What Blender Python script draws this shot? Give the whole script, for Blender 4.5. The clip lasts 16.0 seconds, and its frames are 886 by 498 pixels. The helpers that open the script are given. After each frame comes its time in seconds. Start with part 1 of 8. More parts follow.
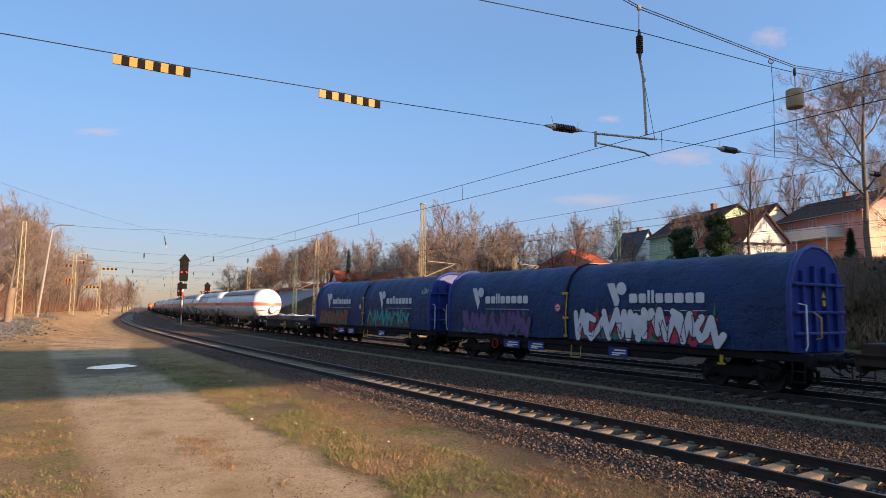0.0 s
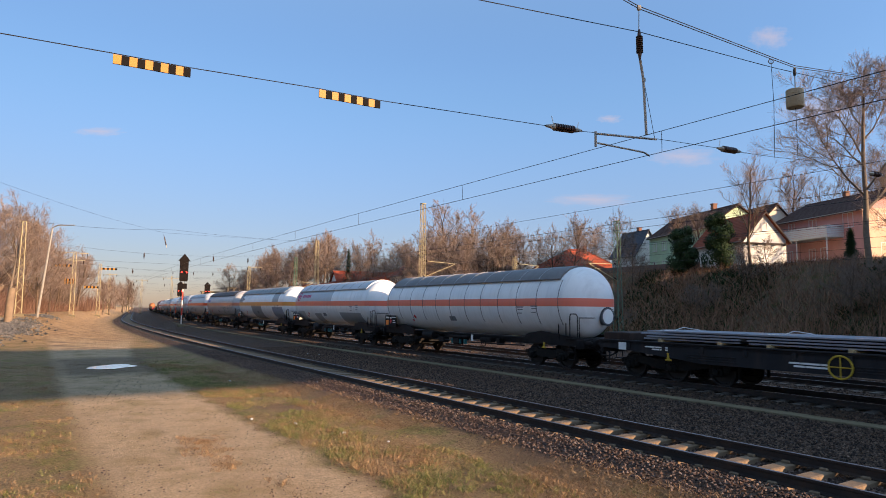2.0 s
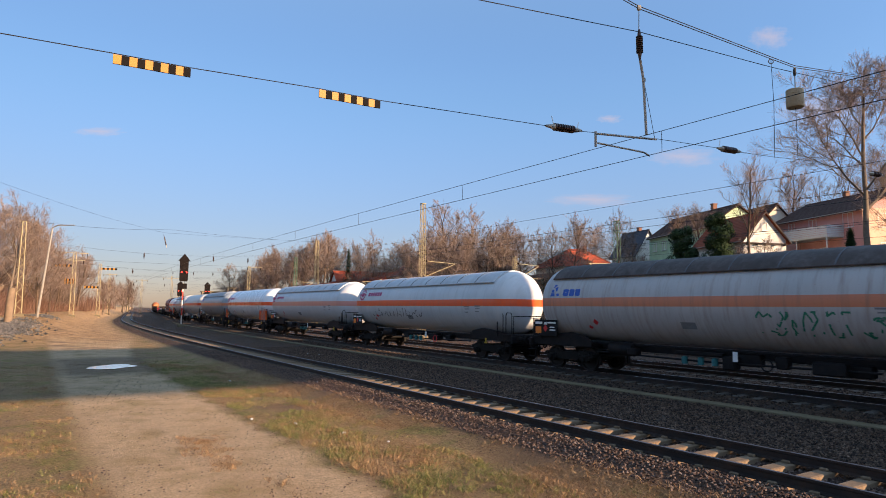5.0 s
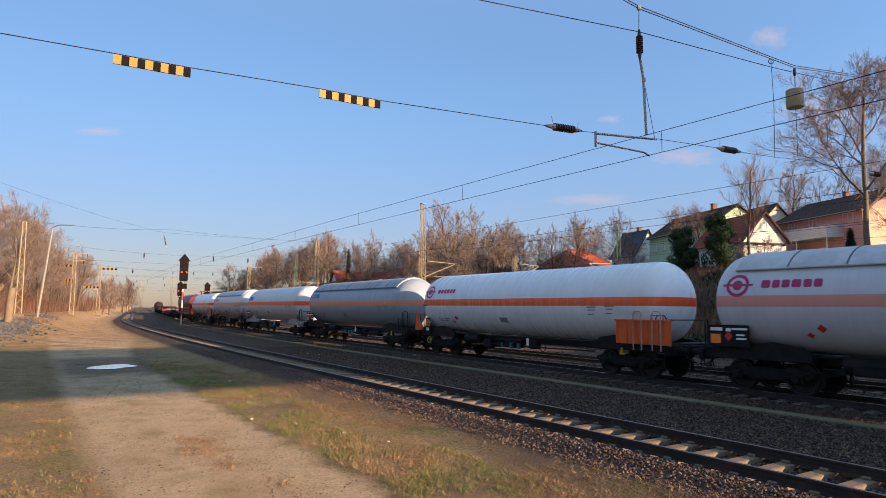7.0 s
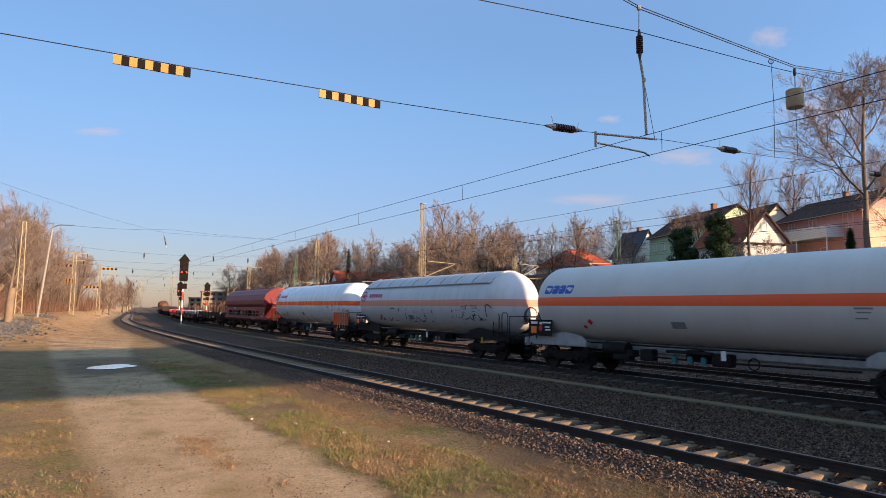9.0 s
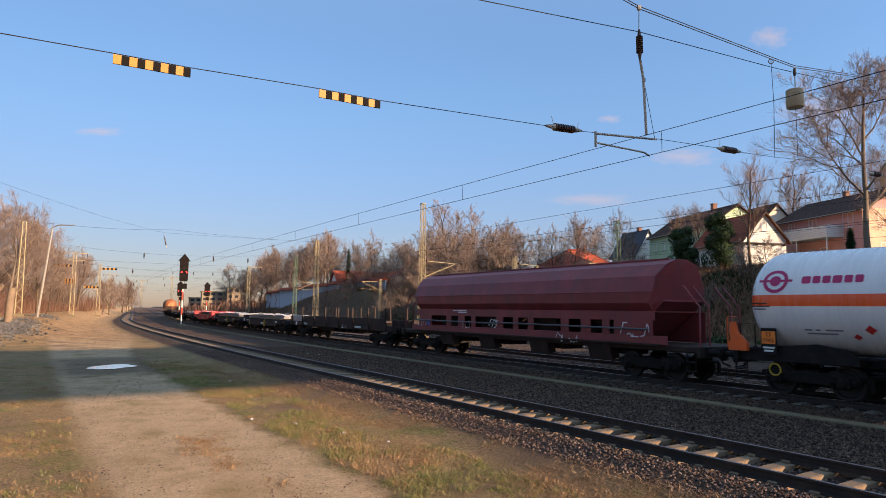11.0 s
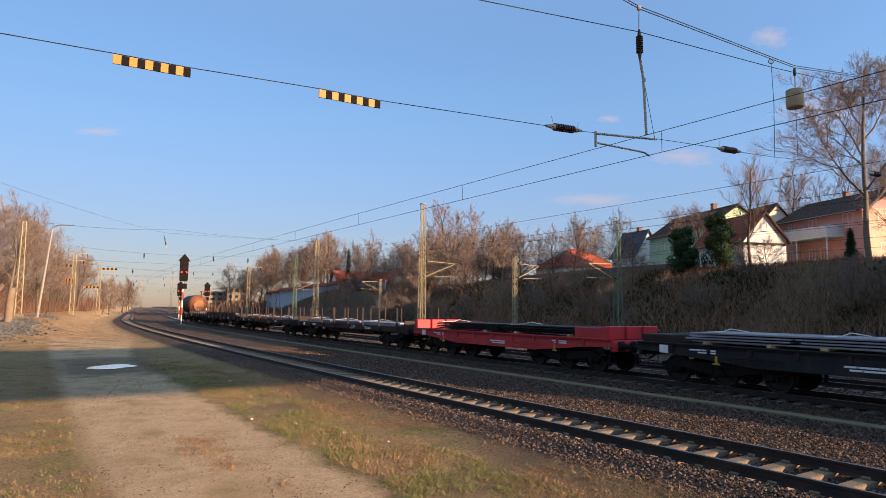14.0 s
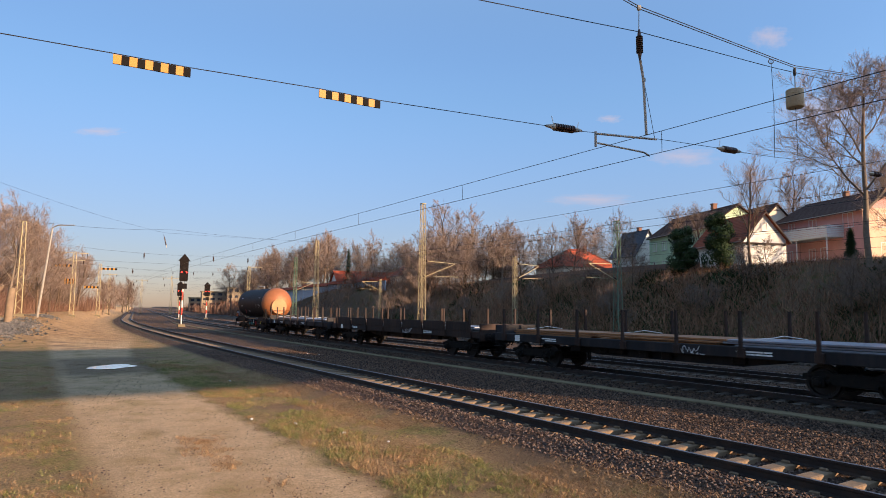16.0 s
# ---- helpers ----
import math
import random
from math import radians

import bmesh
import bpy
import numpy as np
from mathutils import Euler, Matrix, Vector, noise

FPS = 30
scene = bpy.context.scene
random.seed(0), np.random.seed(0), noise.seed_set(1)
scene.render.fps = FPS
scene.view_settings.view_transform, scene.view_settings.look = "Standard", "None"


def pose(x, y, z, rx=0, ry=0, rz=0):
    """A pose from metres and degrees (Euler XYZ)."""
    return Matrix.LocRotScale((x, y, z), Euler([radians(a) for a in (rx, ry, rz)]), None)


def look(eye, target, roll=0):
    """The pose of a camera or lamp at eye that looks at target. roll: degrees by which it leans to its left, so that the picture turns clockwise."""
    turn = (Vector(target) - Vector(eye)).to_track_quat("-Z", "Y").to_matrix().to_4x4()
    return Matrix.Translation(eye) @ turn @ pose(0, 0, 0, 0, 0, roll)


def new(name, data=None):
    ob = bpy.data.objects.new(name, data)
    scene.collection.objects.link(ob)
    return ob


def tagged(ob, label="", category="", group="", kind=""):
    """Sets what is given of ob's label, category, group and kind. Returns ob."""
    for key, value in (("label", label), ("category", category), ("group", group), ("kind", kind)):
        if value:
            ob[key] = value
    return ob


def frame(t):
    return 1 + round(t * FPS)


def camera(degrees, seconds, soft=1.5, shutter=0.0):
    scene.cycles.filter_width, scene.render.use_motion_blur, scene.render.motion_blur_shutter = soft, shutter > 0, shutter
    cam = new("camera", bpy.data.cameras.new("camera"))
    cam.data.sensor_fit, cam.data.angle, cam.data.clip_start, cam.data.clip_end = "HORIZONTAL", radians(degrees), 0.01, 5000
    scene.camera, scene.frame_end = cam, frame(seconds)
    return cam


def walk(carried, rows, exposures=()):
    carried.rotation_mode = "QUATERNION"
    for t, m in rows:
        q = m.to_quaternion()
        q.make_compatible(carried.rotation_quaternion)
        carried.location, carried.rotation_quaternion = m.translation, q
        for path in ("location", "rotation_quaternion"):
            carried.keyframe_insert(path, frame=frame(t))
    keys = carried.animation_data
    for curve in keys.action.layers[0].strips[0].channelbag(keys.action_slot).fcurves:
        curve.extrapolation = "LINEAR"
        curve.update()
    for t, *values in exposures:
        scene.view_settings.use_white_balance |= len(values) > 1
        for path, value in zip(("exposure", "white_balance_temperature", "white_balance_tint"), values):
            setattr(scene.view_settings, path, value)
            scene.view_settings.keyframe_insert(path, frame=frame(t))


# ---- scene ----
# A freight train passes on the second track of a yard; the camera stands still beside the first track.
cam = camera(70.0, 16.0, soft=0.9, shutter=0.06)
EYE = Vector((0, 0, 2.31))
_v = look(EYE, (0, 100 * math.cos(0.09572), 2.31 + 100 * math.sin(0.09572)), 0.656)
walk(cam, [(0.0, _v), (16.0, _v)], exposures=[(0.0, 1.15), (16.0, 1.15)])

# ---- light ----
SUN_EL = radians(12.5)
SUN_TO = Vector((0.848, -0.529, 0)).normalized()
world = bpy.data.worlds.new("sky")
scene.world = world
world.use_nodes = True
_n = world.node_tree.nodes
_sky = _n.new("ShaderNodeTexSky")
_sky.sky_type, _sky.sun_disc = "NISHITA", False
_sky.sun_elevation, _sky.sun_rotation = SUN_EL, math.atan2(SUN_TO.x, SUN_TO.y)
_sky.air_density, _sky.dust_density, _sky.ozone_density = 1.0, 0.3, 3.0
_n["Background"].inputs["Strength"].default_value = 0.10
_tint = _n.new("ShaderNodeMix")
_tint.data_type, _tint.blend_type = "RGBA", "MULTIPLY"
_tint.inputs[0].default_value = 1.0
_hue = _n.new("ShaderNodeMix")
_hue.data_type = "RGBA"
_hue.inputs[6].default_value, _hue.inputs[7].default_value = (1.41, 1.0, 1.26, 1), (1.0, 0.98, 1.03, 1)
world.node_tree.links.new(_hue.outputs[2], _tint.inputs[7])
world.node_tree.links.new(_sky.outputs[0], _tint.inputs[6])
_co = _n.new("ShaderNodeTexCoord")
_xyz = _n.new("ShaderNodeSeparateXYZ")
_up = _n.new("ShaderNodeMapRange")
_up.interpolation_type = "SMOOTHSTEP"
for _i, _q in enumerate((-0.05, 0.42, 0.42, 1.08)):
    _up.inputs[_i + 1].default_value = _q
_scl = _n.new("ShaderNodeVectorMath")
_scl.operation = "SCALE"
world.node_tree.links.new(_co.outputs["Generated"], _xyz.inputs[0])
world.node_tree.links.new(_xyz.outputs[2], _up.inputs[0])
world.node_tree.links.new(_tint.outputs[2], _scl.inputs[0])
_zen = _n.new("ShaderNodeMapRange")
_zen.interpolation_type = "SMOOTHSTEP"
for _i, _q in enumerate((0.36, 0.90, 0.0, 1.0)):
    _zen.inputs[_i + 1].default_value = _q
_both = _n.new("ShaderNodeMix")
_both.data_type = "RGBA"
_both.inputs[6].default_value, _both.inputs[7].default_value = (1, 1, 1, 1), (3.45, 2.72, 2.02, 1)
_over = _n.new("ShaderNodeMix")
_over.data_type, _over.blend_type = "RGBA", "MULTIPLY"
_over.inputs[0].default_value = 1.0
world.node_tree.links.new(_xyz.outputs[2], _zen.inputs[0])
world.node_tree.links.new(_zen.outputs[0], _both.inputs[0])
_side = _n.new("ShaderNodeMapRange")
for _i, _q in enumerate((-0.6, 0.6, 0.82, 1.32)):
    _side.inputs[_i + 1].default_value = _q
_gain = _n.new("ShaderNodeMath")
_gain.operation = "MULTIPLY"
world.node_tree.links.new(_xyz.outputs[0], _side.inputs[0])
world.node_tree.links.new(_side.outputs[0], _gain.inputs[0])
world.node_tree.links.new(_up.outputs[0], _gain.inputs[1])
world.node_tree.links.new(_gain.outputs[0], _scl.inputs["Scale"])
world.node_tree.links.new(_both.outputs[2], _over.inputs[7])
world.node_tree.links.new(_scl.outputs[0], _over.inputs[6])
world.node_tree.links.new(_up.outputs[0], _hue.inputs[0])
world.node_tree.links.new(_over.outputs[2], _n["Background"].inputs["Color"])
_l = bpy.data.lights.new("sun", "SUN")
_l.energy, _l.angle, _l.color = 4.9, radians(0.6), (1.0, 0.70, 0.46)
_sun = new("sun", _l)
_d = Vector((SUN_TO.x * math.cos(SUN_EL), SUN_TO.y * math.cos(SUN_EL), math.sin(SUN_EL)))
_sun.rotation_euler = _d.to_track_quat("Z", "Y").to_euler()
_sun.location = (60, -20, 40)

# ---- plan: all tracks run along one curve; s metres along it, o metres across it (away from the camera) ----
S = np.arange(-400.0, 1600.0, 1.0)
PSI = 0.590949 - np.where(S < 0, 0.000463 * np.clip(S, -60, 0), np.minimum(0.000463 * S + 0.000004 * S * S, 0.142))
_dx, _dy = -np.sin(PSI), np.cos(PSI)
CX = np.concatenate([[0], np.cumsum((_dx[1:] + _dx[:-1]) / 2)])
CY = np.concatenate([[0], np.cumsum((_dy[1:] + _dy[:-1]) / 2)])
CX += 10.18129 * math.cos(0.590949) - CX[400]
CY += 10.18129 * math.sin(0.590949) - CY[400]
TRAIN_O, THIRD_O = 9.2188, 13.9


def at(s, o, z=0.0):
    """World place of curve coordinates."""
    x, y, a = np.interp(s, S, CX), np.interp(s, S, CY), np.interp(s, S, PSI)
    return Vector((float(x + o * math.cos(a)), float(y + o * math.sin(a)), z))


def at_many(s, o):
    x, y, a = np.interp(s, S, CX), np.interp(s, S, CY), np.interp(s, S, PSI)
    return x + o * np.cos(a), y + o * np.sin(a)


def heading(s):
    return float(np.interp(s, S, PSI))


def on_curve(s, o, z=0.0, turn=0.0):
    """Pose with x against the curve's direction (the way the train goes) and y away from the camera's side."""
    p = at(s, o, z)
    return pose(p.x, p.y, p.z, 0, 0, math.degrees(heading(s)) - 90 + turn)


def ramp(v, a, b):
    t = np.clip((np.asarray(v, float) - a) / (b - a), 0, 1)
    return t * t * (3 - 2 * t)


def ground_z(s, o):
    """Height of the ground sheet."""
    s, o = np.asarray(s, float), np.asarray(o, float)
    z = np.full(np.broadcast(s, o).shape, -0.42)
    z = z + 0.16 * ramp(o, -2.9, -1.9) - 0.06 * ramp(o, 1.7, 3.2)
    z = z + 0.07 * ramp(o, TRAIN_O - 2.9, TRAIN_O - 1.9) - 0.10 * ramp(o, THIRD_O + 1.8, THIRD_O + 3.2)
    for c in (0.0, TRAIN_O, THIRD_O):
        z = z + (0.105 if c == 0.0 else 0.045) * ramp(np.abs(o - c), 0.80, 1.0) * (1 - ramp(np.abs(o - c), 1.35, 1.9))
    left = ramp(-o, 4.5, 11.0)
    z = z + left * (1.45 * ramp(s, 42, 80) + 0.25 * ramp(-o, 11, 16))
    z = z + left * 0.05 * np.sin(s * 0.9 + o * 0.7) * np.sin(o * 1.3 - s * 0.31)
    foot = 44.0 - 12.0 * ramp(s, 80, 130)
    top = 7.4 - 1.2 * ramp(s, 60, 130) - 2.0 * ramp(s, 130, 200) - 2.2 * ramp(s, 190, 240)
    bank = ramp(o, foot, foot + 14 - 5 * ramp(s, 80, 130))
    z = z + bank * (top + 0.45 + 0.5 * np.sin(s * 0.21 + 1.0) * (1 - bank) + 0.3 * np.sin(s * 0.57 + o * 0.4) * (1 - bank))
    z = z + 2.5 * ramp(o, 70, 160) * ramp(s, -100, 60) * (1 - ramp(s, 200, 320))
    return z


# ---- mesh helpers ----
class MB:
    """A mesh being put together from simple solids."""

    def __init__(self):
        self.v, self.f, self.uv = [], [], None

    def add(self, verts, faces):
        b = len(self.v)
        self.v.extend([tuple(q) for q in verts])
        self.f.extend([tuple(i + b for i in q) for q in faces])
        return self

    def box(self, c, size, bev=0.0, m=None):
        hx, hy, hz = size[0] / 2, size[1] / 2, size[2] / 2
        if bev <= 0:
            vs = [(sx * hx, sy * hy, sz * hz) for sx in (-1, 1) for sy in (-1, 1) for sz in (-1, 1)]
            fs = [(0, 1, 3, 2), (4, 6, 7, 5), (0, 4, 5, 1), (2, 3, 7, 6), (0, 2, 6, 4), (1, 5, 7, 3)]
        else:
            b = min(bev, hx * 0.9, hy * 0.9, hz * 0.9)
            vs, idx = [], {}
            for sx in (-1, 1):
                for sy in (-1, 1):
                    for sz in (-1, 1):
                        for k in range(3):
                            q = [sx * (hx - b), sy * (hy - b), sz * (hz - b)]
                            q[k] = (sx * hx, sy * hy, sz * hz)[k]
                            idx[sx, sy, sz, k] = len(vs)
                            vs.append(tuple(q))
            fs = []
            for sg in (-1, 1):
                for k in range(3):
                    a, c2 = [(1, 2), (2, 0), (0, 1)][k]
                    ring = []
                    for pa, pb in ((-1, -1), (1, -1), (1, 1), (-1, 1)):
                        s3 = [0, 0, 0]
                        s3[k], s3[a], s3[c2] = sg, pa, pb
                        ring.append(idx[s3[0], s3[1], s3[2], k])
                    fs.append(tuple(ring if sg > 0 else ring[::-1]))
            for k in range(3):
                a, c2 = [(1, 2), (2, 0), (0, 1)][k]
                for pa in (-1, 1):
                    for pb in (-1, 1):
                        e = []
                        for sg in (-1, 1):
                            s3 = [0, 0, 0]
                            s3[k], s3[a], s3[c2] = sg, pa, pb
                            e.append((idx[s3[0], s3[1], s3[2], a], idx[s3[0], s3[1], s3[2], c2]))
                        q = (e[0][0], e[1][0], e[1][1], e[0][1])
                        fs.append(q if pa * pb > 0 else q[::-1])
            for sx in (-1, 1):
                for sy in (-1, 1):
                    for sz in (-1, 1):
                        q = (idx[sx, sy, sz, 0], idx[sx, sy, sz, 1], idx[sx, sy, sz, 2])
                        fs.append(q if sx * sy * sz > 0 else q[::-1])
        cv = Vector(c)
        vs = [(m @ Vector(q) if m else Vector(q)) + cv for q in vs]
        return self.add(vs, fs)

    def tube(self, pts, r, n=6, r1=None, caps=True):
        """A round bar through points, tapering from r to r1."""
        pts = [Vector(q) for q in pts]
        r1 = r if r1 is None else r1
        b = len(self.v)
        k = len(pts)
        up = None
        for i, q in enumerate(pts):
            d = (pts[min(i + 1, k - 1)] - pts[max(i - 1, 0)]).normalized()
            if up is None:
                up = Vector((0, 0, 1)) if abs(d.z) < 0.9 else Vector((1, 0, 0))
            u = d.cross(up).normalized()
            w = u.cross(d).normalized()
            up = w
            rr = r + (r1 - r) * i / max(1, k - 1)
            for j in range(n):
                a = 2 * math.pi * j / n
                self.v.append(tuple(q + u * (rr * math.cos(a)) + w * (rr * math.sin(a))))
        for i in range(k - 1):
            for j in range(n):
                j2 = (j + 1) % n
                self.f.append((b + i * n + j, b + i * n + j2, b + (i + 1) * n + j2, b + (i + 1) * n + j))
        if caps:
            self.f.append(tuple(b + j for j in range(n))[::-1])
            self.f.append(tuple(b + (k - 1) * n + j for j in range(n)))
        return self

    def lathe(self, prof, axis="x", c=(0, 0, 0), n=32, a0=0.0, a1=2 * math.pi, thick=0.0):
        """Turns a profile of (along, radius) about an axis through c."""
        full = abs(a1 - a0 - 2 * math.pi) < 1e-6
        cols = n if full else n + 1
        b = len(self.v)
        for (t, r) in prof:
            for j in range(cols):
                a = a0 + (a1 - a0) * j / n
                p, q = r * math.cos(a), r * math.sin(a)
                w = {"x": (t, p, q), "y": (p, t, q), "z": (p, q, t)}[axis]
                self.v.append((c[0] + w[0], c[1] + w[1], c[2] + w[2]))
        for i in range(len(prof) - 1):
            for j in range(n):
                j2 = (j + 1) % cols if full else j + 1
                q = (b + i * cols + j, b + i * cols + j2, b + (i + 1) * cols + j2, b + (i + 1) * cols + j)
                self.f.append(q if axis != "y" else q[::-1])
        return self

    def prism(self, poly, axis, lo, hi):
        """A flat outline drawn out along an axis ('x': outline in y,z; 'y': in x,z; 'z': in x,y)."""
        k = len(poly)
        fn = {"x": lambda t, p, q: (t, p, q), "y": lambda t, p, q: (p, t, q), "z": lambda t, p, q: (p, q, t)}[axis]
        vs = [fn(lo, *q) for q in poly] + [fn(hi, *q) for q in poly]
        fs = [(i, (i + 1) % k, k + (i + 1) % k, k + i) for i in range(k)]
        fs += [tuple(range(k))[::-1], tuple(range(k, 2 * k))]
        return self.add(vs, fs)

    def mesh(self, name, smooth=None, fix=True):
        me = bpy.data.meshes.new(name)
        me.from_pydata(self.v, [], self.f)
        if fix and len(self.f) < 20000:
            bm = bmesh.new()
            bm.from_mesh(me)
            bmesh.ops.recalc_face_normals(bm, faces=bm.faces)
            bm.to_mesh(me)
            bm.free()
        if smooth is not None:
            me.polygons.foreach_set("use_smooth", [True] * len(me.polygons))
            me.set_sharp_from_angle(angle=radians(smooth))
        return me


def part(name, mb, material, parent=None, label="", smooth=None, m=None):
    me = mb if isinstance(mb, bpy.types.Mesh) else mb.mesh(name, smooth)
    if material and not me.materials:
        me.materials.append(material)
    ob = new(name, me)
    if parent:
        ob.parent = parent
    if m is not None:
        ob.matrix_basis = m
    if label:
        ob["label"] = label
    return ob


def thing(name, label, category, m=None, group="", kind=""):
    ob = new(name)
    ob.empty_display_size = 0.3
    if m is not None:
        ob.matrix_basis = m
    return tagged(ob, label, category, group, kind)


# ---- materials ----
def node_mat(name):
    m = bpy.data.materials.new(name)
    m.use_nodes = True
    nt = m.node_tree
    return m, nt, nt.nodes["Principled BSDF"]


def link(nt, a, b):
    nt.links.new(a, b)


def mixc(nt, fac, a, b, mode="MIX"):
    """Mixes two colours or sockets; returns the result's socket."""
    n = nt.nodes.new("ShaderNodeMix")
    n.data_type, n.blend_type = "RGBA", mode
    for key, v in ((0, fac), (6, a), (7, b)):
        if isinstance(v, (int, float)):
            n.inputs[key].default_value = v
        elif isinstance(v, (tuple, list)):
            n.inputs[key].default_value = (*v[:3], 1)
        else:
            link(nt, v, n.inputs[key])
    return n.outputs[2]


def mth(nt, op, a, b=None, c=None, clamp=False):
    n = nt.nodes.new("ShaderNodeMath")
    n.operation, n.use_clamp = op, clamp
    for i, v in enumerate((a, b, c)):
        if v is None:
            continue
        if isinstance(v, (int, float)):
            n.inputs[i].default_value = v
        else:
            link(nt, v, n.inputs[i])
    return n.outputs[0]


def coords(nt, kind="Object", scale=(1, 1, 1)):
    t = nt.nodes.new("ShaderNodeTexCoord")
    mp = nt.nodes.new("ShaderNodeMapping")
    mp.inputs["Scale"].default_value = scale
    link(nt, t.outputs[kind], mp.inputs["Vector"])
    return mp.outputs[0]


def noise_tex(nt, vec, scale, detail=4.0, rough=0.6, kind="NOISE"):
    n = nt.nodes.new("ShaderNodeTexNoise")
    n.inputs["Scale"].default_value, n.inputs["Detail"].default_value, n.inputs["Roughness"].default_value = scale, detail, rough
    link(nt, vec, n.inputs["Vector"])
    return n.outputs["Fac"]


def band(nt, v, lo, hi, soft=0.01):
    """1 between lo and hi, with soft edges."""
    a = nt.nodes.new("ShaderNodeMapRange")
    a.inputs[1].default_value, a.inputs[2].default_value = lo - soft, lo + soft
    b = nt.nodes.new("ShaderNodeMapRange")
    b.inputs[1].default_value, b.inputs[2].default_value = hi + soft, hi - soft
    link(nt, v, a.inputs[0]), link(nt, v, b.inputs[0])
    return mth(nt, "MULTIPLY", a.outputs[0], b.outputs[0])


def step_map(nt, v, lo, hi):
    a = nt.nodes.new("ShaderNodeMapRange")
    a.inputs[1].default_value, a.inputs[2].default_value = lo, hi
    link(nt, v, a.inputs[0])
    return a.outputs[0]


def add_bump(nt, bsdf, height, strength, dist=0.02):
    b = nt.nodes.new("ShaderNodeBump")
    b.inputs["Strength"].default_value, b.inputs["Distance"].default_value = strength, dist
    link(nt, height, b.inputs["Height"])
    link(nt, b.outputs[0], bsdf.inputs["Normal"])


def mat(name, col, rough=0.6, metal=0.0, vary=0.25, scale=3.0, dirt=None, dirt_amt=0.5, bump=0.0, bscale=60.0, kind="Object", streak=False, rand=0.0, spec=0.35):
    """A surface with two scales of variation, an optional dirt colour and a fine relief."""
    m, nt, b = node_mat(name)
    v = coords(nt, kind)
    big = noise_tex(nt, v, scale, 5.0, 0.65)
    fine = noise_tex(nt, v, scale * 9.0, 3.0, 0.6)
    dark = tuple(c * (1 - vary) for c in col)
    lite = tuple(min(1, c * (1 + vary * 0.6)) for c in col)
    c = mixc(nt, step_map(nt, big, 0.3, 0.7), dark, lite)
    c = mixc(nt, mth(nt, "MULTIPLY", fine, 0.35), c, dark)
    if rand:
        oi = nt.nodes.new("ShaderNodeObjectInfo")
        c = mixc(nt, mth(nt, "MULTIPLY", oi.outputs["Random"], rand), c, tuple(q * 0.45 for q in col))
    if dirt:
        vs = coords(nt, kind, (2.2, 2.2, 0.35)) if streak else v
        dn = noise_tex(nt, vs, scale * 1.3, 6.0, 0.7)
        c = mixc(nt, mth(nt, "MULTIPLY", step_map(nt, dn, 0.46, 0.72), dirt_amt), c, dirt)
    link(nt, c, b.inputs["Base Color"])
    link(nt, mth(nt, "ADD", mth(nt, "MULTIPLY", fine, 0.18), rough - 0.09), b.inputs["Roughness"])
    b.inputs["Metallic"].default_value = metal
    b.inputs["Specular IOR Level"].default_value = spec
    if bump:
        add_bump(nt, b, noise_tex(nt, v, bscale, 4.0, 0.6), bump)
    return m


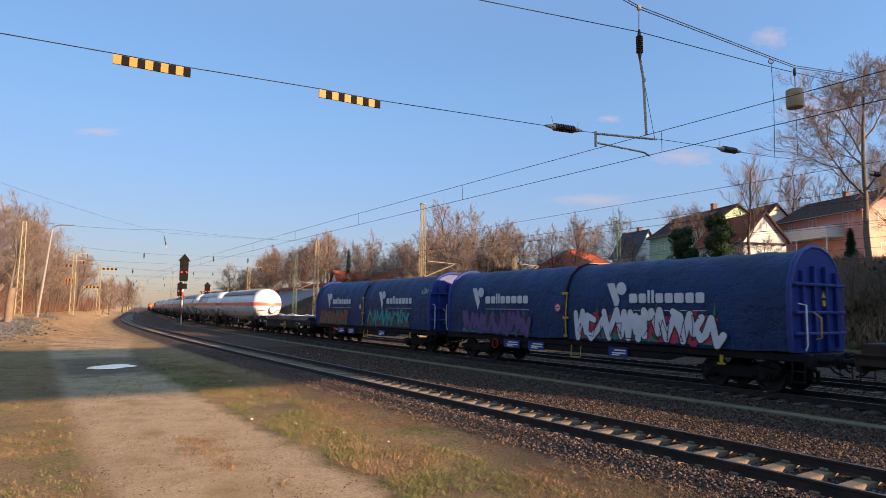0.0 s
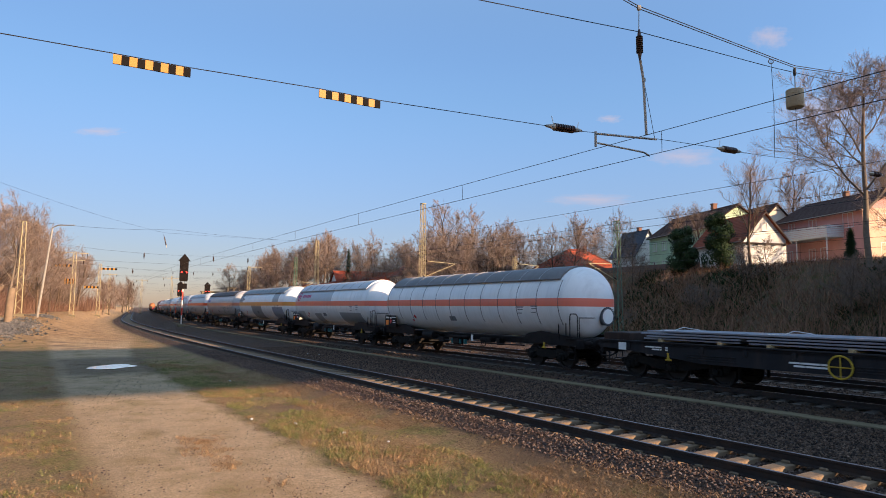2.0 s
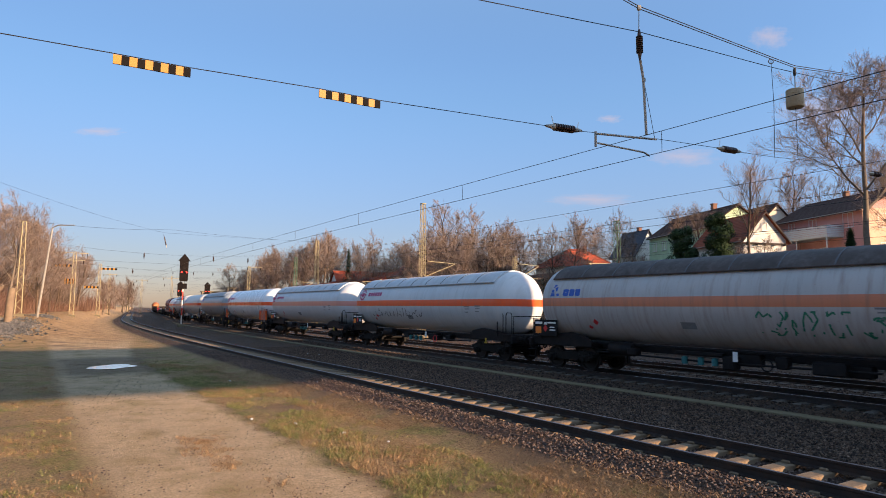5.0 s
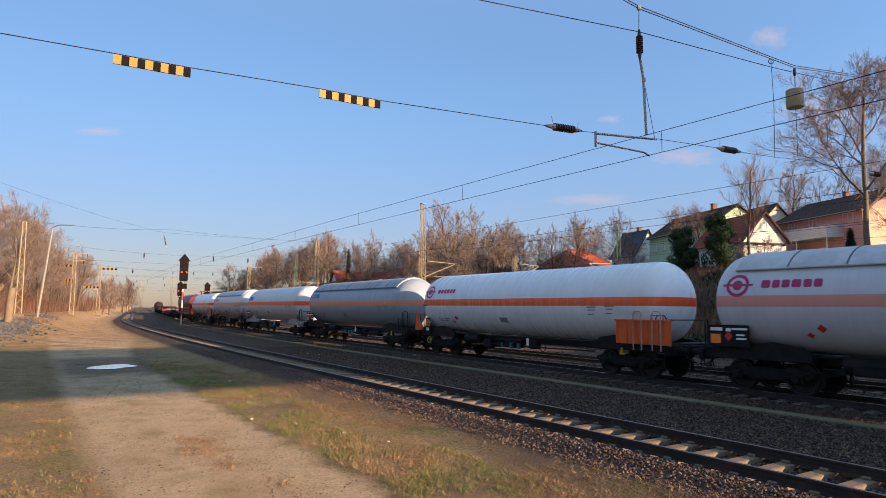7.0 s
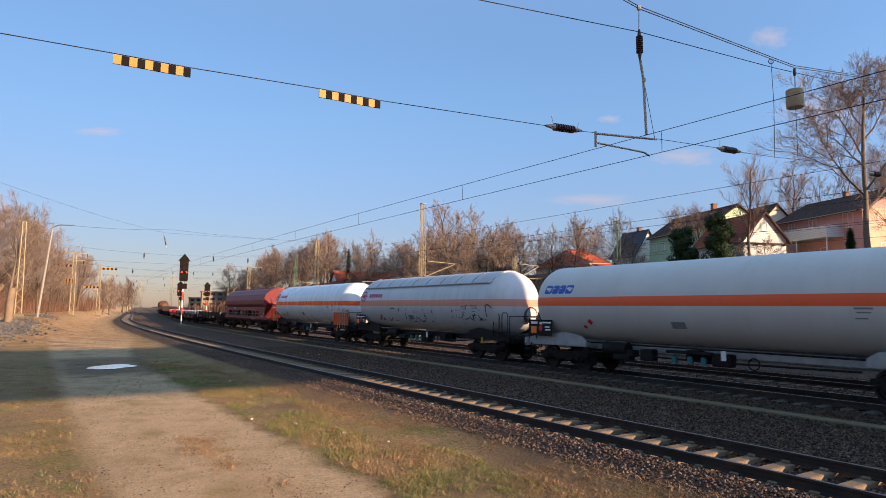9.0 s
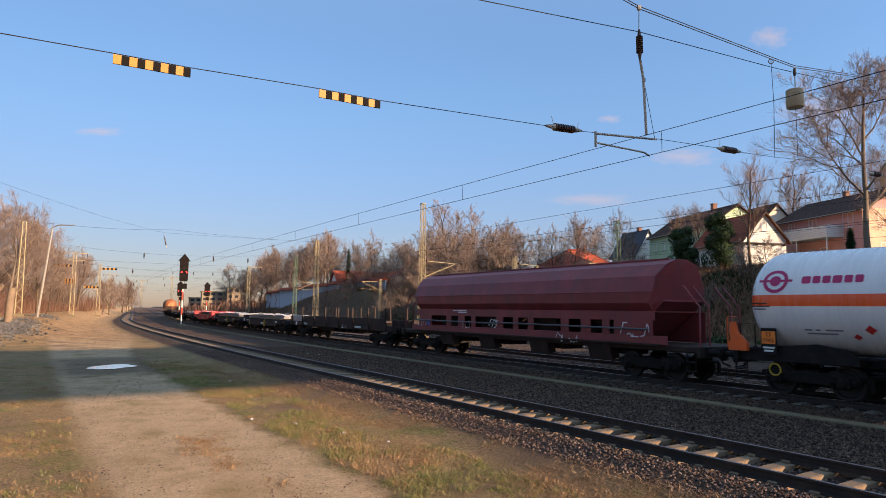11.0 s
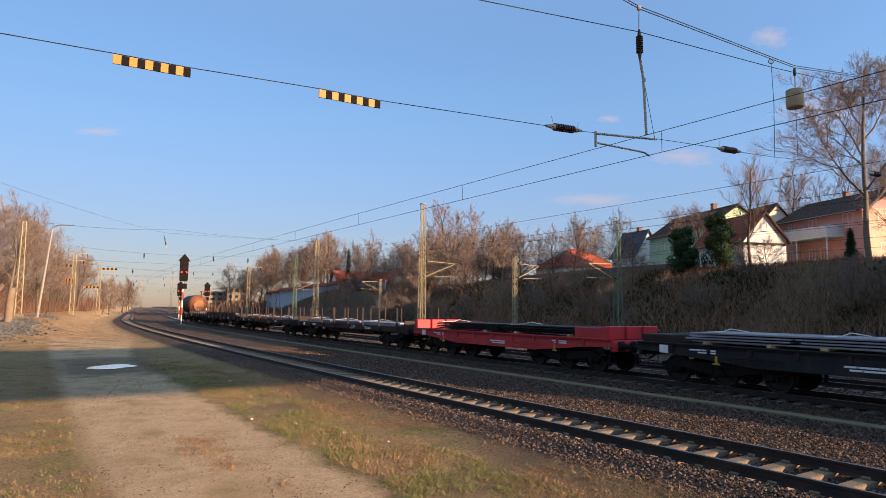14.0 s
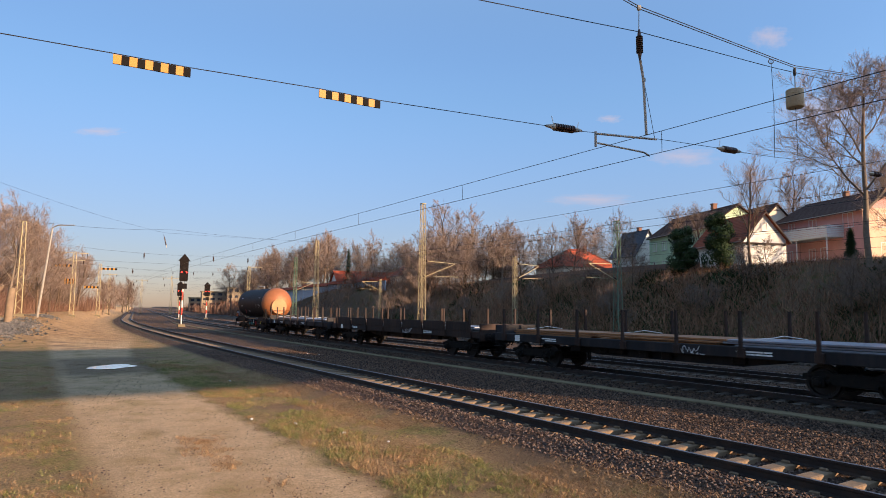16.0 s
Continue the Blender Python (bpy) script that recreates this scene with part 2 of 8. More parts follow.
def ground_material():
    m, nt, b = node_mat("yard_ground")
    uv = nt.nodes.new("ShaderNodeUVMap")
    uv.uv_map = "plan"
    sep = nt.nodes.new("ShaderNodeSeparateXYZ")
    link(nt, uv.outputs[0], sep.inputs[0])
    s, o = sep.outputs[0], sep.outputs[1]
    v = uv.outputs[0]
    big = noise_tex(nt, v, 0.16, 5.0, 0.6)
    mid = noise_tex(nt, v, 0.9, 6.0, 0.65)
    fine = noise_tex(nt, v, 15.0, 8.0, 0.8)
    fine = step_map(nt, fine, 0.40, 0.62)
    grit = noise_tex(nt, v, 34.0, 5.0, 0.8)
    clod = noise_tex(nt, v, 3.2, 6.0, 0.7)
    wob = mth(nt, "MULTIPLY", mth(nt, "SUBTRACT", mid, 0.5), 1.1)
    ow = mth(nt, "ADD", o, wob)
    # dry grass and green grass
    dry = mixc(nt, fine, (0.23, 0.145, 0.075), (0.64, 0.43, 0.21))
    green = mixc(nt, fine, (0.11, 0.10, 0.028), (0.46, 0.40, 0.14))
    g = mixc(nt, step_map(nt, mid, 0.49, 0.63), dry, green)
    g = mixc(nt, mth(nt, "MULTIPLY", step_map(nt, clod, 0.52, 0.66), 0.6), g, (0.20, 0.125, 0.062))
    g = mixc(nt, step_map(nt, big, 0.52, 0.7), g, (0.26, 0.165, 0.095))
    # sandy track with two ruts
    sand = mixc(nt, fine, (0.60, 0.41, 0.235), (0.88, 0.65, 0.40))
    sand = mixc(nt, mth(nt, "MULTIPLY", step_map(nt, clod, 0.50, 0.68), 0.45), sand, (0.42, 0.28, 0.16))
    sand = mixc(nt, step_map(nt, mid, 0.45, 0.75), sand, (0.50, 0.325, 0.16))
    wide = mth(nt, "MULTIPLY", step_map(nt, s, 36, 60), 2.6)
    road = mth(nt, "MULTIPLY", step_map(nt, ow, -9.15, -8.7), step_map(nt, mth(nt, "SUBTRACT", ow, wide), -5.25, -5.7))
    mid_strip = mth(nt, "MULTIPLY", band(nt, ow, -7.75, -7.1, 0.3), step_map(nt, fine, 0.38, 0.6))
    mid_strip = mth(nt, "MULTIPLY", mid_strip, step_map(nt, mid, 0.40, 0.6))
    road = mth(nt, "MULTIPLY", road, mth(nt, "SUBTRACT", 1.0, mth(nt, "MULTIPLY", mid_strip, 0.8)))
    c = mixc(nt, road, g, sand)
    far_sand = mth(nt, "MULTIPLY", step_map(nt, s, 38, 60), mth(nt, "MULTIPLY", step_map(nt, ow, -15, -12), step_map(nt, ow, -1.5, -3)))
    c = mixc(nt, mth(nt, "MULTIPLY", far_sand, 0.8), c, mixc(nt, step_map(nt, mid, 0.42, 0.6), mixc(nt, fine, (0.46, 0.265, 0.115), (0.66, 0.41, 0.19)), mixc(nt, fine, (0.24, 0.125, 0.058), (0.42, 0.24, 0.11))))
    # dark ruts across the track farther off
    sv = nt.nodes.new("ShaderNodeMapping")
    sv.inputs["Scale"].default_value = (0.55, 0.16, 1)
    link(nt, v, sv.inputs["Vector"])
    rut = step_map(nt, noise_tex(nt, sv.outputs[0], 1.0, 5.0, 0.6), 0.53, 0.62)
    rut = mth(nt, "MULTIPLY", rut, mth(nt, "MULTIPLY", band(nt, s, 44, 95, 4.0), band(nt, ow, -9.0, -4.4, 0.5)))
    c = mixc(nt, mth(nt, "MULTIPLY", rut, 0.75), c, (0.15, 0.10, 0.07))
    # wet mud round the puddle
    wet = mth(nt, "MULTIPLY", band(nt, mth(nt, "ADD", s, mth(nt, "MULTIPLY", wob, 2.0)), 28.5, 38, 1.0), band(nt, ow, -8.9, -4.9, 0.5))
    c = mixc(nt, mth(nt, "MULTIPLY", wet, 0.6), c, (0.10, 0.075, 0.055))
    # ballast of the tracks
    vor = nt.nodes.new("ShaderNodeTexVoronoi")
    vor.inputs["Scale"].default_value = 22.0
    link(nt, v, vor.inputs["Vector"])
    hs = nt.nodes.new("ShaderNodeSeparateColor")
    link(nt, vor.outputs["Color"], hs.inputs[0])
    grey = mixc(nt, hs.outputs[0], (0.038, 0.030, 0.026), (0.15, 0.115, 0.095))
    rust = mixc(nt, hs.outputs[1], (0.06, 0.034, 0.022), (0.24, 0.135, 0.078))
    bal = mixc(nt, step_map(nt, mth(nt, "ADD", mid, mth(nt, "MULTIPLY", mth(nt, "SUBTRACT", fine, 0.5), 0.5)), 0.36, 0.56), grey, rust)
    bm_ = mth(nt, "MULTIPLY", step_map(nt, mth(nt, "ADD", o, mth(nt, "MULTIPLY", wob, 0.35)), -2.35, -1.95), step_map(nt, mth(nt, "ADD", o, wob), 43.5, 41.0))
    c = mixc(nt, bm_, c, bal)
    # weeds between the farther tracks and the wooded bank
    weed = mth(nt, "MULTIPLY", step_map(nt, o, 17.5, 22.0), step_map(nt, mid, 0.48, 0.66))
    c = mixc(nt, mth(nt, "MULTIPLY", weed, 0.75), c, mixc(nt, fine, (0.06, 0.042, 0.026), (0.15, 0.10, 0.055)))
    bank = step_map(nt, o, 37, 44)
    bc = mixc(nt, fine, (0.10, 0.07, 0.045), (0.26, 0.185, 0.12))
    bc = mixc(nt, step_map(nt, mid, 0.5, 0.62), bc, mixc(nt, fine, (0.06, 0.06, 0.022), (0.15, 0.14, 0.05)))
    c = mixc(nt, bank, c, bc)
    c = mixc(nt, mth(nt, "MULTIPLY", step_map(nt, grit, 0.50, 0.66), 0.75), c, mixc(nt, 0.62, c, (0.02, 0.014, 0.008)))
    c = mixc(nt, mth(nt, "MULTIPLY", step_map(nt, grit, 0.44, 0.32), 0.35), c, mixc(nt, 0.35, c, (0.75, 0.62, 0.42)))
    c = mixc(nt, 1.0, c, (1.08, 1.08, 1.08), "MULTIPLY")
    link(nt, c, b.inputs["Base Color"])
    b.inputs["Roughness"].default_value = 0.92
    b.inputs["Specular IOR Level"].default_value = 0.15
    hgt = mth(nt, "ADD", mth(nt, "ADD", mth(nt, "MULTIPLY", fine, 0.9), mth(nt, "MULTIPLY", grit, 0.4)), mth(nt, "MULTIPLY", mth(nt, "MULTIPLY", vor.outputs["Distance"], bm_), -1.2))
    add_bump(nt, b, hgt, 1.0, 0.07)
    return m


def build_ground():
    ss = np.concatenate([[-400, -250, -150, -80, -50, -30, -15], np.arange(-8, 60, 0.8), np.arange(60, 130, 3), np.arange(130, 280, 10), [300, 340, 400, 500, 650, 900, 1200, 1590]])
    oo = np.concatenate([[-1500, -700, -300, -140, -80, -50, -36, -28, -22, -18], np.arange(-16, -3, 0.5), np.arange(-3, 16.2, 0.3),
                         np.arange(17, 36, 2.0), np.arange(36, 62, 1.0), [64, 68, 74, 85, 100, 130, 180, 260, 400, 700, 1200]])
    G, O = np.meshgrid(ss, oo, indexing="ij")
    x, y = at_many(G.ravel(), O.ravel())
    z = ground_z(G.ravel(), O.ravel())
    near = (np.abs(O.ravel()) < 20) & (np.abs(G.ravel()) < 80)
    rng = np.random.default_rng(3)
    z = z + np.where(near & (O.ravel() < -3), rng.normal(0, 0.012, z.size), 0)
    n, k = G.shape
    idx = np.arange(n * k).reshape(n, k)
    quads = np.stack([idx[:-1, :-1], idx[:-1, 1:], idx[1:, 1:], idx[1:, :-1]], -1).reshape(-1, 4)[:, ::-1]
    me = bpy.data.meshes.new("ground")
    me.from_pydata(np.stack([x, y, z], -1).tolist(), [], quads.tolist())
    uv = me.uv_layers.new(name="plan")
    li = np.zeros(len(me.loops), int)
    me.loops.foreach_get("vertex_index", li)
    uv.data.foreach_set("uv", np.stack([G.ravel()[li], O.ravel()[li]], -1).ravel())
    me.polygons.foreach_set("use_smooth", [True] * len(me.polygons))
    me.materials.append(ground_material())
    ob = new("ground", me)
    if me.polygons[0].normal.z < 0:
        me.flip_normals()
    return tagged(ob, "yard ground with sandy track, dry grass, ballast and wooded bank", "ground", kind="structure")


build_ground()

M_RAIL = mat("rusty_rail_steel", (0.028, 0.020, 0.017), 0.6, 0.1, 0.3, 2.0, (0.10, 0.05, 0.028), 0.5, 0.15, 40)
M_RAILTOP = mat("polished_rail_head", (0.42, 0.42, 0.44), 0.28, 1.0, 0.2, 2.0)
M_RAILDULL = mat("dull_rail_head", (0.20, 0.19, 0.20), 0.4, 0.9, 0.3, 2.0)
M_SLEEPER = mat("weathered_concrete_sleeper", (0.235, 0.16, 0.095), 0.9, 0, 0.35, 4.0, (0.10, 0.062, 0.038), 0.8, 0.3, 30, rand=0.4)
M_SLEEPERD = mat("stained_wooden_sleeper", (0.16, 0.13, 0.105), 0.9, 0, 0.35, 4.0, (0.05, 0.035, 0.03), 0.6, 0.4, 40, rand=0.3)
M_DUCT = mat("mossy_concrete", (0.20, 0.16, 0.10), 0.92, 0, 0.25, 1.2, (0.14, 0.11, 0.06), 0.6, 0.3, 30, rand=0.2, spec=0.08)


def sweep(prof, s0, s1, o, name):
    """A profile of (across, height) drawn along the curve."""
    st = np.concatenate([np.arange(s0, min(s1, 160), 2.0), np.arange(max(s0, 160), s1 + 0.1, 10.0)])
    mb = MB()
    k = len(prof)
    rows = []
    for q, zz in prof:
        x, y = at_many(st, np.full_like(st, o + q))
        rows.append(np.stack([x, y, np.full_like(st, zz)], -1))
    v = np.stack(rows, 1).reshape(-1, 3)
    f = []
    for i in range(len(st) - 1):
        for j in range(k):
            j2 = (j + 1) % k
            f.append((i * k + j, i * k + j2, (i + 1) * k + j2, (i + 1) * k + j))
    mb.add(v.tolist(), f)
    return mb.mesh(name, 35)


RAIL = [(-0.036, -0.002), (0.036, -0.002), (0.036, -0.036), (0.010, -0.052), (0.009, -0.135), (0.070, -0.158), (0.070, -0.172), (-0.070, -0.172), (-0.070, -0.158), (-0.009, -0.135), (-0.010, -0.052), (-0.036, -0.036)]
HEAD = [(-0.030, 0.0), (0.030, 0.0), (0.030, -0.004), (-0.030, -0.004)]


def sleeper_mesh(name, concrete):
    mb = MB()
    if concrete:
        prof = [(-0.15, -0.40), (0.15, -0.40), (0.13, -0.185), (0.10, -0.172), (-0.10, -0.172), (-0.13, -0.185)]
        mb.prism([(a, z - 0.002) for a, z in prof], "y", -1.3, 1.3)
        for side in (-0.7525, 0.7525):
            for w in (-0.11, 0.11):
                mb.box((0, side + w, -0.155), (0.13, 0.07, 0.05), 0.012)
    else:
        mb.box((0, 0, -0.255), (0.26, 2.5, 0.16), 0.012)
        for side in (-0.7525, 0.7525):
            mb.box((0, side, -0.168), (0.17, 0.36, 0.02), 0.004)
    return mb.mesh(name)


def build_track(name, o, s0, s1, label, concrete, single, bright):
    tr = thing(name, label, "railway track", kind="structure")
    for side in (-0.7525, 0.7525):
        part("rail", sweep(RAIL, s0, s1, o + side, "rail"), M_RAIL, tr)
        part("rail_head", sweep(HEAD, s0, s1, o + side, "rail_head"), M_RAILTOP if bright else M_RAILDULL, tr, "worn bright running surface")
    sm = sleeper_mesh("sleeper", concrete)
    material = M_SLEEPER if concrete else M_SLEEPERD
    sm.materials.append(material)
    base = np.array([q.co[:] for q in sm.vertices])
    faces = [tuple(q.vertices) for q in sm.polygons]
    rest = MB()
    i = 0
    s = s0
    while s < min(s1, 230):
        m = on_curve(s, o)
        if i < single and s > -6:
            ob = part("sleeper", sm, None, tr)
            ob.matrix_basis = m @ pose(0, 0, random.uniform(-0.006, 0.006), 0, 0, random.uniform(-0.6, 0.6))
            i += 1
        else:
            R = np.array(m.to_3x3())
            rest.add((base @ R.T + np.array(m.translation)).tolist(), faces)
        s += 0.6
    if rest.v:
        q = part("far_sleepers", rest.mesh("far_sleepers", fix=False), material, tr)
        q["kind"] = "stuff"
    return tr


build_track("track_near", 0.0, -14, 330, "rusty siding track on pale concrete sleepers in ballast", True, 130, False)
build_track("track_train", TRAIN_O, -20, 600, "main line track on dark sleepers in grey ballast", False, 100, True)
build_track("track_third", THIRD_O, -20, 600, "main line track behind the passing train", False, 60, True)
build_track("track_fourth", 24.6, -20, 420, "electrified track before the wooded bank", False, 0, False)
build_track("track_fifth", 31.0, -20, 420, "electrified track at the foot of the bank", False, 0, False)


def build_duct():
    d = thing("cable_duct", "mossy concrete cable duct covers along the track", "cable duct", kind="structure")
    me = MB().box((0, 0, -0.315), (0.992, 0.46, 0.10), 0.012).mesh("slab")
    me.materials.append(M_DUCT)
    for i in range(120):
        ob = part("slab", me, None, d)
        ob.matrix_basis = on_curve(-6 + i, 6.65, random.uniform(-0.008, 0.008), random.uniform(-0.5, 0.5))


build_duct()

# ---- train ----
M_BLACK = mat("sooty_black_steel", (0.011, 0.010, 0.011), 0.6, 0.0, 0.4, 2.0, (0.030, 0.021, 0.016), 0.6, 0.1, 30, spec=0.15)
M_BOGIE = mat("oily_brown_bogie_steel", (0.010, 0.009, 0.008), 0.65, 0.0, 0.4, 3.0, (0.028, 0.019, 0.013), 0.6, 0.2, 30, spec=0.12)
M_WHEEL = mat("worn_wheel_steel", (0.018, 0.014, 0.012), 0.6, 0.1, 0.3, 4.0)
M_GALV = mat("grey_painted_steel", (0.35, 0.36, 0.37), 0.5, 0.3, 0.2, 3.0, (0.12, 0.09, 0.07), 0.4)
M_WHITE = mat("white_lettering_paint", (0.72, 0.72, 0.70), 0.6, 0, 0.1, 6.0)
M_YELLOW = mat("yellow_paint", (0.46, 0.30, 0.025), 0.5, 0, 0.2, 6.0)
M_ORANGE = mat("hazard_orange_plate", (0.85, 0.22, 0.03), 0.5, 0, 0.12, 6.0)
M_ORANGEP = mat("orange_end_platform_paint", (0.74, 0.115, 0.018), 0.5, 0, 0.15, 2.0, (0.25, 0.09, 0.03), 0.4)
M_REDP = mat("red_sign_paint", (0.55, 0.03, 0.03), 0.5, 0, 0.15, 6.0)
M_BLUEP = mat("blue_lettering_paint", (0.03, 0.10, 0.42), 0.5, 0, 0.15, 4.0)
M_PURPLE = mat("crimson_lettering_paint", (0.42, 0.03, 0.12), 0.5, 0, 0.15, 4.0)
M_BLUEFRAME = mat("blue_wagon_steel", (0.014, 0.032, 0.19), 0.45, 0, 0.2, 1.5, (0.02, 0.025, 0.07), 0.6, streak=True)
M_HOPRED = mat("oxide_red_hopper_paint", (0.22, 0.038, 0.040), 0.5, 0, 0.25, 0.9, (0.11, 0.04, 0.04), 0.7, streak=True)
M_FLATRED = mat("red_flat_wagon_paint", (0.50, 0.025, 0.03), 0.5, 0, 0.2, 0.9, (0.16, 0.03, 0.03), 0.6, streak=True)
M_FLATBLK = mat("black_flat_wagon_paint", (0.016, 0.016, 0.019), 0.6, 0, 0.35, 0.9, (0.045, 0.034, 0.028), 0.6, streak=True, spec=0.2)
M_FLATBRN = mat("rusty_brown_wagon_paint", (0.034, 0.022, 0.018), 0.7, 0, 0.3, 0.9, (0.075, 0.038, 0.024), 0.6, streak=True, spec=0.2)
M_PLATE = mat("steel_plate_load", (0.24, 0.25, 0.285), 0.42, 0.35, 0.25, 0.6, (0.09, 0.06, 0.05), 0.5)
M_RUSTLOAD = mat("rusty_steel_load", (0.34, 0.15, 0.06), 0.7, 0.2, 0.3, 1.2, (0.16, 0.07, 0.035), 0.6, 0.2, 20)
M_TIMBER = mat("raw_timber_packing", (0.50, 0.34, 0.17), 0.8, 0, 0.25, 2.0)
M_TAG = mat("silver_graffiti_paint", (0.62, 0.63, 0.66), 0.5, 0, 0.15, 2.0)
M_GTEAL = mat("teal_graffiti_paint", (0.03, 0.30, 0.30), 0.55, 0, 0.3, 2.0)
M_GGREEN = mat("green_graffiti_paint", (0.04, 0.20, 0.12), 0.55, 0, 0.3, 2.0)
M_GRED = mat("red_graffiti_paint", (0.50, 0.03, 0.07), 0.55, 0, 0.3, 2.0)
M_GVIO = mat("violet_graffiti_paint", (0.12, 0.07, 0.20), 0.55, 0, 0.3, 2.0)
M_GPLUM = mat("plum_graffiti_paint", (0.055, 0.03, 0.075), 0.55, 0, 0.3, 2.0)
M_GOLIVE = mat("olive_graffiti_paint", (0.10, 0.095, 0.06), 0.55, 0, 0.3, 2.0)
M_GRUST = mat("brick_red_graffiti_paint", (0.30, 0.075, 0.045), 0.55, 0, 0.3, 2.0)
M_GBLACK = mat("black_graffiti_paint", (0.02, 0.022, 0.03), 0.55, 0, 0.3, 2.0)
M_TANKRUST = mat("brown_insulated_tank", (0.022, 0.016, 0.016), 0.6, 0.0, 0.3, 0.8, (0.045, 0.028, 0.022), 0.5, streak=True, spec=0.12)
M_TANKEND = mat("orange_brown_tank_end", (0.31, 0.11, 0.042), 0.5, 0.2, 0.2, 0.8, (0.22, 0.09, 0.04), 0.5)


def tarp_material():
    m, nt, b = node_mat("blue_tarpaulin")
    v = coords(nt)
    big = noise_tex(nt, v, 0.7, 5.0, 0.6)
    c = mixc(nt, step_map(nt, big, 0.35, 0.7), (0.006, 0.021, 0.072), (0.010, 0.040, 0.135))
    c = mixc(nt, mth(nt, "MULTIPLY", step_map(nt, noise_tex(nt, coords(nt, "Object", (1.6, 1.6, 0.3)), 2.2, 6.0), 0.5, 0.75), 0.5), c, (0.028, 0.035, 0.07))
    link(nt, c, b.inputs["Base Color"])
    b.inputs["Roughness"].default_value = 0.55
    b.inputs["Specular IOR Level"].default_value = 0.3
    w = noise_tex(nt, coords(nt, "Object", (0.8, 1, 2.2)), 2.6, 3.0, 0.5)
    crease = mth(nt, "ABSOLUTE", mth(nt, "SUBTRACT", noise_tex(nt, coords(nt, "Object", (1.5, 1, 0.9)), 1.7, 4.0, 0.55), 0.5))
    add_bump(nt, b, mth(nt, "SUBTRACT", w, mth(nt, "MULTIPLY", step_map(nt, crease, 0.05, 0.0), 0.5)), 0.7, 0.06)
    return m


M_TARP = tarp_material()


def tank_material(name, col, stripe=None, z0=2.50, z1=2.83, patches=(), dirt=0.35, dcol=(0.20, 0.17, 0.14), rough=0.35):
    """Painted tank shell: a stripe round its middle, repainted fields and streaks of dirt. Patches: x0, x1, z0, z1, colour."""
    m, nt, b = node_mat(name)
    v = coords(nt)
    sep = nt.nodes.new("ShaderNodeSeparateXYZ")
    link(nt, v, sep.inputs[0])
    big = noise_tex(nt, v, 0.8, 5.0, 0.6)
    c = mixc(nt, step_map(nt, big, 0.3, 0.75), tuple(q * 0.88 for q in col), col)
    for x0, x1, pz0, pz1, pc in patches:
        k = mth(nt, "MULTIPLY", band(nt, sep.outputs[0], x0, x1), band(nt, sep.outputs[2], pz0, pz1))
        c = mixc(nt, k, c, pc)
    if stripe:
        c = mixc(nt, band(nt, sep.outputs[2], z0, z1, 0.006), c, stripe)
    st = noise_tex(nt, coords(nt, "Object", (2.6, 0.4, 0.22)), 2.0, 6.0, 0.7)
    k = mth(nt, "MULTIPLY", step_map(nt, st, 0.48, 0.78), dirt)
    c = mixc(nt, k, c, dcol)
    sp = noise_tex(nt, v, 14.0, 4.0, 0.7)
    c = mixc(nt, mth(nt, "MULTIPLY", step_map(nt, sp, 0.62, 0.75), dirt * 0.5), c, dcol)
    link(nt, c, b.inputs["Base Color"])
    link(nt, mth(nt, "ADD", mth(nt, "MULTIPLY", st, 0.25), rough - 0.1), b.inputs["Roughness"])
    return m


def wheel_mesh():
    mb = MB()
    pr = [(-0.068, 0.0), (-0.068, 0.10), (-0.02, 0.14), (-0.01, 0.36), (-0.068, 0.39), (-0.068, 0.46), (0.045, 0.465), (0.062, 0.492), (0.072, 0.48), (0.072, 0.39), (0.02, 0.36), (0.03, 0.14), (0.09, 0.10), (0.09, 0.0)]
    mb.lathe(pr, "y", n=28)
    return mb.mesh("wheel", 35)


ME_WHEEL = wheel_mesh()
ME_WHEEL.materials.append(M_WHEEL)


def bogie_frame_mesh(axles):
    mb = MB()
    half = 0.9 if axles == 2 else 1.7
    for sy in (-1, 1):
        y = sy * 1.02
        prof = [(-half - 0.42, 0.52), (-half - 0.42, 0.66), (-half + 0.25, 0.80), (-0.5, 0.72), (0.5, 0.72), (half - 0.25, 0.80), (half + 0.42, 0.66), (half + 0.42, 0.52), (half - 0.28, 0.56), (0.55, 0.40), (-0.55, 0.40), (-half + 0.28, 0.56)]
        mb.prism(prof, "y", y - 0.05, y + 0.05)
        xs = (-half, half) if axles == 2 else (-half, 0, half)
        for x in xs:
            mb.box((x, y, 0.46), (0.34, 0.26, 0.30), 0.05)
            mb.lathe([(y + sy * 0.12, 0.0), (y + sy * 0.12, 0.11), (y + sy * 0.20, 0.10), (y + sy * 0.21, 0.0)], "y", (x, 0, 0.46), 12)
            for dx in (-0.24, 0.24):
                mb.lathe([(0.42, 0.065), (0.50, 0.085), (0.56, 0.065), (0.62, 0.085), (0.68, 0.065)], "z", (x + dx, y, 0), 8)
            mb.box((x + 0.58, y * 0.78, 0.44), (0.07, 0.16, 0.34), 0.02)
        mb.tube([(-half - 0.3, sy * 0.55, 0.30), (half + 0.3, sy * 0.55, 0.30)], 0.03, 6)
    mb.box((0, 0, 0.62), (0.5, 2.05, 0.28), 0.04)
    for x in (-half - 0.40, half + 0.40):
        mb.box((x, 0, 0.60), (0.10, 2.0, 0.14), 0.02)
    return mb.mesh("bogie_frame")


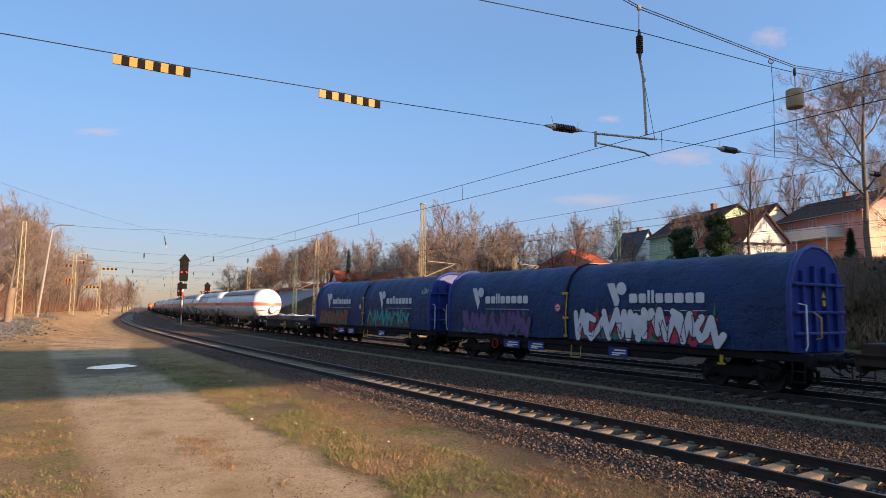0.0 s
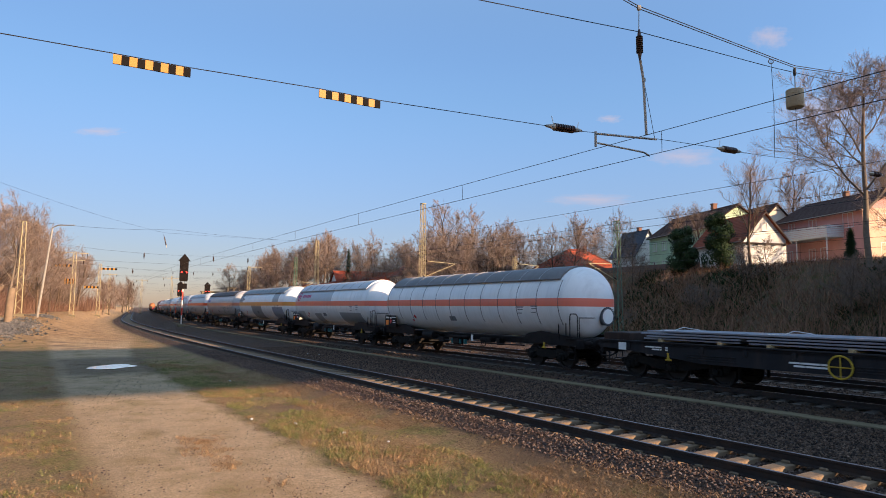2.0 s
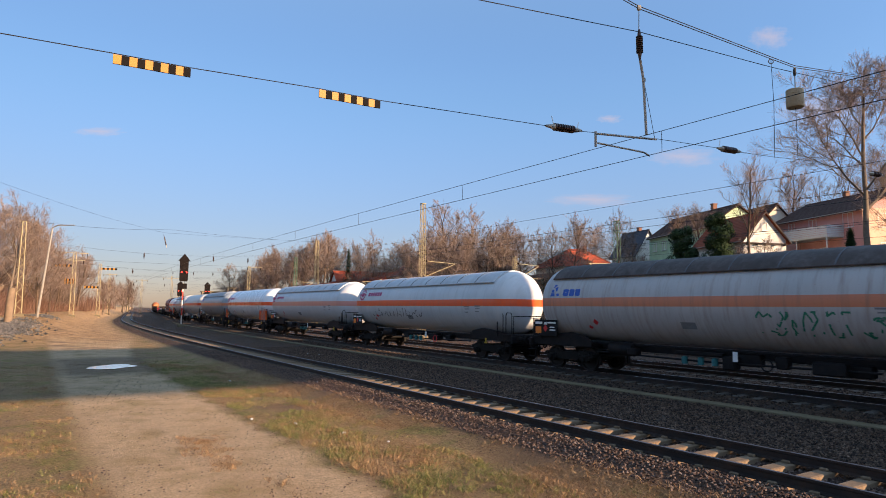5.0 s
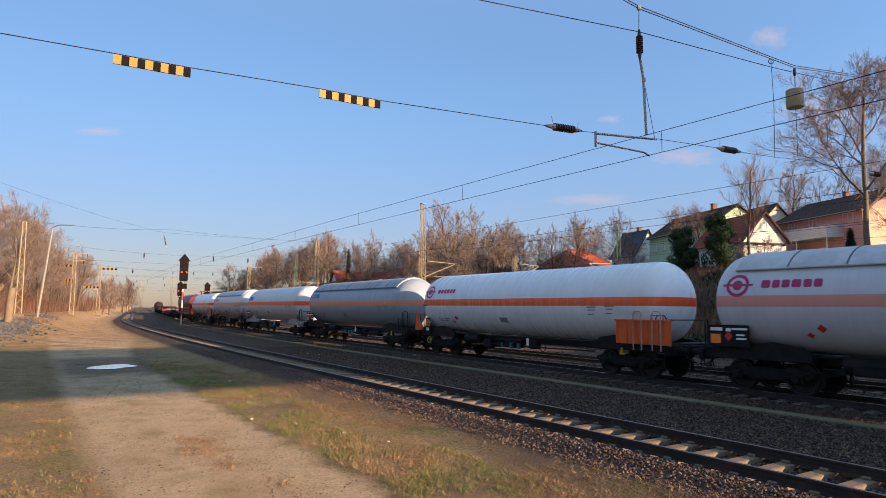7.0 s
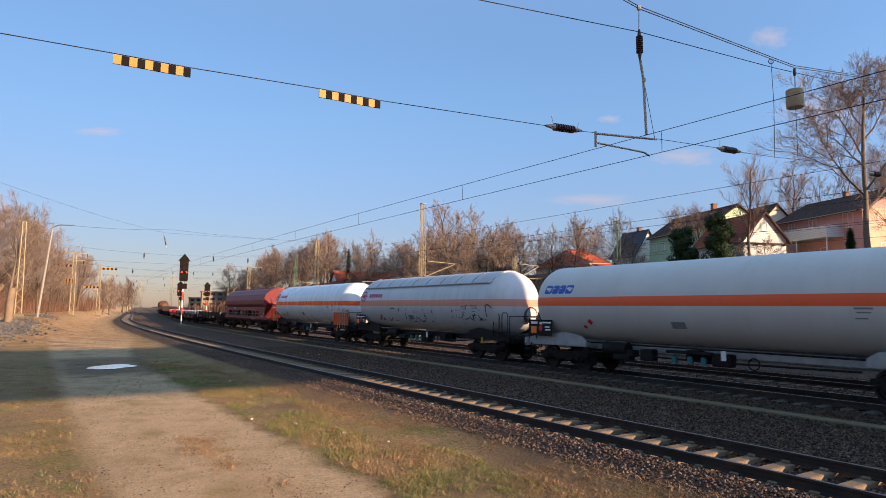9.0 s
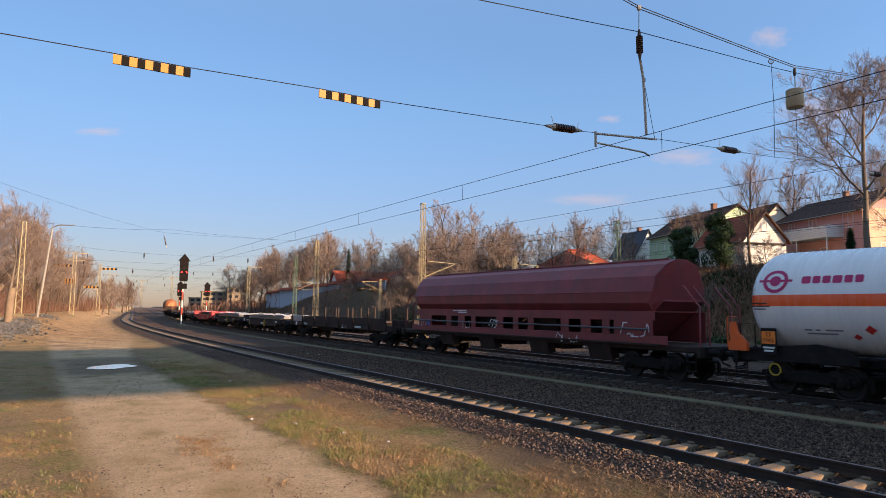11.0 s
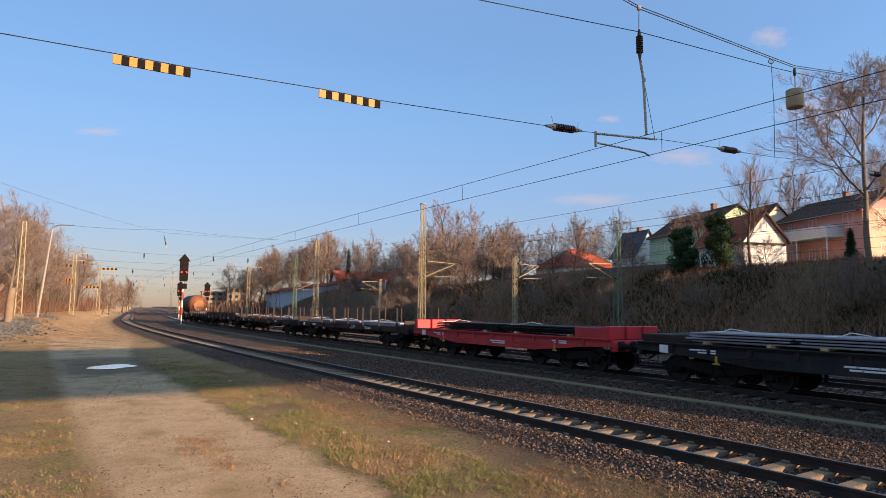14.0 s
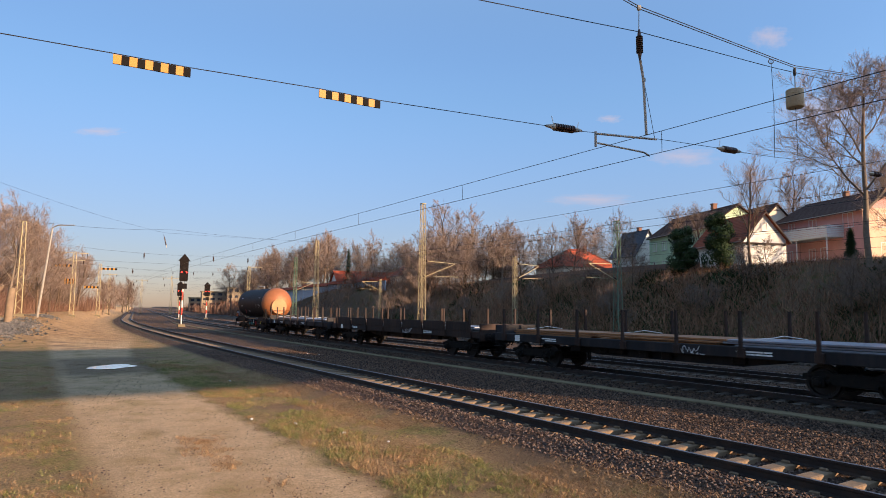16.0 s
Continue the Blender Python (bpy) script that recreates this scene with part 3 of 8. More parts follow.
ME_BOG = {2: bogie_frame_mesh(2), 3: bogie_frame_mesh(3)}
for _m in ME_BOG.values():
    _m.materials.append(M_BOGIE)
ME_AXLE = MB().tube([(0, -0.75, 0), (0, 0.75, 0)], 0.085, 10).mesh("axle", 40)
ME_AXLE.materials.append(M_BOGIE)


def bogie(w, x, axles=2):
    f = part("bogie", ME_BOG[axles], None, w, m=pose(x, 0, 0))
    half = 0.9 if axles == 2 else 1.7
    for dx in ((-half, half) if axles == 2 else (-half, 0, half)):
        part("axle", ME_AXLE, None, f, m=pose(dx, 0, 0.46))
        for sy in (-1, 1):
            part("wheel", ME_WHEEL, None, f, m=pose(dx, sy * 0.7525, 0.46, 0, 0, 0 if sy < 0 else 180))


def buffer_mesh():
    mb = MB()
    mb.box((0.03, 0, 0), (0.06, 0.36, 0.36), 0.02)
    mb.lathe([(0.0, 0.12), (0.30, 0.11), (0.30, 0.075), (0.52, 0.075), (0.53, 0.20), (0.555, 0.225), (0.575, 0.20), (0.585, 0.0)], "x", n=20)
    return mb.mesh("buffer", 35)


ME_BUF = buffer_mesh()
ME_BUF.materials.append(M_BLACK)


def ends(w, hl, coupling=0.12):
    """Headstock gear at both ends: buffers, coupler, hoses, steps. hl: half length over the headstocks."""
    for sx in (-1, 1):
        for sy in (-1, 1):
            part("buffer", ME_BUF, None, w, m=pose(sx * hl, sy * 0.875, 1.04, 0, 0, 0 if sx > 0 else 180))
        mb = MB()
        mb.box((sx * (hl + 0.18), 0, 1.0), (0.36, 0.10, 0.14), 0.02)
        mb.tube([(sx * (hl + 0.30), 0, 1.0), (sx * (hl + 0.36), 0, 0.75), (sx * (hl + 0.46), 0, 0.70)], 0.035, 6)
        mb.tube([(sx * hl, -0.35, 0.95), (sx * (hl + 0.2), -0.36, 0.70), (sx * (hl + 0.42), -0.34, 0.62)], 0.03, 6)
        part("coupler", mb, M_BLACK, w)
        for sy in (-1, 1):
            st = MB()
            x = sx * (hl - 0.28)
            for dx in (-0.17, 0.17):
                st.tube([(x + dx, sy * 1.32, 1.0), (x + dx, sy * 1.36, 0.42)], 0.018, 5)
            for z in (0.43, 0.72):
                st.box((x, sy * 1.36, z), (0.36, 0.16, 0.03), 0.006)
            part("step", st, M_BLACK, w)


def handrail(w, pts, material=None, r=0.02):
    part("handrail", MB().tube(pts, r, 6), material or M_BLACK, w, smooth=50)


def text_bars(w, x, y, z, rows, material, slope=0.0, h=0.05, rz=0.0, seed=1, thick=0.004):
    """Unreadable lettering: short bars in rows on the camera's side. rows: lists of bar lengths."""
    mb = MB()
    for i, row in enumerate(rows):
        xx = 0.0
        for ln in row:
            mb.box((xx - ln / 2, 0, -i * h * 1.7), (ln, thick, h), 0)
            xx -= ln + h * 0.6
    ob = part("lettering", mb, material, w, m=pose(x, y, z, slope, 0, rz))
    return ob


def shell_y(z, R, zc):
    """Side of a round tank (the camera's side) at height z, and the slope there in degrees."""
    t = max(-0.98, min(0.98, (z - zc) / R))
    return -R * math.sqrt(1 - t * t), math.degrees(math.asin(t))


def on_shell(mb_pts, x0, z0, R, zc, lift=0.006):
    """Flat points (right, up) laid on the tank's side; right is towards the front of the train."""
    out = []
    for a, b in mb_pts:
        ang = (z0 - zc) / R + b / R
        out.append((x0 + a, -(R + lift) * math.cos(ang), zc + (R + lift) * math.sin(ang)))
    return out


def decal(w, name, polys, x0, z0, R, zc, material, lift=0.006, label=""):
    """Painted flat shapes that follow the tank's side. R of 0 means a flat side at y = zc."""
    mb = MB()
    for i, poly in enumerate(polys):
        up = lift + 0.00008 * i
        if R:
            v = on_shell(poly, x0, z0, R, zc, up)
        else:
            v = [(x0 + a, zc - up, z0 + b) for a, b in poly]
        mb.add(v, [tuple(range(len(v)))])
    return part(name, mb, material, w, label)


def rect(x0, x1, z0, z1, n=1):
    return [[(x0 + (x1 - x0) * i / n, z0), (x0 + (x1 - x0) * (i + 1) / n, z0), (x0 + (x1 - x0) * (i + 1) / n, z1), (x0 + (x1 - x0) * i / n, z1)] for i in range(n)]


def ring_polys(cx, cz, r0, r1, n=20, a0=0, a1=360):
    out = []
    for i in range(n):
        a, b = radians(a0 + (a1 - a0) * i / n), radians(a0 + (a1 - a0) * (i + 1) / n)
        out.append([(cx + r0 * math.cos(a), cz + r0 * math.sin(a)), (cx + r1 * math.cos(a), cz + r1 * math.sin(a)), (cx + r1 * math.cos(b), cz + r1 * math.sin(b)), (cx + r0 * math.cos(b), cz + r0 * math.sin(b))])
    return out


def fat_strokes(seed, n, length, h, fat):
    """Swollen, interlaced spray-can shapes, n in a row: thick bent strokes with round joints."""
    r = random.Random(seed)
    out = []
    cell = length / n
    for i in range(n):
        high = r.random() < 0.5
        pts = []
        for k in range(6):
            zz = r.uniform(0.62, 0.95) if high else r.uniform(0.06, 0.38)
            pts.append((cell * (i - 0.12 + 0.24 * k + r.uniform(-0.16, 0.16)), h * zz))
            high = not high if r.random() < 0.72 else high
        for (ax, az), (bx, bz) in zip(pts, pts[1:]):
            ln = math.hypot(bx - ax, bz - az) or 1
            nx, nz = -(bz - az) / ln * fat, (bx - ax) / ln * fat
            out.append([(ax + nx, az + nz), (bx + nx, bz + nz), (bx - nx, bz - nz), (ax - nx, az - nz)])
        for ax, az in pts:
            out.append([(ax + fat * math.cos(j * math.pi / 5), az + fat * math.sin(j * math.pi / 5)) for j in range(10)])
    return out


def spikes(seed, length, h, n):
    """Pointed flashes of paint behind a piece."""
    r = random.Random(seed)
    out = []
    for i in range(n):
        x = length * (i + 0.5) / n
        wd = length / n * r.uniform(0.6, 1.1)
        out.append([(x - wd, h * 0.1), (x - wd * 0.3, h * 0.55), (x + r.uniform(-0.7, 0.7) * wd, h * r.uniform(0.8, 1.1)), (x + wd * 0.35, h * 0.5), (x + wd, h * 0.08)])
    return out


def soft_block(x0, x1, z0, z1):
    c = min(x1 - x0, z1 - z0) * 0.15
    return [(x0 + c, z0), (x1 - c, z0), (x1, z0 + c), (x1, z1 - c), (x1 - c, z1), (x0 + c, z1), (x0, z1 - c), (x0, z0 + c)]


def word_shape(n, h, gap=0.22, tall=()):
    """A brand word as plain blocks, not letters: n blocks of height h."""
    out, x = [], 0.0
    for i in range(n):
        wd = h * (0.32 if i in tall else (0.95 if i % 3 else 1.1))
        hh = h * (1.35 if i in tall else 1.0)
        out.append(soft_block(x, x + wd, 0, hh))
        x += wd + h * gap
    return out, x


def scrawl(seed, length, h, n=9, thick=0.036):
    """Strokes of spray paint as thin bent bands."""
    r = random.Random(seed)
    out = []
    for i in range(n):
        x = length * (i + 0.1) / n
        pts = [(x + r.uniform(-0.05, 0.05) * h, r.uniform(0, 0.3) * h)]
        for k in range(4):
            pts.append((pts[-1][0] + r.uniform(-0.25, 0.55) * h * 0.7, max(0, min(h, pts[-1][1] + r.uniform(-0.9, 0.9) * h))))
        t = h * thick
        for (ax, az), (bx, bz) in zip(pts, pts[1:]):
            dx, dz = bx - ax, bz - az
            ln = math.hypot(dx, dz) or 1
            nx, nz = -dz / ln * t, dx / ln * t
            out.append([(ax + nx, az + nz), (bx + nx, bz + nz), (bx - nx, bz - nz), (ax - nx, az - nz)])
    return out


def blobs(seed, length, h, n, amp=0.5):
    """Bulging letter-like bodies of a spray-painted piece."""
    r = random.Random(seed)
    out = []
    for i in range(n):
        cx = length * (i + 0.5) / n
        rx, rz = length / n * r.uniform(0.42, 0.60), h * r.uniform(0.36, 0.5)
        k = 11
        ph = r.uniform(0, 6)
        out.append([(cx + rx * math.cos(2 * math.pi * j / k) * (1 + amp * 0.35 * math.sin(3 * j + ph)), h * 0.5 + rz * math.sin(2 * math.pi * j / k) * (1 + amp * 0.3 * math.cos(2 * j + ph))) for j in range(k)])
    return out


def data_board(w, x, front_y=-1.36, z=1.62, wd=1.35, ht=0.62, seed=1, plate=True):
    """Black board with bars of lettering, a red diamond and an orange plate."""
    mb = MB().box((x, front_y, z), (wd, 0.03, ht), 0.008)
    b = part("data_board", mb, M_BLACK, w, "black data board with white lettering")
    y = front_y - 0.018
    part("lettering", MB().box((x + wd * 0.28, y, z + ht * 0.32), (wd * 0.36, 0.006, 0.06)).box((x + wd * 0.30, y, z + ht * 0.05), (wd * 0.20, 0.006, 0.05)).box((x + wd * 0.32, y, z - ht * 0.12), (wd * 0.24, 0.006, 0.05)).box((x - wd * 0.28, y, z + ht * 0.30), (wd * 0.30, 0.006, 0.10)).box((x + wd * 0.02, y, z + ht * 0.28), (wd * 0.12, 0.006, 0.10)), M_WHITE, b)
    if plate:
        part("warning_diamond", MB().prism([(x + 0.02, z - 0.16), (x + 0.15, z - 0.01), (x + 0.02, z + 0.14), (x - 0.11, z - 0.01)], "y", y - 0.004, y + 0.002), M_REDP, b, "red warning diamond")
        part("hazard_plate", MB().box((x - wd * 0.30, y, z - ht * 0.14), (0.34, 0.008, 0.28), 0.003), M_ORANGE, b, "orange hazard plate")
    return b


def diamond(cx, cz, h, k=8):
    """A square on its corner, in level strips so that it follows a round shell."""
    out = []
    for i in range(k):
        a, b = -h + 2 * h * i / k, -h + 2 * h * (i + 1) / k
        wa, wb = max(h - abs(a), 0.002), max(h - abs(b), 0.002)
        out.append([(cx - wa, cz + a), (cx + wa, cz + a), (cx + wb, cz + b), (cx - wb, cz + b)])
    return out


def tank_wagon(U0, U1, name, label, shell, R=1.48, zc=2.66, shield=None, shield_dark=None, ribs=0, ends_col=None, plat=None, logo=None, valve=True, board=True, seed=1, tank_x=None, pink=False, extra=None):
    """A four-axle gas tank wagon; x points the way it runs."""
    L = U1 - U0
    w = thing(name, label, "tank wagon", group="wagons of the freight train")
    hl = L / 2 - 0.62
    a = hl - 0.35 if tank_x is None else tank_x
    # shell with dished ends
    hd = 0.62 * R
    prof = []
    for i in range(13):
        t = math.pi / 2 * i / 12
        prof.append((-(a - hd) - hd * math.cos(t), R * math.sin(t)))
    prof += [(-(a - hd) + (2 * (a - hd)) * i / 12, R) for i in range(1, 12)]
    for i in range(13):
        t = math.pi / 2 * (1 - i / 12)
        prof.append(((a - hd) + hd * math.cos(t), R * math.sin(t)))
    part("tank", MB().lathe(prof, "x", (0, 0, zc), 48), shell, w, smooth=40)
    if shield:
        mb = MB()
        b0, b1 = radians(38), radians(142)
        Rs = R + 0.07
        e = a - hd - 0.15
        mb.lathe([(-e, R - 0.01), (-e, Rs), (e, Rs), (e, R - 0.01)], "x", (0, 0, zc), 24, b0, b1)
        for ang in (b0, b1):
            mb.box((0, Rs * math.cos(ang), zc + Rs * math.sin(ang)), (2 * e, 0.05, 0.05), 0.01)
        part("sun_shield", mb, shield, w, "sheet-metal sun shield over the tank", smooth=30)
        seam = MB()
        k = 9 if not ribs else ribs
        for i in range(1, k):
            x = -e + 2 * e * i / k
            seam.lathe([(x - 0.022, Rs - 0.005), (x - 0.022, Rs + 0.012), (x + 0.022, Rs + 0.012), (x + 0.022, Rs - 0.005)], "x", (0, 0, zc), 20, b0, b1)
        part("shield_seam", seam, M_GALV if ribs else M_GREYSEAM, w)
    if ribs:
        rb = MB()
        for i in range(ribs + 1):
            x = -a + hd + (2 * (a - hd)) * i / ribs
            rb.lathe([(x - 0.014, R - 0.004), (x - 0.014, R + 0.008), (x + 0.014, R + 0.008), (x + 0.014, R - 0.004)], "x", (0, 0, zc), 40, radians(-175), radians(-142))
            rb.lathe([(x - 0.012, R - 0.004), (x - 0.012, R + 0.007), (x + 0.012, R + 0.007), (x + 0.012, R - 0.004)], "x", (0, 0, zc), 40, radians(142), radians(185))
        part("shell_band", rb, M_GREYSEAM, w)
    # cradle and frame
    fr = MB()
    pc = plat or M_BLACK
    for sx in (-1, 1):
        x0, x1 = sx * (hl - 0.02), sx * (hl - 3.4)
        fr.box(((x0 + x1) / 2, 0, 1.02), (abs(x1 - x0), 2.3, 0.18), 0.02)
        for sy in (-1, 1):
            y = sy * 1.12
            prof2 = [(x0, 0.92), (x0, 1.20), (x0 - sx * 0.9, 1.34), (x0 - sx * 2.3, 1.48), (x0 - sx * 3.1, 1.36), (x1, 1.18), (x1, 0.98)]
            fr.prism(prof2, "y", y - 0.04, y + 0.04)
        fr.box((sx * (hl - 0.06), 0, 1.02), (0.16, 2.6, 0.34), 0.02)
    for sy in (-1, 1):
        fr.box((0, sy * 0.45, 0.98), (2 * hl - 6.0, 0.12, 0.22), 0.02)
    part("underframe", fr, pc, w, "" if plat is None else "orange painted end frame")
    kit = MB()
    r = random.Random(seed)
    for i in range(7):
        x = r.uniform(-hl + 4.2, hl - 4.2)
        kit.box((x, -0.75 + r.uniform(-0.2, 0.2), 0.82 + r.uniform(-0.1, 0.1)), (r.uniform(0.25, 0.9), 0.35, r.uniform(0.2, 0.45)), 0.04)
    kit.tube([(-hl + 3.6, -0.95, 0.80), (0, -0.95, 0.74), (hl - 3.6, -0.95, 0.80)], 0.035, 6)
    kit.tube([(-hl + 3.0, -0.85, 1.12), (hl - 3.0, -0.85, 1.12)], 0.03, 6)
    part("brake_gear", kit, M_BLACK, w)
    part("air_reservoir", MB().lathe([(-hl + 4.1, 0.0), (-hl + 4.15, 0.24), (-hl + 5.2, 0.24), (-hl + 5.25, 0.0)], "x", (0, -0.85, 0.95), 16), M_BLACK, w, smooth=40)
    if valve:
        part("valve_beam", MB().box((-0.4, -1.05, 1.0), (1.7, 0.22, 0.10), 0.02), M_BLACK, w)
        for dx in (-0.6, 0.0, 0.5):
            part("outlet_valve", MB().lathe([(0.62, 0.0), (0.64, 0.10), (0.86, 0.10), (0.90, 0.0)], "z", (dx - 0.4, -1.0, 0), 10), M_VALVE, w, "teal painted outlet valve")
        part("valve_tag", MB().box((0.9, -1.18, 0.98), (0.16, 0.02, 0.30), 0.005), M_WHITE, w)
    part("handwheel", MB().add(*torus((1.9, -1.22, 0.80), 0.17, 0.022)), M_BLACK if seed % 3 else M_REDP, w)
    for sx in (-1, 1):
        bogie(w, sx * (hl - 2.05))
    ends(w, hl)
    # railings of the front platform and ladder
    for (xr, yy) in ((hl - 0.30, -1.22), (hl - 0.98, -1.18)):
        handrail(w, [(xr - 0.22, yy, 1.15), (xr - 0.22, yy, 2.10), (xr - 0.15, yy, 2.20), (xr + 0.12, yy, 2.20), (xr + 0.20, yy, 2.10), (xr + 0.20, yy, 1.15)], None, 0.022)
    handrail(w, [(hl - 0.12, -1.1, 1.15), (hl - 0.12, -1.1, 2.05), (hl - 0.12, 1.1, 2.05), (hl - 0.12, 1.1, 1.15)], None, 0.02)
    handrail(w, [(-hl + 0.2, -1.22, 1.15), (-hl + 0.2, -1.22, 2.0), (-hl + 0.65, -1.22, 2.0), (-hl + 0.65, -1.22, 1.15)], None, 0.02)
    part("end_platform", MB().box((hl - 0.42, 0, 1.22), (0.8, 2.5, 0.05), 0.01), pc if plat is None else M_GALV, w)
    # round inspection cover on the front head
    if ends_col:
        cv = MB()
        cv.lathe([(a - 0.42, 0.36), (a + 0.03, 0.36), (a + 0.05, 0.32), (a + 0.05, 0.0)], "x", (0, 0.35, zc - 0.55), 24)
        for i in range(22):
            t = 2 * math.pi * i / 22
            cv.box((a + 0.04, 0.35 + 0.36 * math.cos(t), zc - 0.55 + 0.36 * math.sin(t)), (0.07, 0.05, 0.05), 0.01)
        part("inspection_cover", cv, M_GREYSEAM, w, "bolted round inspection cover", smooth=30)
        part("cover_plate", MB().lathe([(a + 0.051, 0.30), (a + 0.06, 0.29), (a + 0.06, 0.0)], "x", (0, 0.35, zc - 0.55), 24), ends_col, w)
    if board:
        data_board(w, -hl + 1.05, -1.34, 1.62, 1.35, 0.66, seed)
    # lettering field and small plates on the shell
    for k, (bx, bz) in enumerate(((hl - 2.6, zc - 0.18), (hl - 3.5, zc - 0.22))):
        decal(w, "lettering", rect(0, 0.45, 0.0, 0.05) + rect(0.05, 0.40, -0.10, -0.06) + rect(0.0, 0.30, -0.26, -0.22), bx, bz, R, zc, M_GREYTXT)
    decal(w, "small_plate", rect(0, 0.55, 0, 0.26), -0.9, zc - 0.95, R, zc, M_GREYTXT)
    decal(w, "warning_diamond", diamond(0, 0, 0.11) + diamond(0.36, 0.24, 0.14), -hl + 3.4, zc - 1.02, R, zc, M_REDP)
    part("yellow_hook", MB().box((hl - 2.05, -1.20, 0.92), (0.10, 0.05, 0.22), 0.02).box((hl - 2.05, -1.20, 0.80), (0.26, 0.05, 0.06), 0.02), M_YELLOW, w)
    if logo:
        kind, lx, lz, lm, lh = logo
        if kind == "ring":
            decal(w, "emblem", ring_polys(0.42, 0.1, 0.26, 0.36) + rect(-0.05, 0.9, 0.07, 0.14) + ring_polys(0.42, 0.1, 0.0, 0.16), lx, lz, R, zc, lm)
            ws, _e = word_shape(6, lh)
            for poly in ws:
                decal(w, "brand_block", [[(p + 1.15, q) for p, q in poly]], lx, lz, R, zc, lm)
        elif kind == "tri":
            decal(w, "emblem", [[(0, 0), (0.26, 0), (0.16, 0.28), (0.06, 0.28)], [(0.22, 0.34), (0.36, 0.40), (0.5, 0.02), (0.36, 0.0)], [(0.10, 0.36), (0.2, 0.36), (0.3, 0.5), (0.16, 0.5)]], lx, lz, R, zc, lm)
            ws, _e = word_shape(3, lh, 0.15)
            for poly in ws:
                decal(w, "brand_block", [[(p + 0.7, q) for p, q in poly]], lx, lz, R, zc, lm)
        else:
            ws, _e = word_shape(4, lh, 0.08)
            for poly in ws:
                decal(w, "brand_block", [[(p + q * 0.2, q) for p, q in poly]], lx, lz, R, zc, lm)
    if extra:
        extra(w, hl, a, R, zc)
    return w


def torus(c, r, t, n=20, k=6, axis="y"):
    vs, fs = [], []
    for i in range(n):
        a = 2 * math.pi * i / n
        for j in range(k):
            b = 2 * math.pi * j / k
            q, d = r + t * math.cos(b), t * math.sin(b)
            vs.append((c[0] + q * math.cos(a), c[1] + d, c[2] + q * math.sin(a)) if axis == "y" else (c[0] + d, c[1] + q * math.cos(a), c[2] + q * math.sin(a)))
    for i in range(n):
        for j in range(k):
            fs.append((i * k + j, i * k + (j + 1) % k, ((i + 1) % n) * k + (j + 1) % k, ((i + 1) % n) * k + j))
    return vs, fs


M_GREYSEAM = mat("dark_grey_seam_steel", (0.10, 0.10, 0.11), 0.5, 0.3, 0.2, 3.0)
M_GREYTXT = mat("grey_lettering_paint", (0.20, 0.21, 0.22), 0.6, 0, 0.2, 6.0)
M_VALVE = mat("teal_valve_paint", (0.03, 0.16, 0.17), 0.5, 0.1, 0.3, 5.0)
SHIELD_GREY = mat("grey_green_shield_paint", (0.24, 0.255, 0.245), 0.5, 0.1, 0.25, 0.8, (0.10, 0.085, 0.075), 0.5, streak=True)
SHIELD_DARK = mat("brown_grimy_shield", (0.055, 0.038, 0.032), 0.6, 0.1, 0.35, 0.9, (0.20, 0.17, 0.16), 0.35, streak=True)
SHIELD_WARM = mat("warm_grey_shield_paint", (0.155, 0.145, 0.14), 0.5, 0.1, 0.2, 0.8, (0.08, 0.07, 0.065), 0.5, streak=True)
SHIELD_LIGHT = mat("light_grey_shield_paint", (0.50, 0.51, 0.52), 0.45, 0.1, 0.2, 0.8, (0.26, 0.25, 0.24), 0.5, streak=True)
SHIELD_BLUEG = mat("blue_grey_shield_paint", (0.30, 0.32, 0.33), 0.45, 0.1, 0.2, 0.8, (0.15, 0.14, 0.13), 0.5, streak=True)
W1 = (0.80, 0.80, 0.78)
SALMON, DORANGE, OCHRE = (0.74, 0.165, 0.10), (0.84, 0.10, 0.018), (0.66, 0.27, 0.05)


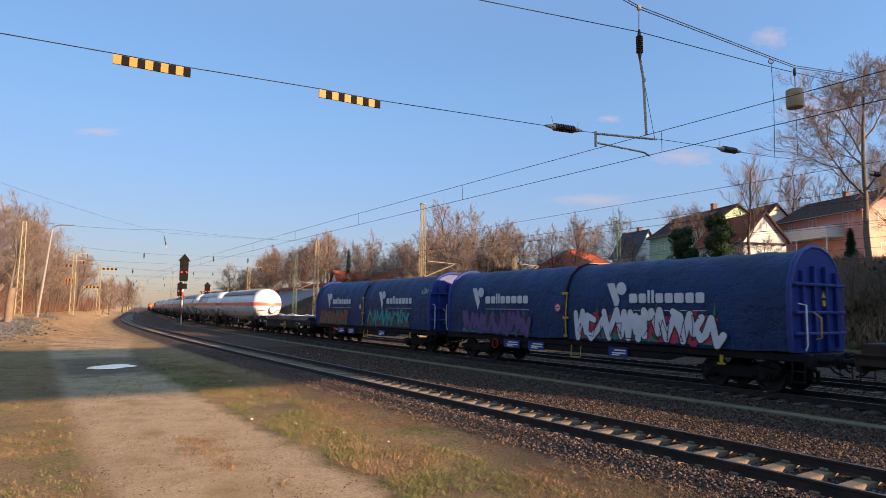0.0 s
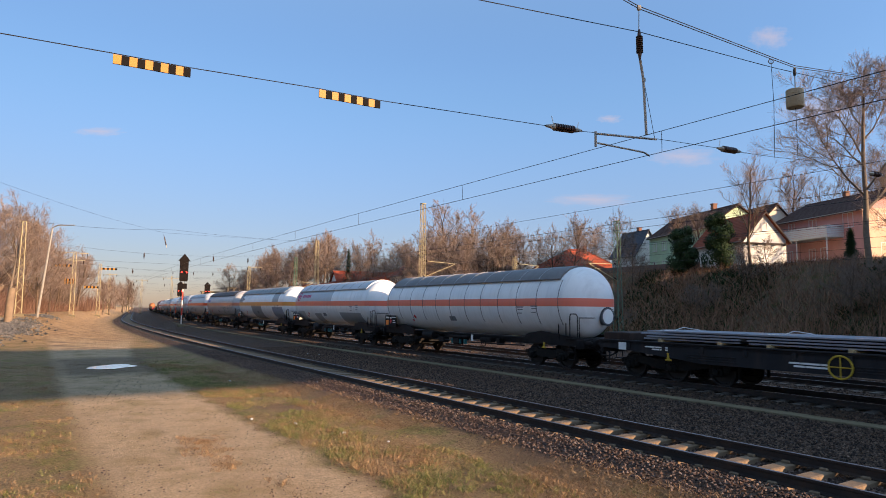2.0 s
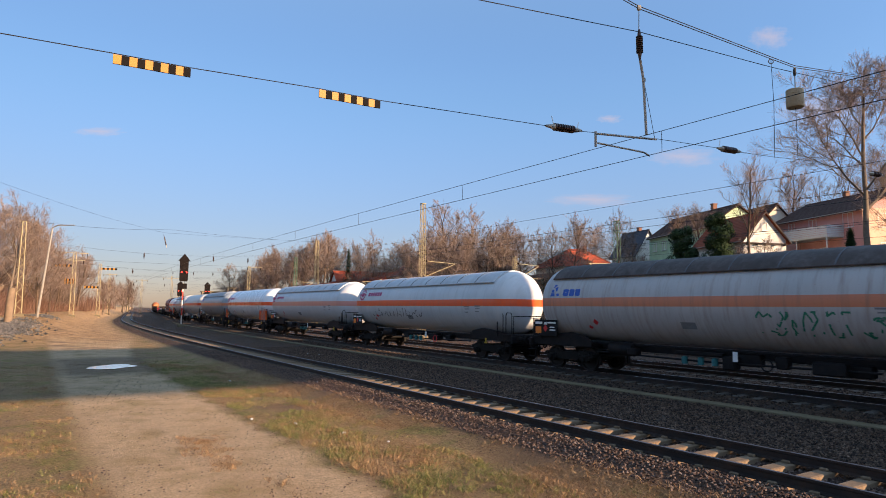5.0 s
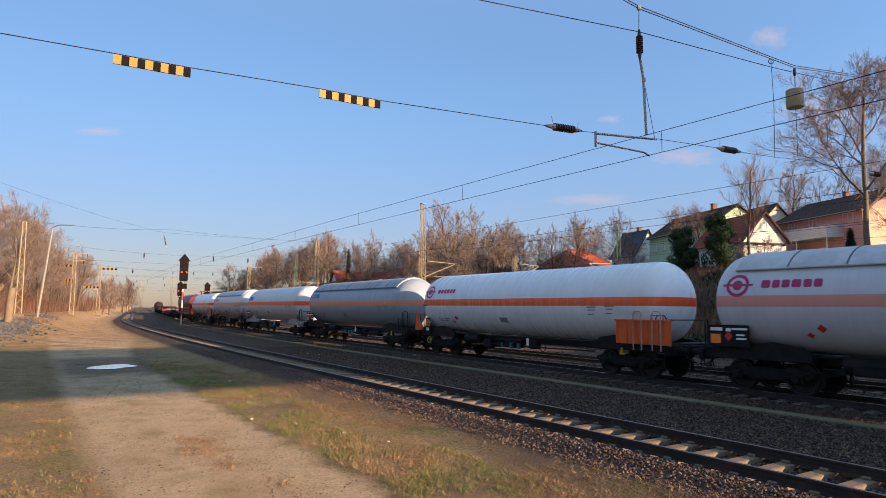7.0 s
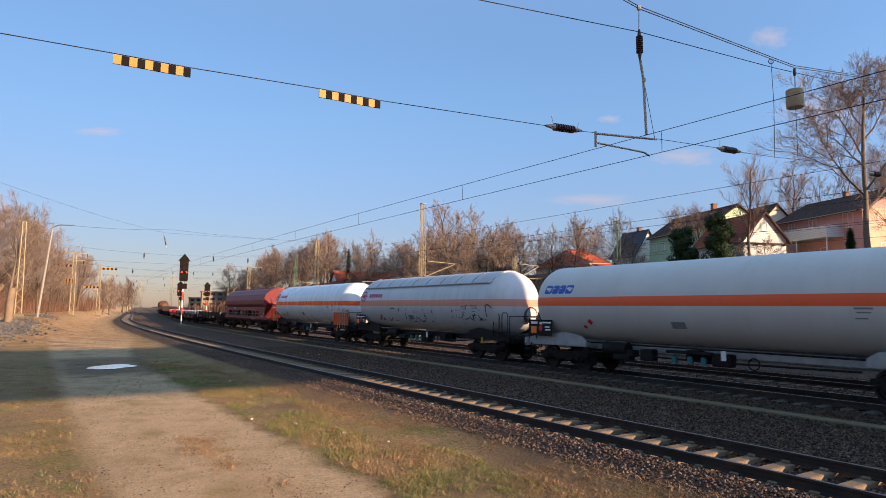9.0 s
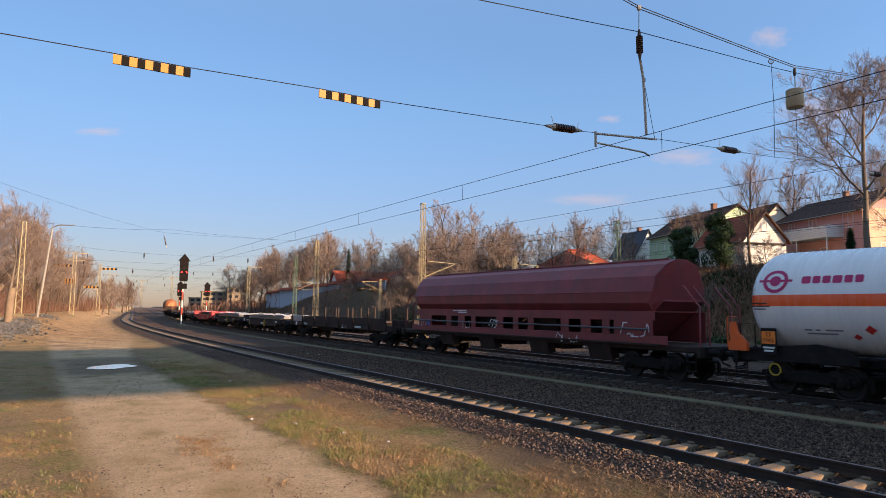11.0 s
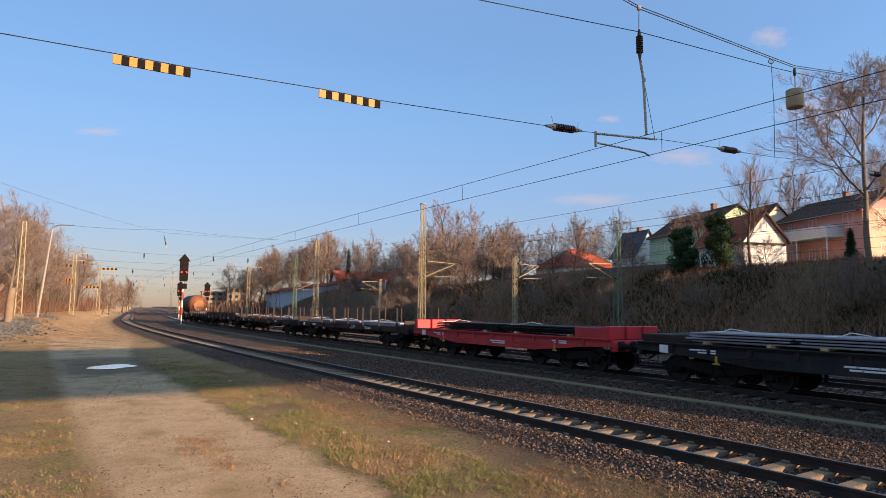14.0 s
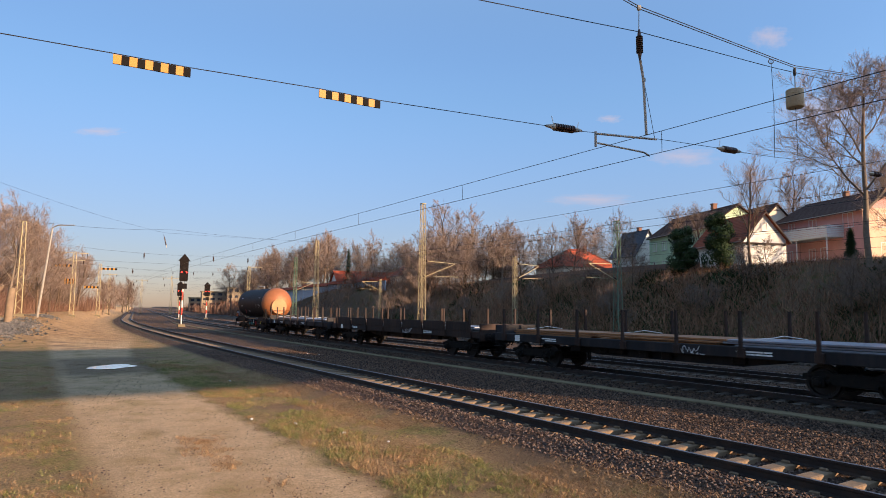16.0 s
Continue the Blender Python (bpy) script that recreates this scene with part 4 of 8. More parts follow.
def blue_wagon(U0, U1, seed, piece, hx=0.0):
    """Coil wagon under a ribbed tarpaulin, with steel end walls."""
    L = U1 - U0
    w = thing("tarpaulin_wagon", "blue tarpaulin-covered freight wagon with spray-painted side", "freight wagon", group="wagons of the freight train")
    hl = L / 2 - 0.62
    out = [(-1.43, 1.22), (-1.47, 1.9), (-1.46, 2.75), (-1.38, 3.22), (-1.14, 3.70), (-0.72, 4.05), (-0.25, 4.20), (0.25, 4.20), (0.72, 4.05), (1.14, 3.70), (1.38, 3.22), (1.46, 2.75), (1.47, 1.9), (1.43, 1.22)]
    e = hl - 0.42
    for half, (xa, xb) in enumerate(((-e, hx - 0.04), (hx + 0.06, e))):
        mb = MB()
        n = 42
        cols = len(out)
        hoops = 7
        for i in range(n + 1):
            x = xa + (xb - xa) * i / n
            ph = (i / n * hoops) % 1.0
            sag = 0.013 * math.sin(math.pi * ph) ** 2
            for y0, z0 in out:
                k = 1 - (sag if z0 > 2.9 else sag * 0.3)
                jit = 0.017 * noise.noise(Vector((x * 1.7 + seed * 9, z0 * 2.0, y0)))
                mb.v.append((x, y0 * (k + jit), 1.22 + (z0 - 1.22) * (k + jit * 0.3) - (0.05 * noise.noise(Vector((x * 0.8, seed, 3))) if z0 < 1.3 else 0)))
        for i in range(n):
            for j in range(cols - 1):
                mb.f.append((i * cols + j, (i + 1) * cols + j, (i + 1) * cols + j + 1, i * cols + j + 1))
        for i in (0, n):
            mb.f.append(tuple(i * cols + j for j in range(cols)))
        part("tarpaulin", mb, M_TARP, w, smooth=50)
    hoop = MB()
    for x in (hx - 0.02, hx + 0.02):
        hoop.tube([(x, y * 1.012, z + 0.02) for y, z in out], 0.045, 6)
    part("closing_hoop", hoop, M_BLACK, w)
    lat = MB()
    for z in (1.35, 2.05, 3.0):
        lat.box((hx, -1.52, z), (0.34 if z > 2 else 0.2, 0.05, 0.10), 0.02)
    lat.tube([(hx + 0.05, -1.53, 1.3), (hx + 0.03, -1.54, 2.0), (hx + 0.08, -1.50, 3.05)], 0.03, 6)
    part("yellow_latch", lat, M_YELLOW, w)
    for sx in (-1, 1):
        mb = MB()
        mb.prism([(y * 0.985, z + (0.06 if z > 3.5 else 0)) for y, z in out], "x", sx * (hl - 0.40) - 0.06, sx * (hl - 0.40) + 0.06)
        mb.tube([(sx * (hl - 0.40), y, z + 0.05) for y, z in out], 0.085, 8)
        wall = part("end_wall", mb, M_BLUEFRAME, w, "blue steel end wall with ribs", smooth=30)
        for y in (-0.95, -0.32, 0.32, 0.95):
            part("rib", MB().box((sx * (hl - 0.28), y, 2.45), (0.14, 0.10, 2.5 if abs(y) < 0.5 else 2.2), 0.02), M_BLUEFRAME, wall)
        for z in (1.75, 2.35, 3.15):
            part("cross_rib", MB().box((sx * (hl - 0.27), 0, z), (0.12, 2.8, 0.09), 0.02), M_BLUEFRAME, wall)
        part("warning_sign", MB().prism([(-0.05, 2.78), (0.15, 2.78), (0.05, 2.98)], "x", sx * (hl - 0.2), sx * (hl - 0.19)).lathe([(sx * (hl - 0.2), 0.09), (sx * (hl - 0.19), 0.09), (sx * (hl - 0.19), 0.0)], "x", (0, 0.05, 2.62), 12), M_YELLOW, w)
        handrail(w, [(sx * (hl - 0.05), -1.34, 1.3), (sx * (hl + 0.02), -1.36, 1.45), (sx * (hl + 0.02), -1.36, 2.55), (sx * (hl - 0.2), -1.36, 2.6)], M_WHITE, 0.02)
        handrail(w, [(sx * (hl - 0.05), -0.75, 1.6), (sx * (hl + 0.1), -0.75, 1.65), (sx * (hl + 0.1), -0.75, 2.2), (sx * (hl - 0.1), -0.75, 2.35)], M_YELLOW, 0.022)
    fr = MB()
    fr.box((0, 0, 1.08), (2 * hl, 2.6, 0.24), 0.03)
    for sy in (-1, 1):
        fr.prism([(-hl + 3.6, 1.0), (-hl + 4.6, 0.72), (hl - 4.6, 0.72), (hl - 3.6, 1.0)], "y", sy * 1.2 - 0.04, sy * 1.2 + 0.04)
    for sx in (-1, 1):
        fr.box((sx * (hl - 0.06), 0, 1.02), (0.16, 2.6, 0.36), 0.02)
    part("underframe", fr, M_BLACK, w)
    for x, wd in ((-2.2, 1.0), (-3.8, 1.1), (2.2, 0.9)):
        part("data_board", MB().box((x, -1.30, 0.86), (wd, 0.04, 0.36), 0.01), M_BLUEFRAME, w, "blue data panel with lettering")
        part("lettering", MB().box((x + 0.1, -1.325, 0.93), (wd * 0.6, 0.004, 0.05)).box((x + 0.05, -1.325, 0.83), (wd * 0.7, 0.004, 0.05)).box((x - 0.1, -1.325, 0.76), (wd * 0.4, 0.004, 0.04)), M_WHITE, w)
    part("handwheel", MB().add(*torus((-5.0, -1.3, 0.82), 0.2, 0.022)), M_REDP, w)
    part("yellow_hook", MB().box((hl - 2.6, -1.34, 0.9), (0.12, 0.05, 0.26), 0.02).box((hl - 2.6, -1.34, 0.76), (0.3, 0.05, 0.07), 0.02), M_YELLOW, w)
    bogie(w, -hl + 2.3), bogie(w, hl - 2.3)
    ends(w, hl)
    # brand mark and word as plain shapes, white line under them
    for x in (-e + 2.0, hx + 2.15):
        decal(w, "emblem", [[(0, 0.62), (0.34, 0.62), (0.58, 0.0), (0.42, -0.40)]] + ring_polys(0.66, 0.42, 0.0, 0.23, 16), x, 2.72, 0, -1.49, M_TAG)
        ws, ln = word_shape(9, 0.33, 0.18, (2, 3))
        for poly in ws:
            decal(w, "brand_block", [[(p + 1.0, q) for p, q in poly]], x, 2.62, 0, -1.49, M_TAG)
        decal(w, "painted_line", rect(1.0, 1.0 + ln, 0, 0.02), x, 2.36, 0, -1.49, M_TAG)
    decal(w, "round_sign", ring_polys(0, 0, 0, 0.14, 16), hx - 0.45, 2.45, 0, -1.49, M_TAG)
    decal(w, "sign_rim", ring_polys(0, 0, 0.13, 0.18, 20) + rect(-0.09, 0.09, -0.02, 0.02), hx - 0.45, 2.45, 0, -1.497, M_REDP)
    part("step", MB().tube([(0.42, -1.36, 1.0), (0.42, -1.40, 0.55), (-0.08, -1.40, 0.55), (-0.08, -1.36, 1.0)], 0.022, 6).box((0.17, -1.40, 0.56), (0.5, 0.1, 0.03), 0.006), M_YELLOW, w, "yellow ladder step")
    piece(w, e)
    return w


def spray_piece(w, x0, z0, length, h, n, seed, fill, edge, back, shade=None, fat=0.12):
    """A spray-painted piece: flashes behind, dark rim, swollen fill and thin inner lines."""
    decal(w, "graffiti_flash", spikes(seed, length, h * 1.12, n * 2), x0, z0 - 0.04, 0, -1.484, back)
    if shade:
        decal(w, "graffiti_patch", blobs(seed + 1, length * 0.98, h * 0.95, n + 2, 0.8), x0 + 0.05, z0, 0, -1.4875, shade)
    decal(w, "graffiti_rim", fat_strokes(seed, n, length, h, fat + 0.045), x0, z0, 0, -1.491, edge)
    decal(w, "graffiti_fill", fat_strokes(seed, n, length, h, fat), x0, z0, 0, -1.4975, fill)
    decal(w, "graffiti_line", scrawl(seed + 4, length * 0.92, h * 0.7, n + 3, 0.018), x0 + 0.1, z0 + 0.12 * h, 0, -1.504, edge)["kind"] = "stuff"


def piece_one(w, e):
    spray_piece(w, 0.35, 1.24, 6.0, 1.2, 8, 12, M_TAG, M_GBLACK, M_GGREEN, M_GRED, 0.115)
    spray_piece(w, -e + 1.3, 1.22, 4.7, 1.05, 6, 25, M_GVIO, M_GPLUM, M_GGREEN, M_GPLUM, 0.11)


def piece_two(w, e):
    spray_piece(w, 0.7, 1.25, 5.2, 1.1, 5, 33, M_GTEAL, M_GBLACK, M_GOLIVE, M_GOLIVE, 0.085)
    spray_piece(w, -e + 0.9, 1.22, 4.6, 1.0, 5, 42, M_GRUST, M_GBLACK, M_GGREEN, M_GGREEN, 0.10)
    decal(w, "graffiti_tag", scrawl(10, 1.0, 0.35, 6), e - 0.95, 3.15, 0, -1.40, M_TAG)


def six_axle_flat(U0, U1, name, label, paint, load, seed, red=False):
    """Flat wagon on two three-axle bogies with a fish-bellied frame and steel plates on it."""
    L = U1 - U0
    w = thing(name, label, "flat wagon", group="wagons of the freight train")
    hl = L / 2 - 0.62
    fr = MB()
    fr.box((0, 0, 1.20), (2 * hl, 2.75, 0.12), 0.02)
    for sy in (-1, 1):
        y = sy * 1.34
        fr.prism([(-hl, 1.02), (-hl, 1.30), (hl, 1.30), (hl, 1.02), (hl - 1.2, 0.98), (hl - 4.2, 0.70), (-hl + 4.2, 0.70), (-hl + 1.2, 0.98)], "y", y - 0.035, y + 0.035)
        fr.box((0, y + sy * 0.03, 1.29), (2 * hl, 0.10, 0.05), 0.01)
        k = 9
        for i in range(k):
            fr.box((-hl + 1.4 + (2 * hl - 2.8) * i / (k - 1), y + sy * 0.05, 1.12), (0.12, 0.07, 0.22), 0.015)
    for sx in (-1, 1):
        fr.box((sx * (hl - 0.06), 0, 1.02), (0.16, 2.6, 0.36), 0.02)
    part("deck_frame", fr, paint, w)
    for x in (-2.6, 2.4):
        for z in (0.82, 0.89, 0.96):
            part("louvre_slat", MB().box((x, -1.385, z), (1.7, 0.03, 0.035), 0.008), paint, w)
    r = random.Random(seed)
    text_bars(w, hl - 2.3, -1.384, 1.13, [[0.30, 0.5], [0.4, 0.3]], M_WHITE if not red else M_TAG, h=0.045)
    text_bars(w, 0.9, -1.384, 0.95, [[0.2, 0.5, 0.3], [0.6, 0.3]], M_WHITE if not red else M_TAG, h=0.05)
    text_bars(w, -hl + 3.0, -1.384, 1.13, [[0.5, 0.4], [0.3, 0.3]], M_WHITE if not red else M_TAG, h=0.045)
    part("label_card", MB().box((-hl + 1.1, -1.39, 1.10), (0.34, 0.012, 0.26), 0.004), M_WHITE, w)
    if not red:
        part("handwheel", MB().add(*torus((1.2, -1.43, 0.92), 0.30, 0.026)).tube([(0.92, -1.43, 0.92), (1.48, -1.43, 0.92)], 0.018, 5).tube([(1.2, -1.43, 0.64), (1.2, -1.43, 1.2)], 0.018, 5), M_YELLOW, w, "yellow brake handwheel")
    for x in (hl - 3.0, -hl + 3.0):
        part("yellow_hook", MB().box((x, -1.36, 0.86), (0.10, 0.05, 0.24), 0.02).box((x, -1.36, 0.73), (0.26, 0.05, 0.06), 0.02), M_YELLOW, w)
    bogie(w, -hl + 2.9, 3), bogie(w, hl - 2.9, 3)
    ends(w, hl)
    if red:
        for sx in (-1, 1):
            b = MB()
            for y in (-0.95, 0.0, 0.95):
                b.box((sx * (hl - 0.25), y, 1.52), (0.30, 0.86, 0.50), 0.03)
            b.box((sx * (hl - 1.1), -1.30, 1.50), (1.6, 0.08, 0.42), 0.02) if sx > 0 else b.box((sx * (hl - 1.5), 1.30, 1.50), (2.4, 0.08, 0.40), 0.02)
            part("end_board", b, paint, w, "red folding end board")
    else:
        part("end_board", MB().box((-hl + 0.7, 0, 1.42), (1.2, 2.5, 0.30), 0.03), M_FLATBRN, w, "brown end board")
    if load:
        n = load
        for i in range(n):
            xa, xb = -hl + 1.8 + i * (2 * hl - 3.0) / n + 0.05, -hl + 1.8 + (i + 1) * (2 * hl - 3.0) / n - 0.05
            for k in range(4):
                part("steel_plate", MB().box(((xa + xb) / 2 + r.uniform(-0.12, 0.12), r.uniform(-0.04, 0.04), 1.40 + k * 0.085), (xb - xa + r.uniform(-0.25, 0.15), 2.3 + r.uniform(-0.22, 0.08), 0.05), 0.006), M_PLATE if not red else M_BLACK, w)
            for f in (0.2, 0.8):
                part("timber_packing", MB().box((xa + (xb - xa) * f, 0, 1.345), (0.14, 2.5, 0.10), 0.01), M_TIMBER, w)
            part("tie_strap", MB().tube([(xa + 0.7, -1.16, 1.70), (xa + 0.9, -0.6, 1.71), (xa + 1.0, -0.3, 1.80), (xa + 1.3, 0.2, 1.71)], 0.013, 5), M_WHITE, w)
    return w


def stake_wagon(U0, U1, seed, paint, white_panel=False):
    """Long flat wagon with stakes along its sides and steel on its deck."""
    L = U1 - U0
    w = thing("stake_wagon", "dark flat wagon with side stakes carrying steel sections", "flat wagon", group="wagons of the freight train")
    hl = L / 2 - 0.62
    r = random.Random(seed)
    fr = MB()
    fr.box((0, 0, 1.20), (2 * hl, 2.6, 0.12), 0.02)
    for sy in (-1, 1):
        y = sy * 1.30
        fr.box((0, y, 1.14), (2 * hl, 0.08, 0.34), 0.02)
        fr.prism([(-hl + 3.6, 0.98), (-hl + 5.6, 0.66), (hl - 5.6, 0.66), (hl - 3.6, 0.98)], "y", sy * 0.62 - 0.05, sy * 0.62 + 0.05)
    for sx in (-1, 1):
        fr.box((sx * (hl - 0.06), 0, 1.02), (0.16, 2.6, 0.36), 0.02)
        fr.box((sx * (hl - 0.05), 0, 1.45), (0.10, 2.6, 0.42), 0.02)
    part("deck_frame", fr, paint, w)
    k = 8
    flap = MB()
    for i in range(k):
        x = -hl + 0.75 + (2 * hl - 1.5) * i / (k - 1)
        for sy in (-1, 1):
            st = MB()
            st.prism([(x - 0.055, 1.0), (x + 0.055, 1.0), (x + 0.035, 2.38), (x - 0.035, 2.38)], "y", sy * 1.40 - 0.045, sy * 1.40 + 0.045)
            st.box((x, sy * 1.38, 1.12), (0.24, 0.12, 0.30), 0.02)
            part("stake", st, M_FLATBRN, w)
    if white_panel or seed % 2:
        for i in range(k - 1):
            xa = -hl + 0.85 + (2 * hl - 1.5) * i / (k - 1)
            wd = (2 * hl - 1.5) / (k - 1) - 0.2
            part("drop_side", MB().box((xa + wd / 2, -1.34, 1.52), (wd, 0.05, 0.44), 0.012), M_GALV if (white_panel and i == 0) else paint, w, "grey drop side" if (white_panel and i == 0) else "")
    n = 3
    for i in range(n):
        xa, xb = -hl + 0.9 + i * (2 * hl - 1.8) / n + 0.1, -hl + 0.9 + (i + 1) * (2 * hl - 1.8) / n - 0.1
        st = MB()
        rust = r.random() < 0.3
        for q in range(3):
            part("steel_section", MB().box(((xa + xb) / 2 + r.uniform(-0.2, 0.2), r.uniform(-0.1, 0.1), 1.31 + q * 0.075), (xb - xa + r.uniform(-0.5, 0.1), 2.1 + r.uniform(-0.2, 0.1), 0.06), 0.008), M_RUSTLOAD if rust else M_PLATE, w, "rusty steel section" if rust else "grey steel plate")
        part("tie_strap", MB().tube([(xa + 1.0, -1.1, 1.54), (xa + 1.3, -0.7, 1.58), (xa + 1.4, -0.3, 1.64), (xa + 1.9, 0.1, 1.55)], 0.013, 5), M_WHITE, w)
    text_bars(w, hl - 4.3, -1.344, 1.17, [[0.25, 0.6, 0.2], [0.5, 0.3]], M_WHITE, h=0.045)
    text_bars(w, -hl + 4.0, -1.344, 1.17, [[0.3, 0.5], [0.2, 0.4]], M_WHITE, h=0.045)
    decal(w, "graffiti_tag", scrawl(seed, 0.9, 0.25, 6), hl - 7.4, 1.0, 0, -1.345, M_TAG)
    part("label_card", MB().box((-hl + 1.6, -1.345, 1.12), (0.32, 0.012, 0.26), 0.004), M_WHITE, w)
    for i in range(8):
        part("brake_gear", MB().box((r.uniform(-hl + 4.4, hl - 4.4), -0.7 + r.uniform(-0.2, 0.2), 0.92), (r.uniform(0.2, 0.8), 0.3, r.uniform(0.3, 0.5)), 0.04), M_BLACK, w)
    bogie(w, -hl + 2.3), bogie(w, hl - 2.3)
    ends(w, hl)
    return w


def hopper_wagon(U0, U1):
    """Hopper wagon with a folded roof and discharge openings along the side."""
    L = U1 - U0
    w = thing("hopper_wagon", "oxide-red covered hopper wagon with white spray tags", "hopper wagon", group="wagons of the freight train")
    hl = L / 2 - 0.62
    e = hl - 1.5
    up = [(-1.18, 2.30), (-1.44, 2.62), (-1.46, 3.02), (-1.28, 3.56), (-0.86, 3.98), (-0.30, 4.18), (0.30, 4.18), (0.86, 3.98), (1.28, 3.56), (1.46, 3.02), (1.44, 2.62), (1.18, 2.30)]
    mb = MB()
    k = len(up)
    secs = []
    for x, sh in ((-e, 0), (-e + 0.5, 1), (e - 0.7, 1), (e, 0)):
        secs.append([(x + ((0.0 if z > 3.6 else (0.35 if z < 2.9 else 0.15)) * (1 if x < 0 else -1) if sh == 0 else 0), y, z) for y, z in up])
    for sc in secs:
        mb.v.extend(sc)
    for i in range(3):
        for j in range(k):
            j2 = (j + 1) % k
            mb.f.append((i * k + j, i * k + j2, (i + 1) * k + j2, (i + 1) * k + j))
    mb.f.append(tuple(range(k))), mb.f.append(tuple(3 * k + j for j in range(k)))
    part("hopper_body", mb, M_HOPRED, w, "folded oxide-red hopper roof and upper body")
    ridge = MB()
    ridge.box((0, -0.32, 4.20), (2 * e - 0.6, 0.06, 0.06), 0.012).box((0, 0.32, 4.20), (2 * e - 0.6, 0.06, 0.06), 0.012)
    ridge.box((0, -1.45, 3.02), (2 * e - 0.9, 0.05, 0.03), 0.008)
    part("roof_rib", ridge, M_HOPRED, w)
    lower = MB()
    xs = [(-e + 0.5, -e + 1.7), (-e + 3.1, -e + 3.5), (-e + 4.15, -e + 4.7), (-e + 5.25, -e + 5.6), (-e + 7.2, -e + 7.7), (-e + 8.4, -e + 8.75), (-e + 9.4, -e + 9.75), (-e + 11.4, -e + 11.85), (-e + 12.5, -e + 13.0), (-e + 13.6, -e + 13.95), (e - 2.0, e - 0.3)]
    lower.box((0, -1.30, 2.18), (2 * e - 0.4, 0.06, 0.34), 0.015)
    lower.box((0, -1.30, 1.36), (2 * e + 0.6, 0.06, 0.30), 0.015)
    for xa, xb in xs:
        lower.box(((xa + xb) / 2, -1.30, 1.77), (xb - xa, 0.06, 0.54), 0.012)
    lower.box((0, 1.28, 1.77), (2 * e, 0.06, 1.1), 0.015)
    part("side_wall", lower, M_HOPRED, w, "pierced lower side wall")
    for x in (-5.2, -1.8, 1.8, 5.2):
        funnels = MB()
        funnels.prism([(-1.15, 2.35), (1.15, 2.35), (0.5, 0.75), (-0.5, 0.75)], "x", x - 0.9, x + 0.9)
        funnels.prism([(-1.25, 1.25), (-0.9, 1.35), (-0.65, 0.62), (-1.05, 0.55)], "x", x - 0.55, x + 0.55)
        part("discharge_funnel", funnels, M_FLATBRN, w)
    for x0, x1 in ((-e + 0.2, -0.6), (-0.4, e - 0.4)):
        part("control_rod", MB().tube([(x0, -1.42, 1.76), (x1, -1.42, 1.72)], 0.035, 8), M_GREYSEAM, w)
    fr = MB()
    fr.box((0, 0, 1.10), (2 * hl, 2.3, 0.20), 0.03)
    fr.box((0, -1.33, 1.20), (2 * e, 0.10, 0.08), 0.015)
    for sx in (-1, 1):
        fr.box((sx * (hl - 0.06), 0, 1.04), (0.16, 2.6, 0.36), 0.02)
    part("underframe", fr, M_FLATBRN, w)
    for sx in (-1, 1):
        for y in (-1.1, -0.6, 0.6, 1.1):
            handrail(w, [(sx * (hl - 0.1), y, 1.2), (sx * (hl - 0.1), y, 2.5), (sx * (hl - 0.7), y, 3.2)], M_HOPRED, 0.03)
        part("end_sheet", MB().prism([(sx * (e - 0.9), 2.35), (sx * (e + 0.05), 2.75), (sx * (e + 0.05), 2.68), (sx * (e - 1.6), 1.3), (sx * (e - 1.7), 1.3)], "y", -1.15, 1.15), M_HOPRED, w)
    for sx0, ln, hh, sd in ((-e + 0.4, 0.9, 0.4, 31), (-e + 4.6, 0.7, 0.4, 32), (-1.4, 0.8, 0.55, 36), (3.0, 1.3, 0.5, 34), (e - 1.7, 1.2, 0.6, 35)):
        decal(w, "graffiti_tag", scrawl(sd, ln, hh * 0.8, 4), sx0, 1.45 if sd != 34 else 1.1, 0, -1.338, M_TAG)
    text_bars(w, -e + 4.9, -1.335, 2.28, [[0.3, 0.5, 0.3], [0.7]], M_TAG, h=0.05)
    part("blue_card", MB().box((-e + 1.4, -1.338, 1.62), (0.22, 0.012, 0.26), 0.004), M_BLUEP, w)
    bogie(w, -hl + 2.2), bogie(w, hl - 2.2)
    ends(w, hl)
    return w


def brown_tank(U0, U1):
    """Short dark tank wagon at the end of the train."""
    w = tank_wagon(U0, U1, "brown_tank_wagon", "dark brown tank wagon with orange-brown end, last of the train", M_TANKRUST, R=1.42, zc=2.75, valve=True, seed=9, ends_col=None)
    hl = (U1 - U0) / 2 - 0.62
    a = hl - 0.35
    R = 1.42
    hd = 0.62 * R
    prof = [(a - hd, R + 0.012)] + [((a - hd) + (hd + 0.012) * math.sin(math.pi / 2 * i / 12), (R + 0.012) * math.cos(math.pi / 2 * i / 12)) for i in range(1, 13)]
    part("tank_end", MB().lathe(prof, "x", (0, 0, 2.75), 40), M_TANKEND, w, "orange-brown dished tank end", smooth=40)
    part("end_disc", MB().lathe([(a + 0.005, 0.72), (a + 0.03, 0.70), (a + 0.035, 0.0)], "x", (0, 0, 2.45), 32), mat("ochre_end_disc", (0.40, 0.165, 0.06), 0.5, 0.1, 0.15, 2.0), w, smooth=40)
    for x, wd in ((-hl + 2.3, 0.7), (hl - 2.6, 0.6)):
        decal(w, "white_sign", rect(0, wd, -0.4, 0.4), x, 2.85, R, 2.75, M_TAG)
    handrail(w, [(-1.2, -0.3, 4.2), (-1.2, -0.3, 4.4), (1.2, -0.3, 4.4), (1.2, -0.3, 4.2)], M_GALV, 0.025)
    return w


